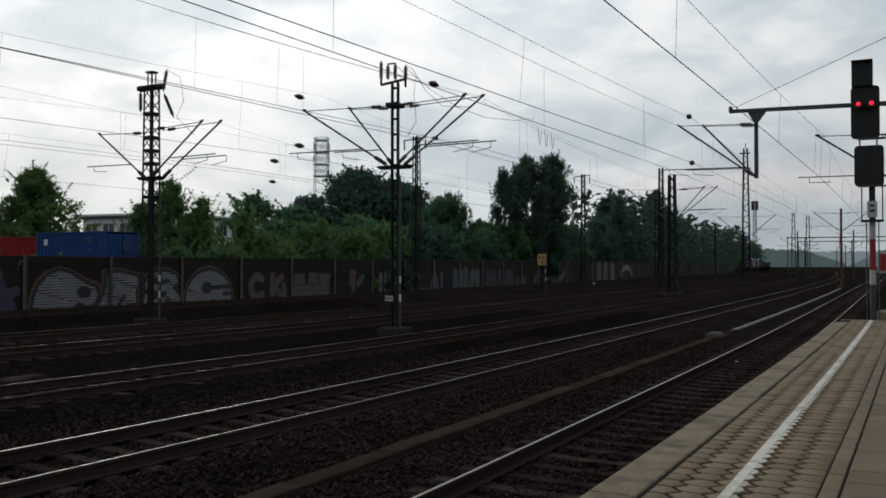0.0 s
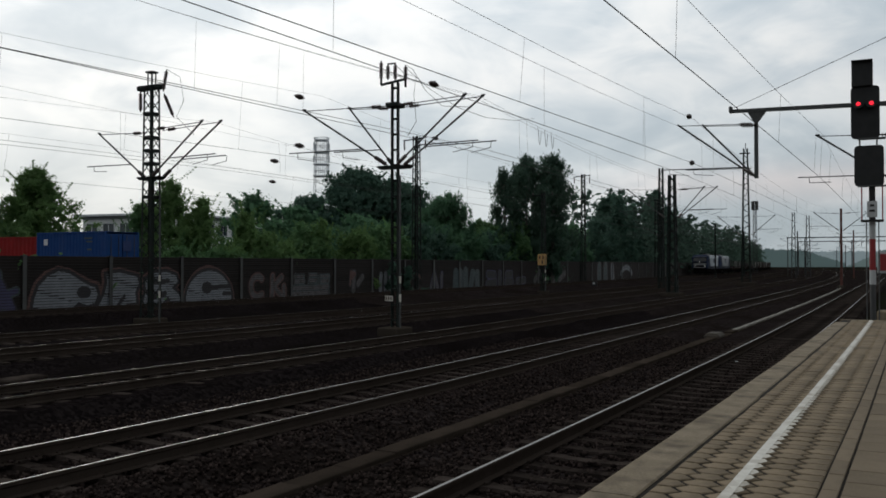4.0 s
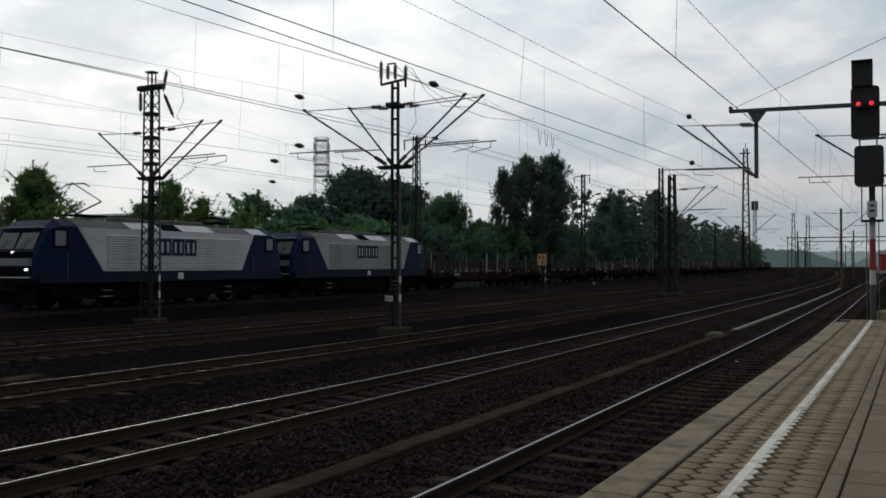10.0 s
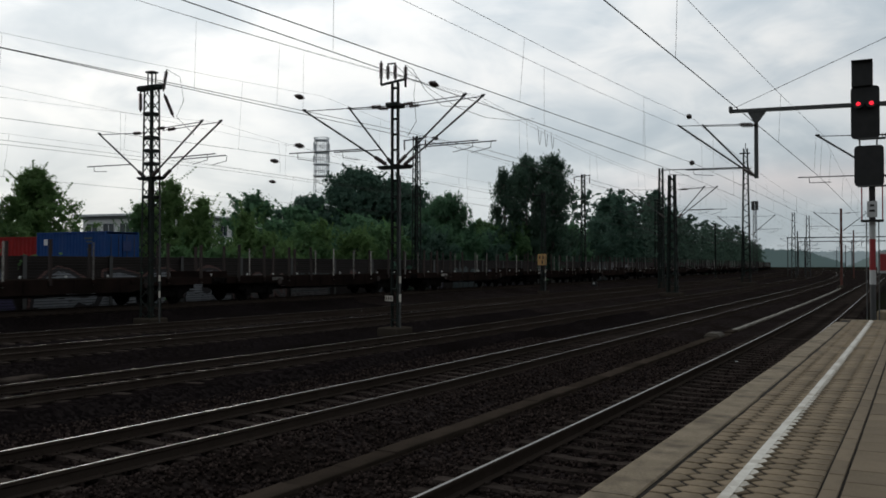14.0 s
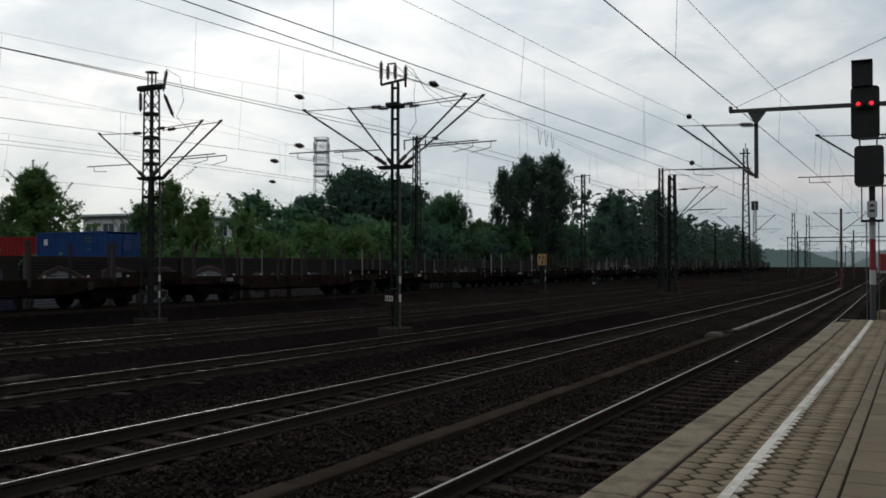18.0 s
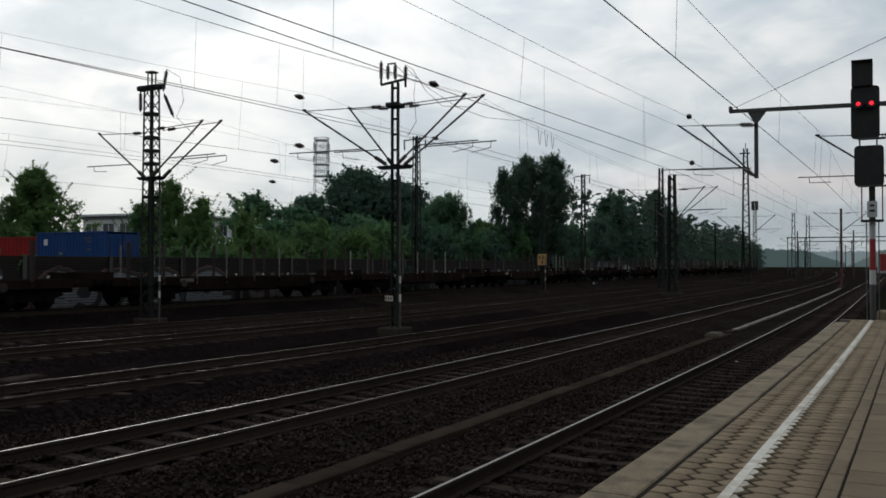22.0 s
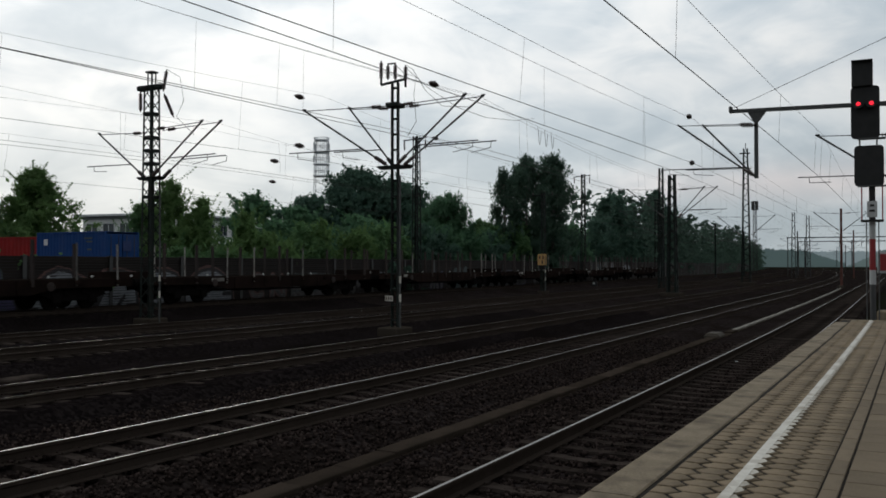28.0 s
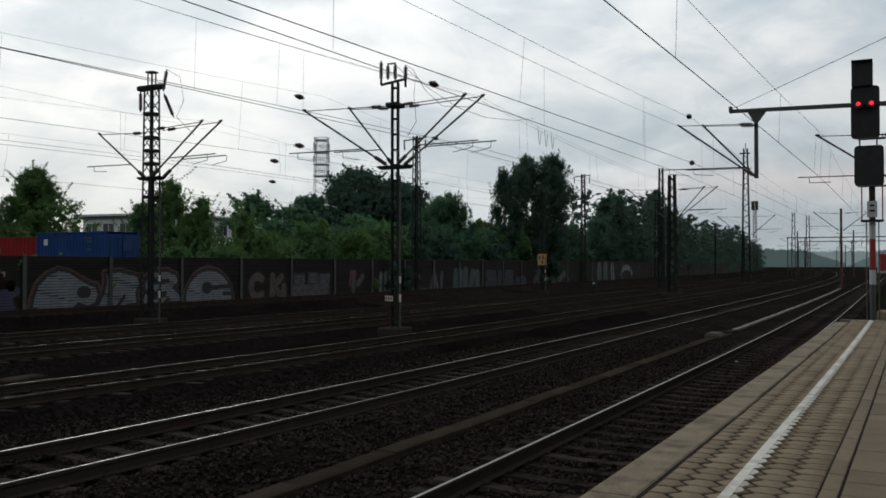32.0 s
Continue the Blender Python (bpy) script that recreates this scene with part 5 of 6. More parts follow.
ROUND = ((0, .45), (.15, .8), (.4, 1.0), (.65, .9), (.85, .6), (1, .15))
SPIRE = ((0, .9), (.2, 1.0), (.42, .86), (.6, .66), (.78, .42), (.9, .24), (1, .06))
CONE = ((0, .6), (.2, 1.0), (.45, .85), (.7, .55), (.88, .3), (1, .06))
BIRCH = ((0, .35), (.12, .7), (.28, 1.05), (.42, .72), (.58, 1.0), (.72, .6), (.84, .74), (1, .16))
BUSH = ((0, 1.0), (.4, .95), (.75, .7), (1, .2))


FILL = 9


def tree(name, x, y, z0, h, rx, label, leaf, seed, shape=ROUND, ry=None, low=.25, clumps=130, per=90, size=.2, clump_r=.75, droop=0.0, bark=None, cat="tree", twigs=0, group="trees behind the wall"):
    rng = np.random.default_rng(seed)
    ry = ry or rx
    t = empty(name, pose(x, y, z0), label, cat, group)
    clumps, per = int(clumps * 1.9), int(per * .44)
    pts, rad, out = crown_points(rng, clumps, h * low, h * .96, rx, ry, shape)
    k = Kit()
    r0 = max(.08, h * .018)
    top = h * .8
    bend = [Vector((rng.uniform(-.03, .03) * h * q, rng.uniform(-.03, .03) * h * q, top * q)) for q in (0, .25, .5, .75, 1)]
    for i in range(4):
        k.tube(bend[i], bend[i + 1], r0 * (1 - .21 * i), 7, r0 * (1 - .21 * (i + 1)))
    for i in rng.choice(len(pts), min(len(pts), 22), replace=False):
        e = Vector(pts[i])
        q = min(.95, max(.15, (e.z / h - .12) / .8))
        j = min(3, int(q * 4))
        s = bend[j].lerp(bend[j + 1], q * 4 - j)
        mid = s.lerp(e, .5) + Vector((0, 0, -.03 * h))
        k.tube(s, mid, r0 * .34, 5, r0 * .22)
        k.tube(mid, e, r0 * .22, 5, r0 * .06)
    part("trunk", k, bark or BARK, t)
    if twigs:
        # thin leafy shoots that break the outline
        ex, er, eo = [], [], []
        for i in range(twigs):
            a, q = rng.uniform(0, 6.28), rng.uniform(.3, 1)
            w = np.interp(q, *zip(*shape)) * rx * rng.uniform(.6, 1.0)
            lx, ly = math.cos(a) * rng.uniform(.05, .3), math.sin(a) * rng.uniform(.05, .3)
            up = rng.uniform(.12, .26)
            for s in range(10):
                ex.append((w * math.cos(a) + lx * s * .6, w * math.sin(a) + ly * s * .6, h * (low + (.96 - low) * q) + up * s * .62 - .3))
                er.append(.3 / clump_r * (1 - .07 * s))
                eo.append((math.cos(a) * .6, math.sin(a) * .6, .5))
        per = np.concatenate([np.full(len(pts), per), np.full(len(ex), max(6, per // 8))])
        pts, rad, out = np.vstack([pts, ex]), np.concatenate([rad, er]), np.vstack([out, eo])
    # larger leaves close the inside of the crown
    k = len(pts) if np.ndim(per) == 0 else clumps
    deep = pts[:k] * np.array([.66, .66, .96])
    per = np.concatenate([np.broadcast_to(per, len(pts)), np.full(k, FILL)])
    sizes = np.concatenate([np.full(len(pts), size), np.full(k, size * 2.3)])
    rad = np.concatenate([rad, np.full(k, 1.5)])
    part("crown", leaf_mesh("crown", np.vstack([pts, deep]), rad * clump_r, per, sizes, leaf, rng, droop=droop, out=np.vstack([out, out[:k]])), None, t)
    return t


def build_trees():
    rng = random.Random(12)
    # single trees
    tree("tree", -30.3, 66, .1, 9.6, 5.3, "young broadleaf tree with a spiky green crown behind the containers", LEAF_SUN, 1, SPIRE, low=.12, clumps=380, per=170, size=.08, clump_r=.6, twigs=26)
    tree("tree", -33.6, 65, .1, 6.6, 3.2, "small broadleaf tree behind the containers", LEAF_MID, 2, CONE, low=.1, clumps=150, per=150, size=.085, clump_r=.6, twigs=20)
    tree("tree", -17.9, 58, .1, 8.0, 3.0, "thin young ash tree with feathery branches", LEAF_SUN, 3, SPIRE, low=.06, clumps=230, per=130, size=.07, clump_r=.45, twigs=22)
    tree("tree", -16.0, 59, .1, 6.8, 2.5, "thin young ash tree with feathery branches", LEAF_SUN, 4, SPIRE, low=.06, clumps=150, per=130, size=.07, clump_r=.45, twigs=16)
    tree("tree", -20.0, 59, .1, 6.5, 2.4, "thin young ash tree with feathery branches", LEAF_LIGHT, 16, SPIRE, low=.06, clumps=140, per=130, size=.07, clump_r=.45, twigs=16)
    tree("tree", -13.4, 60, .1, 5.9, 1.8, "small leafy tree rising from the hedge", LEAF_SUN, 17, SPIRE, low=.1, clumps=110, per=150, size=.065, clump_r=.42, twigs=26)
    tree("tree", -9.2, 97, .1, 13.0, 6.0, "large dark broadleaf tree with a round crown", LEAF_DARK, 5, ROUND, clumps=260, per=170, size=.15, clump_r=1.0, twigs=20)
    tree("tree", -14.0, 94, .1, 9.6, 4.4, "dark broadleaf tree with a round crown", LEAF_DARK, 6, ROUND, clumps=210, per=130, size=.16, clump_r=1.0)
    tree("tree", -4.6, 95, .1, 11.3, 4.4, "dark broadleaf tree with a round crown", LEAF_DARK, 7, ROUND, clumps=210, per=130, size=.16, clump_r=1.0)
    tree("willow", .2, 88, .1, 9.8, 4.4, "hanging willow with a soft green crown", LEAF_MID, 8, ROUND, low=.12, clumps=170, per=170, size=.12, clump_r=.7, droop=1.0)
    tree("birch", 6.7, 97, .1, 13.6, 2.4, "birch with long hanging twigs and gaps in its crown", LEAF_BIRCH, 9, BIRCH, low=.2, clumps=110, per=110, size=.1, clump_r=.5, droop=1.3, bark=BIRCH_BARK, twigs=10)
    tree("birch", 9.2, 98, .1, 15.1, 3.3, "tall birch with loose hanging twigs", LEAF_BIRCH, 10, BIRCH, low=.14, clumps=200, per=130, size=.11, clump_r=.7, droop=1.0, bark=BIRCH_BARK, twigs=12)
    tree("birch", 12.2, 99, .1, 15.2, 3.0, "tall birch with loose hanging twigs", LEAF_BIRCH, 11, BIRCH, low=.14, clumps=220, per=130, size=.11, clump_r=.75, droop=.8, bark=BIRCH_BARK, twigs=12)
    tree("tree", 26.5, 139.5, .1, 13.4, 4.4, "dark broadleaf tree beside the line", LEAF_DARK, 12, ROUND, low=.1, clumps=140, per=90, size=.27, clump_r=1.1)
    tree("tree", 31.7, 153.7, .1, 12.6, 4.0, "dark broadleaf tree beside the line", LEAF_DARK, 13, ROUND, low=.1, clumps=120, per=90, size=.27, clump_r=1.1)
    tree("tree", 42.2, 176.0, .1, 17.2, 4.0, "dark round-headed tree beside the line", LEAF_DARK, 14, ROUND, low=.05, clumps=120, per=90, size=.28, clump_r=1.0)
    tree("tree", 51.0, 198.5, .1, 14.1, 5.6, "dark broadleaf tree beside the line", LEAF_FAR, 15, ROUND, low=.05, clumps=120, per=80, size=.32, clump_r=1.2)
    for x, y, h, w, lf, sd in ((17.0, 118, 7.8, 3.3, LEAF_MID, 31), (21.9, 127.5, 9.2, 3.6, LEAF_DARK, 32), (24.4, 134, 9.8, 3.8, LEAF_DARK, 33), (4.2, 94, 7.1, 3.0, LEAF_LIGHT, 34), (8.3, 97.5, 6.7, 3.0, LEAF_LIGHT, 35)):
        tree("tree", x, y, .1, h, w, "leafy young tree closing the gap in the thicket", lf, sd, ROUND, low=.08, clumps=110, per=110, size=.12, clump_r=.7, twigs=10)
    # hedge of bushes right behind the wall
    u = 18.0
    i = 0
    while u < 118:
        h = rng.uniform(3.9, 5.4) + (.9 if u > 50 else 0)
        if u < 37:
            h = rng.uniform(1.7, 2.1)
        elif u < 42:
            h = rng.uniform(2.9, 3.6)
        elif u < 50:
            h = rng.uniform(3.1, 3.6) if u < 46 else rng.uniform(4.0, 4.9)
        p = at(u, WALL_V + rng.uniform(2.3, 4.2))
        lf = LEAF_LIGHT if rng.random() < .55 else LEAF_MID
        if 40 < u < 60 and rng.random() < .7:
            lf = LEAF_SUN
        if u > 68:
            lf = LEAF_MID if rng.random() < .5 else LEAF_DARK
        tree("bush", p.x, p.y, .05, h, rng.uniform(2.0, 2.9), "dense green bush growing behind the barrier wall", lf, 100 + i, BUSH, low=.08, clumps=84, per=95, size=.075 if u < 60 else .1, clump_r=.45, cat="bush", twigs=9, group="bushes behind the wall")
        u += rng.uniform(2.0, 3.2)
        i += 1
    # second row, taller
    u = 55.0
    while u < 150:
        p = at(u, WALL_V + rng.uniform(7, 11))
        tree("tree", p.x, p.y, .05, rng.uniform(6.2, 8.0), rng.uniform(2.9, 3.8), "leafy young tree in the thicket behind the wall", LEAF_MID if rng.random() < .5 else LEAF_DARK, 300 + i, ROUND, low=.08, clumps=90, per=110, size=.15, clump_r=.75, twigs=10)
        u += rng.uniform(4.5, 6.5)
        i += 1
    # shrubs in front of the wall and weeds on the bed
    p = at(60.1, 33.3)
    tree("weed", p.x, p.y, -.35, .85, .6, "low bushy green weed growing beside the rear track", LEAF_DARK, 720 + i, BUSH, low=.05, clumps=16, per=60, size=.035, clump_r=.2, cat="weed", group="weeds by the track")
    i += 1
    for u_, h_, w_ in ((57.9, 2.5, .55), (60.4, 2.2, .4)):
        p = at(u_, WALL_V - .55)
        tree("bush", p.x, p.y, .05, h_, w_, "dark creeper bush climbing the barrier wall", LEAF_DARK, 740 + i, BUSH, ry=.3, low=.02, clumps=34, per=110, size=.05, clump_r=.25, cat="bush", group="shrubs by the track")
        i += 1
    # far woods along the bend
    rg = np.random.default_rng(77)
    pts, rad = [], []
    for u in np.arange(140, 640, 2.6):
        for v in (37.5, 42, 48):
            h = 10.5 + 2.0 * math.sin(u * .05) + rg.uniform(-1.5, 1.5) + (v - 37) * .25
            if u > 330:
                h *= .9
            p = at(u + rg.uniform(-2, 2), v + rg.uniform(-1.5, 1.5))
            for q in range(9):
                t = q / 8
                pts.append((p.x + rg.normal() * 1.3, p.y + rg.normal() * 1.3, .6 + h * t * .95))
                rad.append(1.5 - .7 * t)
    thing("far_woods", leaf_mesh("far_woods", pts, rad, 25, .36, LEAF_FAR, rg), None, None, "hazy dark green woods along the bend of the line", "woods", kind="stuff")


build_trees()

# ---- behind the wall: containers, building, mast ----


def container(name, x, y, z, turn, base, colour_label, ln=6.06):
    """Steel box with corrugated sides, corner posts and end doors."""
    c = empty(name, pose(x, y, z, 0, 0, turn), colour_label, "shipping container", "containers behind the wall")
    w, h = 2.44, 2.59
    n = int(ln / .28)
    xs = []
    for i in range(n):
        x0 = .08 + (ln - .16) * i / n
        d = (ln - .16) / n
        xs += [(x0, 0), (x0 + d * .25, 0), (x0 + d * .4, .036), (x0 + d * .75, .036), (x0 + d * .9, 0)]
    xs.append((ln - .08, 0))
    for s in (-1, 1):
        vs = [(a, s * (w / 2 - .02 - b), zz) for a, b in xs for zz in (.12, h - .1)]
        fs = [(2 * i, 2 * i + 2, 2 * i + 3, 2 * i + 1) for i in range(len(xs) - 1)]
        part("side_wall", Kit().add(vs, fs), base, c)
    for e in (0, ln):
        for s in (-1, 1):
            part("corner_post", Kit().box((e + (.05 if e == 0 else -.05), s * (w / 2 - .05), h / 2), (.12, .12, h), .01), base, c)
    for s in (-1, 1):
        part("top_rail", Kit().box((ln / 2, s * (w / 2 - .04), h - .05), (ln - .2, .09, .1), .01), base, c)
        part("bottom_rail", Kit().box((ln / 2, s * (w / 2 - .05), .07), (ln - .2, .1, .14), .01), base, c)
    part("roof", Kit().box((ln / 2, 0, h - .02), (ln - .2, w - .2, .03)), base, c)
    part("floor", Kit().box((ln / 2, 0, .08), (ln - .2, w - .2, .1)), base, c)
    for s in (-1, 1):
        dr = part("door", Kit().box((ln - .03, s * .58, h / 2), (.05, 1.1, h - .3), .01), base, c)
        for y_ in (.3, .85):
            part("lock_bar", Kit().tube((ln + .02, s * y_, .2), (ln + .02, s * y_, h - .2), .018, 6), GALV, dr)
    part("end_wall", Kit().box((.04, 0, h / 2), (.06, w - .2, h - .25), .01), base, c)
    return c


def build_yard():
    blue = mat("container_blue", (0.010, 0.052, 0.185), (0.008, 0.04, 0.145), rough=.6, scale=1.2, dirt=(0.02, 0.05, 0.15), dirt_scale=.8, spec=.12)
    red = mat("container_red", (0.28, 0.02, 0.02), (0.2, 0.016, 0.016), rough=.6, scale=1.2, dirt=(0.18, 0.025, 0.02), dirt_scale=.8, spec=.12)
    # x of the container runs from the far end to the near corner, doors at the near end
    a = radians(29)
    cx, cy = (187 - 784) / 1572 * 51, 51.0
    bx, by = cx - 6.06 * math.cos(a), cy + 6.06 * math.sin(a)
    ox, oy = math.sin(a) * 1.22, math.cos(a) * 1.22
    b = container("container", bx + ox, by + oy, 1.62, -29, blue, "blue corrugated steel shipping container with a small white label")
    part("label", Kit().box((.85, -1.235, 2.0), (.34, .01, .36)), SIG_WHITE_, b, "white label")
    for i, (x_, z_, w_) in enumerate(((4.6, 2.2, .7), (4.7, 2.0, .5), (4.7, 1.55, .4))):
        part("marking", Kit().box((x_, -1.232, z_), (w_, .006, .09)), SPRAY_TEAL, b)
    part("emblem", Kit().box((6.1, .3, 1.75), (.012, .6, .6), .004), mat("emblem_blue", (0.008, 0.03, 0.13), rough=.6), b)
    d = container("container", -25.9, 58.6, 1.35, -16, blue, "blue corrugated steel shipping container half hidden by young trees")
    r = container("container", -30.25, 57.2, 1.4, -12, red, "red corrugated steel shipping container")
    for tx, ty, tz, tr in ((bx + ox, by + oy, 1.62, -29), (-30.25, 57.2, 1.4, -12), (-25.9, 58.6, 1.35, -16)):
        t = empty("trailer_chassis", pose(tx, ty, 0.1, 0, 0, tr), "dark steel container trailer chassis parked behind the wall", "trailer")
        for s in (-1, 1):
            part("beam", Kit().box((3.0, s * .5, tz - .32), (6.2, .16, .42), .02), MAST, t)
        for x_ in (.6, 1.9, 5.2):
            part("axle", Kit().tube((x_, -1.0, .5), (x_, 1.0, .5), .07, 8), MAST, t)
            for s in (-1, 1):
                part("wheel", Kit().turned([(0, .3), (.1, .5), (.9, .5), (1, .3)], (x_, s * .85, .5), (x_, s * 1.15, .5), 16), INSUL, t)
            part("axle_hanger", Kit().box((x_, 0, (tz - .5 + .5) / 2), (.3, 1.1, max(.1, tz - .98)), .02), MAST, t)
    # low white building
    white = mat("render_white", (0.80, 0.81, 0.82), (0.72, 0.73, 0.74), rough=.8, scale=.6, fine=12, dirt=(0.6, 0.61, 0.6))
    glass = mat("dark_glass", (0.03, 0.04, 0.05), (0.02, 0.03, 0.035), rough=.12, bump=0)
    roof = mat("roof_edge", (0.66, 0.68, 0.70), (0.56, 0.58, 0.6), rough=.6, scale=1)
    ln, dp = 26.0, 14.5
    b = empty("office_building", pose(-33.4, 110.0, .1, 0, 0, 68), "low white two-storey building with a flat overhanging roof and dark windows", "building")
    part("wall", Kit().box((ln / 2, dp / 2, 4.0), (ln, dp, 8.0), .05), white, b)
    part("roof", Kit().box((ln / 2, dp / 2, 8.5), (ln + 1.8, dp + 1.8, .3), .05), roof, b)
    part("roof_band", Kit().box((ln / 2, dp / 2, 8.17), (ln + .3, dp + .3, .34), .03), mat("fascia_grey", (0.3, 0.32, 0.33), (0.22, 0.235, 0.24), rough=.7, scale=1), b)

    def window(m):
        wn = part("window", Kit().box((0, 0, 0), (1.9, .1, 1.55), .02), roof, b, m=m)
        for x_ in (-.45, .45):
            part("pane", Kit().box((x_, -.06, 0), (.8, .03, 1.36), .005), glass, wn)
        part("sill", Kit().box((0, -.1, -.82), (2.0, .2, .06), .01), roof, wn)

    for z_ in (6.75, 3.4):
        for i in range(9):
            window(pose(1.7 + i * 2.8, -.02, z_))
        for i in range(5):
            window(pose(-.02, dp - 1.6 - i * 2.75, z_, 0, 0, -90))
    for x_, y_ in ((19.5, 3), (20.6, 3), (23, 4), (6, 12)):
        part("vent", Kit().tube((x_, y_, 8.6), (x_, y_, 9.3), .16, 8), roof, b)
    # radio mast on the horizon
    t = empty("radio_tower", pose(-35.6, 260, 0.1), "distant pale lattice radio tower with round platforms", "radio tower")
    pale = mat("tower_pale", (0.62, 0.65, 0.68), (0.52, 0.55, 0.58), rough=.6, scale=1)
    lattice(t, 28.0, 6.2, 3.9, pale, .09, 1.4, 0, True)
    up = part("top_platform", Kit().box((0, 0, 28.1), (4.6, 4.6, .25)), pale, t)
    for z_, w_ in ((31.5, 4.4), (35.0, 4.2), (38.6, 3.8)):
        part("cage_floor", Kit().box((0, 0, z_), (w_, w_, .2)), pale, up)
    for sx in (-1, 1):
        for sy in (-1, 1):
            part("cage_post", Kit().tube((sx * 1.9, sy * 1.9, 28), (sx * 1.7, sy * 1.7, 39.6), .09, 6), pale, up)
            part("antenna", Kit().box((sx * 2.1, sy * 1.2, 36.8), (.3, .3, 2.2), .05), pale, up)
            part("antenna", Kit().box((sx * 2.2, sy * .6, 33.2), (.3, .3, 1.8), .05), pale, up)
    for i in range(12):
        a = math.pi * i / 6
        part("cage_rod", Kit().tube((2.25 * math.cos(a), 2.25 * math.sin(a), 28.2), (2.1 * math.cos(a), 2.1 * math.sin(a), 39.4), .07, 5), pale, up)
    for z_ in (29.6, 31.6, 33.4, 35.2, 37.0, 39.3):
        part("cage_ring", Kit().line([(2.3 * math.cos(math.pi * i / 8), 2.3 * math.sin(math.pi * i / 8), z_) for i in range(17)], .1, 5), pale, up)
    for z_ in (28, 31.5, 35.0):
        for s_ in (-1, 1):
            part("cage_brace", Kit().tube((-1.85, s_ * 1.85, z_), (1.8, s_ * 1.8, z_ + 3.4), .05, 5), pale, up)
            part("cage_brace", Kit().tube((1.85, s_ * 1.85, z_), (-1.8, s_ * 1.8, z_ + 3.4), .05, 5), pale, up)
    # the far end of the line, its haze painted as glowing strips
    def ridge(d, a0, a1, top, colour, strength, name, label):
        """A plain strip of far woods, its haze put into a glowing colour; a0, a1: degrees to the right of the view's
        axis; top gives its height.
        """
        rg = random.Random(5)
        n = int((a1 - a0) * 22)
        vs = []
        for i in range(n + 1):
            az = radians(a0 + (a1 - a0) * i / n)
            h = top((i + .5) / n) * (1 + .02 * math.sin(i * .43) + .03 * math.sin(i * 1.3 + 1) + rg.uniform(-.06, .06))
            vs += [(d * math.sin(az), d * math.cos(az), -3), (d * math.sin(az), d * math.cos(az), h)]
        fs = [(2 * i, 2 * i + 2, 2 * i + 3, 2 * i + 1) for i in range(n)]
        thing(name, Kit().add(vs, fs), glow_mat("haze_glow", colour, strength), None, label, "backdrop", kind="structure")

    ridge(1500, -60, 60, lambda q: 23, (0.18, 0.225, 0.24), .62, "backdrop", "backdrop strip of far woods glowing with painted blue-grey haze")
    ridge(1100, 18.6, 24.4, lambda q: 22 - 5 * q - 13 * max(0, q - .6) / .4, (0.07, 0.105, 0.104), .5, "backdrop", "nearer backdrop strip of woods with painted haze beside the line")
    ridge(1200, 24.4, 34, lambda q: min(1, q * 5) * (20 - 3 * math.cos(9 * q)), (0.11, 0.155, 0.152), .48, "backdrop", "backdrop strip of green woods with painted haze beyond the station")


SIG_WHITE_ = mat("label_white", (0.6, 0.6, 0.6), (0.5, 0.5, 0.5), rough=.5, scale=5, bump=.05)
build_yard()

# ---- freight train ----
LOCO_WHITE = mat("loco_white", (0.50, 0.54, 0.575), (0.42, 0.455, 0.485), rough=.55, scale=1.5, fine=18, bump=.03, dirt=(0.36, 0.375, 0.385), dirt_scale=.8, spec=.15)
LOCO_GREY = mat("loco_roof_grey", (0.13, 0.135, 0.13), (0.085, 0.09, 0.086), rough=.7, scale=2, dirt=(0.055, 0.052, 0.048), spec=.1)
LOCO_BLUE = mat("loco_blue", (0.005, 0.0165, 0.055), (0.004, 0.0125, 0.042), rough=.55, scale=1.5, bump=.03, dirt=(0.008, 0.013, 0.035), spec=.08)
LOCO_SILL = mat("loco_sill", (0.014, 0.02, 0.034), (0.010, 0.015, 0.025), rough=.7, scale=2, spec=.08)
UNDER = mat("underframe_grime", (0.010, 0.009, 0.009), (0.007, 0.0065, 0.006), rough=.95, scale=3, spec=.0)
BLACK_PAINT = mat("loco_black", (0.008, 0.008, 0.0095), (0.006, 0.006, 0.007), rough=.8, scale=3, bump=.03, spec=.0)
CAB_GLASS = mat("cab_glass", (0.012, 0.014, 0.015), (0.008, 0.01, 0.011), rough=.08, bump=0, spec=.4)
# side panes: the sky brightness seen in them is put into the base colour
CAB_PALE = mat("skylit_side_glass", (0.16, 0.175, 0.185), (0.1, 0.11, 0.118), rough=.1, bump=0, spec=.5)
LOCO_BAND = mat("loco_front_band", (0.2, 0.215, 0.23), (0.15, 0.16, 0.172), rough=.6, scale=2, bump=.03, spec=.1)
LOCO_DULL = mat("loco_white_weathered", (0.36, 0.375, 0.385), (0.27, 0.28, 0.285), rough=.65, scale=1.2, fine=18, bump=.03, dirt=(0.21, 0.21, 0.205), dirt_scale=.7, spec=.12)
HEADLAMP = glow_mat("headlamp", (1.0, 0.97, 0.9), 3.2)
WAGON_BROWN = mat("wagon_brown", (0.027, 0.0175, 0.015), (0.014, 0.0102, 0.009), rough=.9, scale=2, each=.3, dirt=(0.009, 0.0075, 0.0065), spec=.0)
DECK = mat("wagon_deck", (0.018, 0.0145, 0.012), (0.011, 0.0095, 0.008), rough=.9, scale=2, stretch=(1, 6, 1), spec=.0)
STAKE_PALE = mat("stake_pale", (0.33, 0.32, 0.3), (0.15, 0.135, 0.12), rough=.7, scale=4, each=.6, dirt=(0.07, 0.05, 0.04), dirt_scale=2)
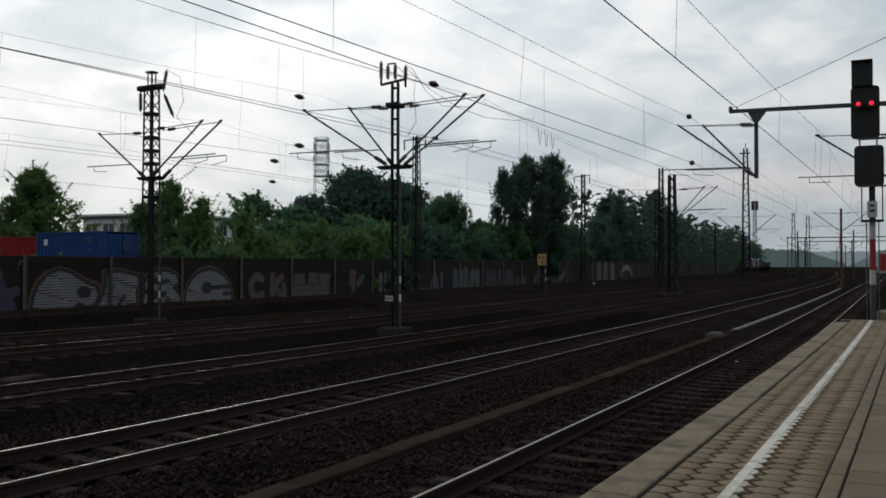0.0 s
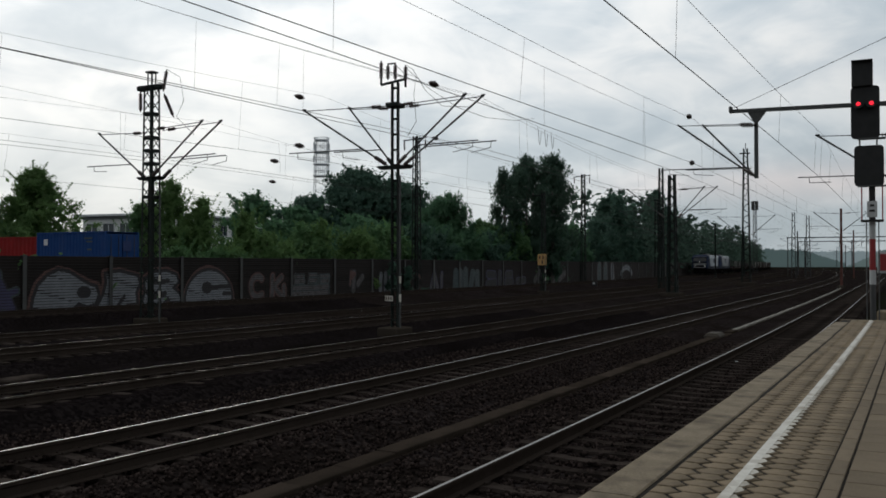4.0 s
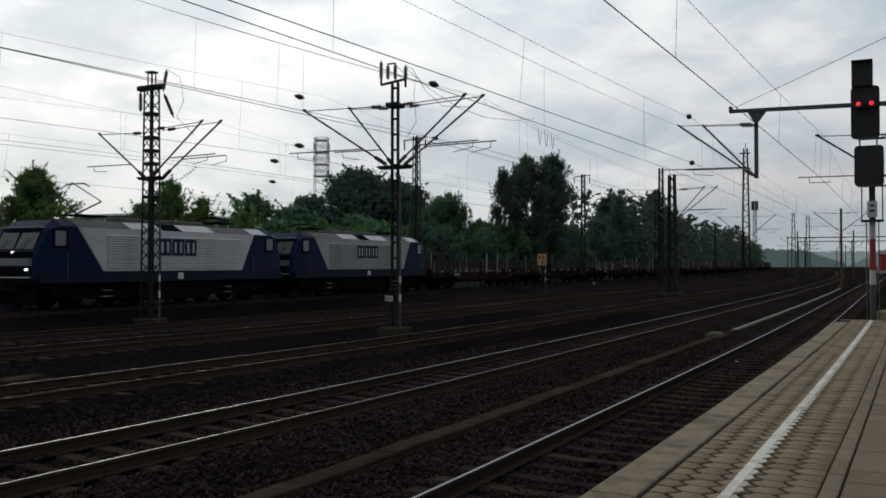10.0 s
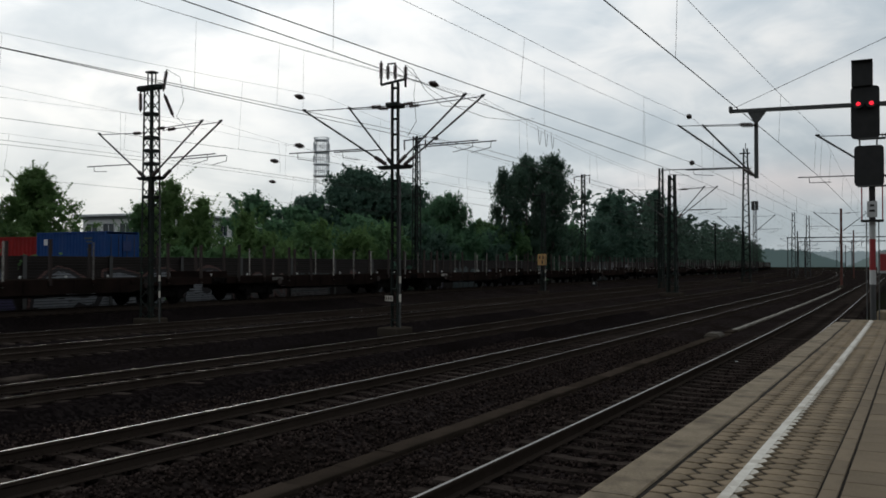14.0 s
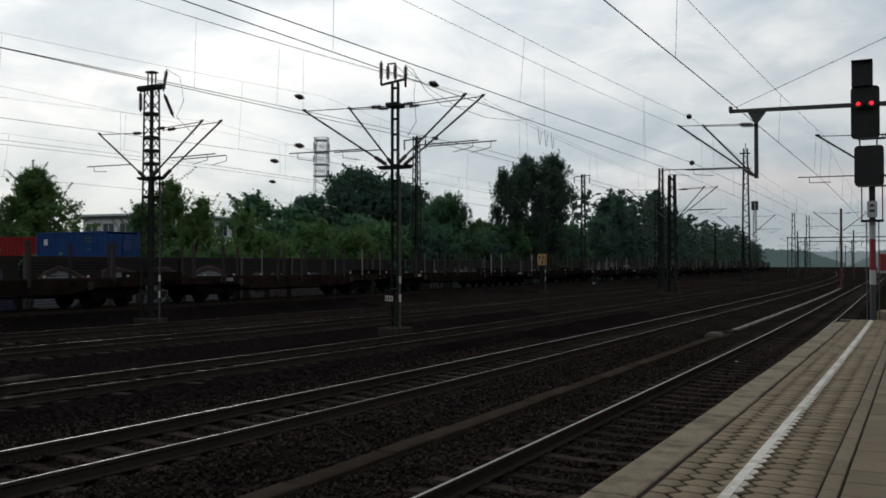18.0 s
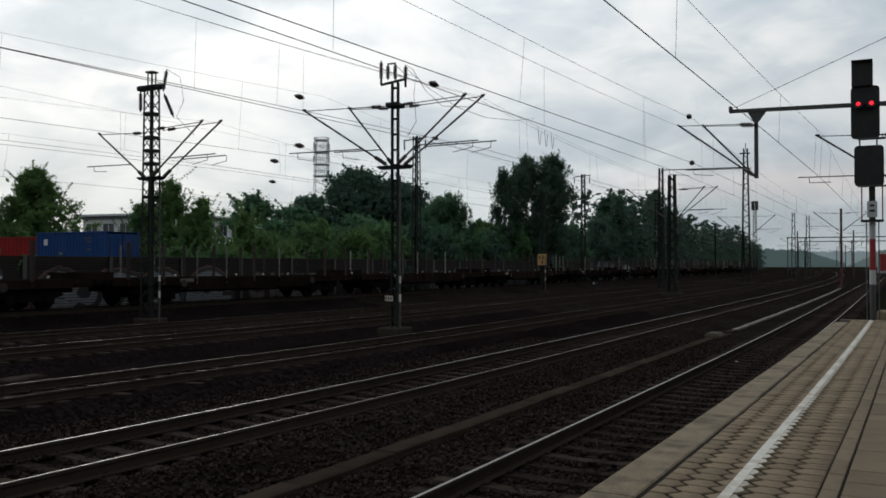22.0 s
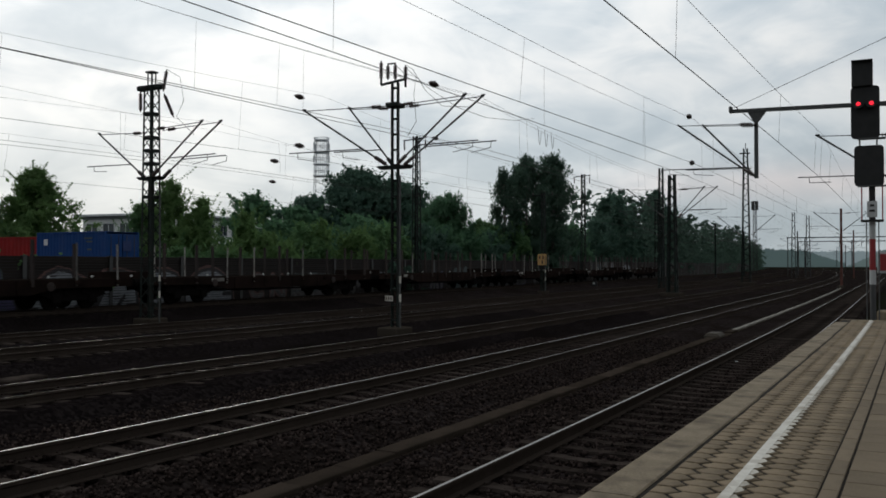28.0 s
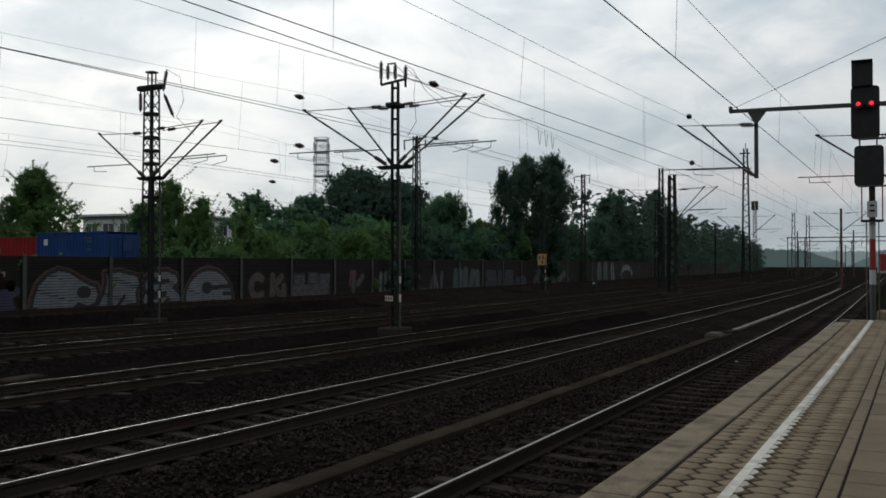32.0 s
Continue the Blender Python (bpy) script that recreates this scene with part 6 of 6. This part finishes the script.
STAKE_DARK = mat("stake_rust", (0.03, 0.018, 0.0145), (0.016, 0.0105, 0.009), rough=.85, scale=4, each=.3)
DOT = mat("white_knob", (0.6, 0.6, 0.58), (0.42, 0.42, 0.4), rough=.5, scale=8)


def loft(stations, name=None):
    """A body from cross-sections: x, half width, bottom, shoulder, roof, half roof width."""
    vs, fs = [], []
    for x, w, zb, zs, zr, wr in stations:
        vs += [(x, -w * .97, zb), (x, -w, zb + .25), (x, -w, zs), (x, -wr, zr), (x, wr, zr), (x, w, zs), (x, w, zb + .25), (x, w * .97, zb)]
    for i in range(len(stations) - 1):
        for j in range(8):
            a, b = i * 8 + j, i * 8 + (j + 1) % 8
            fs.append((a, a + 8, b + 8, b))
    n = len(stations)
    fs += [tuple(range(8)), tuple(range((n - 1) * 8, n * 8))[::-1]]
    return Kit().add(vs, fs)


def wheel_kit(x, y, r=.62, w=.14):
    return Kit().turned([(0, r * .3), (.08, r * .9), (.2, r), (.75, r), (.8, r * 1.05), (1, r * 1.05)], (x, y - w / 2, r), (x, y + w / 2, r), 20)


def bogie(parent, x, base, r, frame_w=2.2):
    b = part("bogie", Kit().prism([(x - base / 2 - .7, .62), (x - base / 2 - .5, .95), (x - base / 2 + .35, .98), (x - .5, .72), (x + .5, .72), (x + base / 2 - .35, .98), (x + base / 2 + .5, .95),
                                   (x + base / 2 + .7, .62), (x + base / 2 + .3, .5), (x + .5, .38), (x - .5, .38), (x - base / 2 - .3, .5)], -frame_w / 2 - .06, -frame_w / 2 + .06, 'y')
             .prism([(x - base / 2 - .6, .65), (x - .5, .8), (x + .5, .8), (x + base / 2 + .6, .65), (x + .5, .4), (x - .5, .4)], frame_w / 2 - .06, frame_w / 2 + .06, 'y')
             .box((x, 0, .75), (.9, frame_w, .3), .03), UNDER, parent)
    for s in (-1, 1):
        for y in (-.75, .75):
            part("wheel", wheel_kit(x + s * base / 2, y, r), UNDER, b)
        part("axle", Kit().tube((x + s * base / 2, -.8, r), (x + s * base / 2, .8, r), .09, 8), UNDER, b)
        for y in (-1, 1):
            part("axle_box", Kit().box((x + s * base / 2, y * (frame_w / 2 + .1), r), (.42, .16, .4), .04), UNDER, b)
            part("spring", Kit().turned([(0, .1), (.2, .13), (.4, .1), (.6, .13), (.8, .1), (1, .13)], (x + s * (base / 2 - .45), y * (frame_w / 2 + .06), .62), (x + s * (base / 2 - .45), y * (frame_w / 2 + .06), 1.02), 8), UNDER, b)
    return b


def build_loco(number):
    panel_mat = LOCO_WHITE if number == 0 else LOCO_DULL
    t = empty("locomotive", Matrix(), "white and dark blue electric locomotive leading the freight train" if number == 0 else "white and dark blue electric locomotive coupled second in the train",
              "locomotive", "locomotives")
    st = [(-7.72, 1.18, 1.12, 2.28, 2.36, 1.1), (-7.66, 1.36, 1.1, 2.32, 2.42, 1.2), (-7.2, 1.44, 1.1, 3.28, 3.42, 1.18), (-6.75, 1.5, 1.1, 3.42, 3.7, 1.1), (-5.6, 1.5, 1.1, 3.44, 3.74, 1.08),
          (5.6, 1.5, 1.1, 3.44, 3.74, 1.08), (6.75, 1.5, 1.1, 3.42, 3.7, 1.1), (7.2, 1.44, 1.1, 3.28, 3.42, 1.18), (7.66, 1.36, 1.1, 2.32, 2.42, 1.2), (7.72, 1.18, 1.12, 2.28, 2.36, 1.1)]
    body = part("body", loft(st), LOCO_BLUE, t, "dark blue cab ends")
    for s in (-1, 1):
        e = .012
        side = part("side_panel", Kit().prism([(-4.45, 1.6), (4.35, 1.6), (5.3, 3.435), (-5.8, 3.435)], s * 1.5, s * (1.5 + e), 'y'), panel_mat, t, "off-white side panel" if number == 0 else "grime-dulled off-white side panel")
        sm = None
        for i in range(14):
            z = 1.72 + i * .105
            if sm is None:
                sm = Kit().prism([(0, 0), (.05, .012), (.055, .04), (0, .085)], -4.28, 4.15, 'x').mesh("louvre", panel_mat)
            part("louvre", sm, None, side, m=pose(0, s * (1.5 + e), z, 0, 0, 0) if s > 0 else pose(0, s * (1.5 + e), z) @ Matrix.Diagonal((1, -1, 1, 1)))
        part("sill_band", Kit().box((0, s * 1.507, 1.36), (15.2, .02, .46), .004), LOCO_SILL, t)
        part("marking", Kit().box((.05, s * 1.52, 1.36), (.34, .01, .28), .003), SIG_WHITE_, t)
        # blocks of the lettering panel
        for j in range(3):
            xx = (-1.35 + j * .82) if s < 0 else (.65 - j * .82)
            pn = part("emblem_block", Kit().box((xx + .35, s * 1.56, 2.68), (.76, .02, .78), .005), LOCO_BLUE, side)
            for dx, h in ((-.17, .5), (.17, .5)):
                part("emblem_bar", Kit().box((xx + .35 + dx, s * 1.574, 2.68), (.11, .014, h)), LOCO_WHITE, pn)
        # roof slope sections
        for x0, x1, m_ in ((-5.75, -2.95, LOCO_GREY), (-2.95, -1.1, LOCO_WHITE), (-1.1, .15, BLACK_PAINT), (.15, 2.35, LOCO_WHITE), (2.35, 5.1, LOCO_GREY), (5.1, 6.3, LOCO_WHITE), (-6.6, -5.75, LOCO_BLUE)):
            k = Kit().add([(x0, s * 1.505, 3.45), (x1, s * 1.505, 3.45), (x1 - .18, s * 1.09, 3.755), (x0 - .18, s * 1.09, 3.755),
                           (x0, s * 1.49, 3.43), (x1, s * 1.49, 3.43), (x1 - .18, s * 1.08, 3.735), (x0 - .18, s * 1.08, 3.735)],
                          [(0, 1, 2, 3), (4, 7, 6, 5), (0, 4, 5, 1), (1, 5, 6, 2), (2, 6, 7, 3), (3, 7, 4, 0)])
            part("roof_section", k, m_, t)
        for x in (-6.75, 6.45):
            wn = part("side_window", Kit().box((x + .1, s * 1.5, 2.95), (.72, .05, .78), .02), BLACK_PAINT, t)
            part("pane", Kit().box((x + .1, s * 1.53, 2.95), (.5, .012, .6), .005), CAB_PALE, wn)
        for x in (-5.9, 5.6):
            dr = part("cab_door", Kit().box((x, s * 1.5, 2.35), (.62, .02, 1.75), .01), LOCO_BLUE, t)
            part("handrail", Kit().tube((x - .42, s * 1.56, 1.3), (x - .42, s * 1.56, 2.4), .018, 6), GALV, dr)
        for x in (-4.2, 3.4):
            for z in (.52, .78):
                part("step", Kit().box((x, s * 1.38, z), (.46, .2, .03)), STAKE_PALE, t)
    for e in (-1, 1):
        # cab front
        for y in (-.62, .62):
            ws = Kit().add([(e * 7.66, y - .56, 2.5), (e * 7.66, y + .56, 2.5), (e * 7.3, y + .53, 3.22), (e * 7.3, y - .53, 3.22),
                            (e * 7.6, y - .56, 2.47), (e * 7.6, y + .56, 2.47), (e * 7.24, y + .53, 3.19), (e * 7.24, y - .53, 3.19)],
                           [(0, 1, 2, 3), (7, 6, 5, 4), (0, 4, 5, 1), (1, 5, 6, 2), (2, 6, 7, 3), (3, 7, 4, 0)])
            part("windscreen", ws, CAB_GLASS, t)
        part("roof_lip", Kit().box((e * 7.2, 0, 3.38), (.5, 2.5, .07), .02), LOCO_BAND, t)
        for y in (-1.22, 0, 1.22):
            part("window_pillar", Kit().tube((e * 7.68, y, 2.44), (e * 7.27, y * .96, 3.26), .035, 6), BLACK_PAINT, t)
        for y in (-.62, .62):
            part("wiper", Kit().tube((e * 7.7, y + .2, 2.5), (e * 7.5, y - .1, 2.95), .012, 5), BLACK_PAINT, t)
        for y in (-1.05, 1.05):
            part("grab_rail", Kit().tube((e * 7.78, y, 1.5), (e * 7.78, y, 2.15), .016, 6), GALV, t)
        part("air_hose", Kit().line([(e * 7.8, .35, 1.1), (e * 8.0, .38, .85), (e * 8.02, .36, .5)], .025, 6), UNDER, t)
        part("front_mask", Kit().box((e * 7.715, 0, 2.25), (.03, 2.36, .3), .01), BLACK_PAINT, t)
        part("front_stripe", Kit().box((e * 7.735, 0, 1.98), (.02, 2.34, .3), .006), LOCO_BAND, t, "pale band across the cab front")
        part("lower_mask", Kit().box((e * 7.72, 0, 1.6), (.03, 2.3, .36), .01), BLACK_PAINT, t)
        part("buffer_beam", Kit().box((e * 7.74, 0, 1.22), (.14, 2.6, .22), .02), UNDER, t)
        part("front_lip", Kit().box((e * 7.82, 0, 1.36), (.03, 2.4, .035), .01), SIG_WHITE_, t)
        for y in (-.88, .88):
            lit = number == 0 and e < 0
            part("headlight", Kit().turned([(0, .045), (.6, .045), (1, .036)], (e * 7.72, y, 1.68), (e * 7.79, y, 1.68), 14), HEADLAMP if lit else CAB_GLASS, t)
            part("buffer", Kit().turned([(0, .09), (.55, .09), (.56, .13), (.85, .13), (.86, .25), (1, .24)], (e * 7.75, y, 1.05), (e * 8.32, y, 1.05), 14), UNDER, t)
        part("top_lamp", Kit().turned([(0, .036), (1, .03)], (e * 7.7, 0, 2.38), (e * 7.76, 0, 2.38), 12), HEADLAMP if number == 0 and e < 0 else CAB_GLASS, t)
        part("coupler", Kit().box((e * 7.95, 0, 1.04), (.5, .1, .12), .02), UNDER, t)
        part("snow_plough", Kit().prism([(-1.2, .25), (1.2, .25), (1.25, .85), (-1.25, .85)], e * 7.55, e * 7.6, 'x'), UNDER, t)
        # pantograph
        up = e < 0 if number == 0 else e > 0
        pg = part("pantograph", Kit().box((e * 4.2, 0, 4.02), (1.5, 1.1, .06), .01), UNDER, t)
        for x_, y_ in ((-.6, -.45), (-.6, .45), (.6, -.45), (.6, .45)):
            part("roof_insulator", insulator(Kit(), (e * 4.2 + x_, y_, 3.72), (e * 4.2 + x_, y_, 4.0), .06, 2), INSUL, pg)
        if up:
            part("arm", Kit().tube((e * 4.2 - .5, 0, 4.05), (e * 4.2 + .9, 0, 4.7), .035, 6).tube((e * 4.2 + .9, 0, 4.7), (e * 4.2 - .5, 0, 5.34), .025, 6), UNDER, pg)
            part("collector", Kit().line([(e * 4.2 - .5, -.85, 5.22), (e * 4.2 - .5, -.55, 5.38), (e * 4.2 - .5, .55, 5.38), (e * 4.2 - .5, .85, 5.22)], .03, 6), UNDER, pg)
        else:
            part("arm", Kit().tube((e * 4.2 - .5, 0, 4.05), (e * 4.2 + .9, 0, 4.2), .035, 6).tube((e * 4.2 + .9, 0, 4.2), (e * 4.2 - .6, 0, 4.27), .025, 6), UNDER, pg)
            part("collector", Kit().line([(e * 4.2 - .6, -.85, 4.16), (e * 4.2 - .6, -.55, 4.3), (e * 4.2 - .6, .55, 4.3), (e * 4.2 - .6, .85, 4.16)], .03, 6), UNDER, pg)
        bogie(t, e * 3.9, 3.3, .62, 2.3)
    part("underframe", Kit().box((0, 0, .86), (14.6, 1.2, .56), .04), UNDER, t)
    for s in (-1, 1):
        for x in (-2.9, 2.9):
            part("air_tank", Kit().tube((x - .55, s * .95, .72), (x + .55, s * .95, .72), .2, 12), UNDER, t)
        for x in (-6.75, -.2, 6.75):
            part("step_plate", Kit().box((x, s * 1.4, .62), (.4, .14, .04), .008), UNDER, t)
    part("roof_bus", Kit().box((0, 0, 3.86), (5.6, .7, .3), .05), LOCO_GREY, t)
    part("transformer_case", Kit().box((0, 0, .68), (4.2, 2.5, .86), .06), UNDER, t)
    for s in (-1, 1):
        part("sand_box", Kit().box((s * 6.3, 0, .78), (.9, 2.3, .62), .04), UNDER, t)
    return t


def build_wagon(seed):
    """Empty flat wagon with side stakes."""
    r = random.Random(seed)
    t = empty("flat_wagon", Matrix(), "empty dark brown flat wagon with upright side stakes", "freight wagon", "freight wagons")
    part("deck", Kit().box((0, 0, 1.22), (18.6, 2.66, .07), .01), DECK, t)
    for s in (-1, 1):
        # fish-bellied side sill
        part("side_sill", Kit().prism([(-9.3, 1.27), (9.3, 1.27), (9.3, .93), (5.4, .9), (4.2, .66), (-4.2, .66), (-5.4, .9), (-9.3, .93)], s * 1.33, s * 1.37, 'y'), WAGON_BROWN, t)
        part("center_beam", Kit().box((0, s * .32, .95), (18.2, .16, .5), .02), UNDER, t)
        for x in (-3.6, -1.2, 1.2, 3.6):
            part("sill_rib", Kit().box((x, s * 1.385, .96), (.06, .05, .54), .01), WAGON_BROWN, t)
        part("truss_rod", Kit().line([(-4.6, s * 1.28, .9), (-2.6, s * 1.28, .58), (2.6, s * 1.28, .58), (4.6, s * 1.28, .9)], .035, 5), UNDER, t)
        for x in (-2.6, 0, 2.6):
            part("truss_post", Kit().box((x, s * 1.28, .72), (.07, .06, .3)), UNDER, t)
    pale = Kit().prism([(-.018, -.03), (.018, -.03), (.018, .03), (.012, .03), (.012, -.015), (-.012, -.015), (-.012, .03), (-.018, .03)], 1.0, 2.8, 'z')
    wide = Kit().prism([(-.06, -.05), (.06, -.05), (.06, .05), (.045, .05), (.045, -.035), (-.045, -.035), (-.045, .05), (-.06, .05)], 1.0, 2.88, 'z')
    mp, md = pale.mesh("stake", STAKE_PALE), wide.mesh("stake", STAKE_DARK)
    dot = Kit().box((0, 0, 0), (.1, .05, .1), .015).mesh("stake_knob", DOT)
    cl = Kit().box((0, 0, 0), (.2, .09, .2), .02).mesh("stake_socket", WAGON_BROWN)
    n = 9
    for s in (-1, 1):
        for i in range(n):
            x = -8.5 + 17.0 * i / (n - 1)
            part("stake_socket", cl, None, t, m=pose(x, s * 1.41, 1.13))
            if r.random() < .82:
                part("stake", mp if r.random() < .24 else md, None, t, m=pose(x + r.uniform(-.03, .03), s * 1.41, r.uniform(-.06, .03), r.uniform(-1, 1), r.uniform(-1.2, 1.2), 0))
            if r.random() < .8 and s < 0:
                part("stake_knob", dot, None, t, m=pose(x + .75, s * 1.39, 1.38))
    for e in (-1, 1):
        part("end_board", Kit().box((e * 9.22, 0, 1.4), (.06, 2.6, .3), .01), WAGON_BROWN, t)
        part("buffer_beam", Kit().box((e * 9.28, 0, 1.06), (.16, 2.5, .3), .02), UNDER, t)
        for y in (-.88, .88):
            part("buffer", Kit().turned([(0, .09), (.5, .09), (.51, .13), (.85, .13), (.86, .23), (1, .22)], (e * 9.32, y, 1.05), (e * 9.93, y, 1.05), 12), UNDER, t)
        part("coupler", Kit().box((e * 9.62, 0, 1.03), (.6, .09, .12), .02), UNDER, t)
        bogie(t, e * 6.5, 1.8, .46, 2.05)
    for x in (-1.6, 1.4):
        part("brake_cylinder", Kit().tube((x - .4, 0, .72), (x + .4, 0, .72), .2, 12), UNDER, t)
    part("brake_tank", Kit().tube((3.0, -.7, .68), (4.4, -.7, .68), .19, 12), UNDER, t)
    part("brake_rigging", Kit().tube((-5.4, 0, .55), (5.4, 0, .55), .05, 6).box((0, 0, .55), (.5, 1.6, .08)), UNDER, t)
    for x in (-5.1, 5.1):
        part("brake_wheel", Kit().turned([(0, .16), (.3, .19), (.7, .19), (1, .16)], (x, -1.39, .98), (x, -1.44, .98), 14), STAKE_DARK, t)
    part("inscription_panel", Kit().box((r.uniform(-7.5, -4.8), -1.376, 1.13), (.9, .008, .17)), STAKE_PALE, t)
    return t


TRAIN_V, TRAIN_Z = TRACKS[5]
# seconds, place of the train's front along the line, speed
FRONT = [(0.0, 254.0, -20.2), (3.0, 192.2, -21.5), (6.0, 123.3, -24.2), (8.0, 73.7, -25.1), (10.0, 23.5, -25.3), (31.5, -534.0, -26.5), (32.0, -547.3, -26.6)]


def front_at(t):
    for (t0, u0, s0), (t1, u1, s1) in zip(FRONT, FRONT[1:]):
        if t <= t1 + 1e-6:
            d = t1 - t0
            q = (t - t0) / d
            return u0 * (2 * q ** 3 - 3 * q ** 2 + 1) + s0 * d * (q ** 3 - 2 * q ** 2 + q) + u1 * (3 * q ** 2 - 2 * q ** 3) + s1 * d * (q ** 3 - q ** 2)


VEHICLES = []


def build_train():
    for i in range(2):
        VEHICLES.append((build_loco(i), 7.7 + 16.64 * i))
    kinds = [build_wagon(s) for s in (5, 8, 13, 21)]
    rnd = random.Random(2)
    for j in range(27):
        off = 32.66 + 9.95 + 19.9 * j
        w = kinds[j] if j < 4 else copy_thing(kinds[rnd.randrange(4)], Matrix())
        VEHICLES.append((w, off))
    last = VEHICLES[-1][0]
    for y in (-1.1, 1.1):
        part("tail_plate", Kit().box((9.4, y, 1.5), (.02, .17, .2), .008), STAKE_PALE, last, "pale reflecting tail plate")


build_train()


def motions():
    for ob, off in VEHICLES:
        rows = []
        for i in range(65):
            t = i * .5
            rows.append((t, on_line(front_at(t) + off, TRAIN_V, TRAIN_Z)))
        walk(ob, rows)


motions()
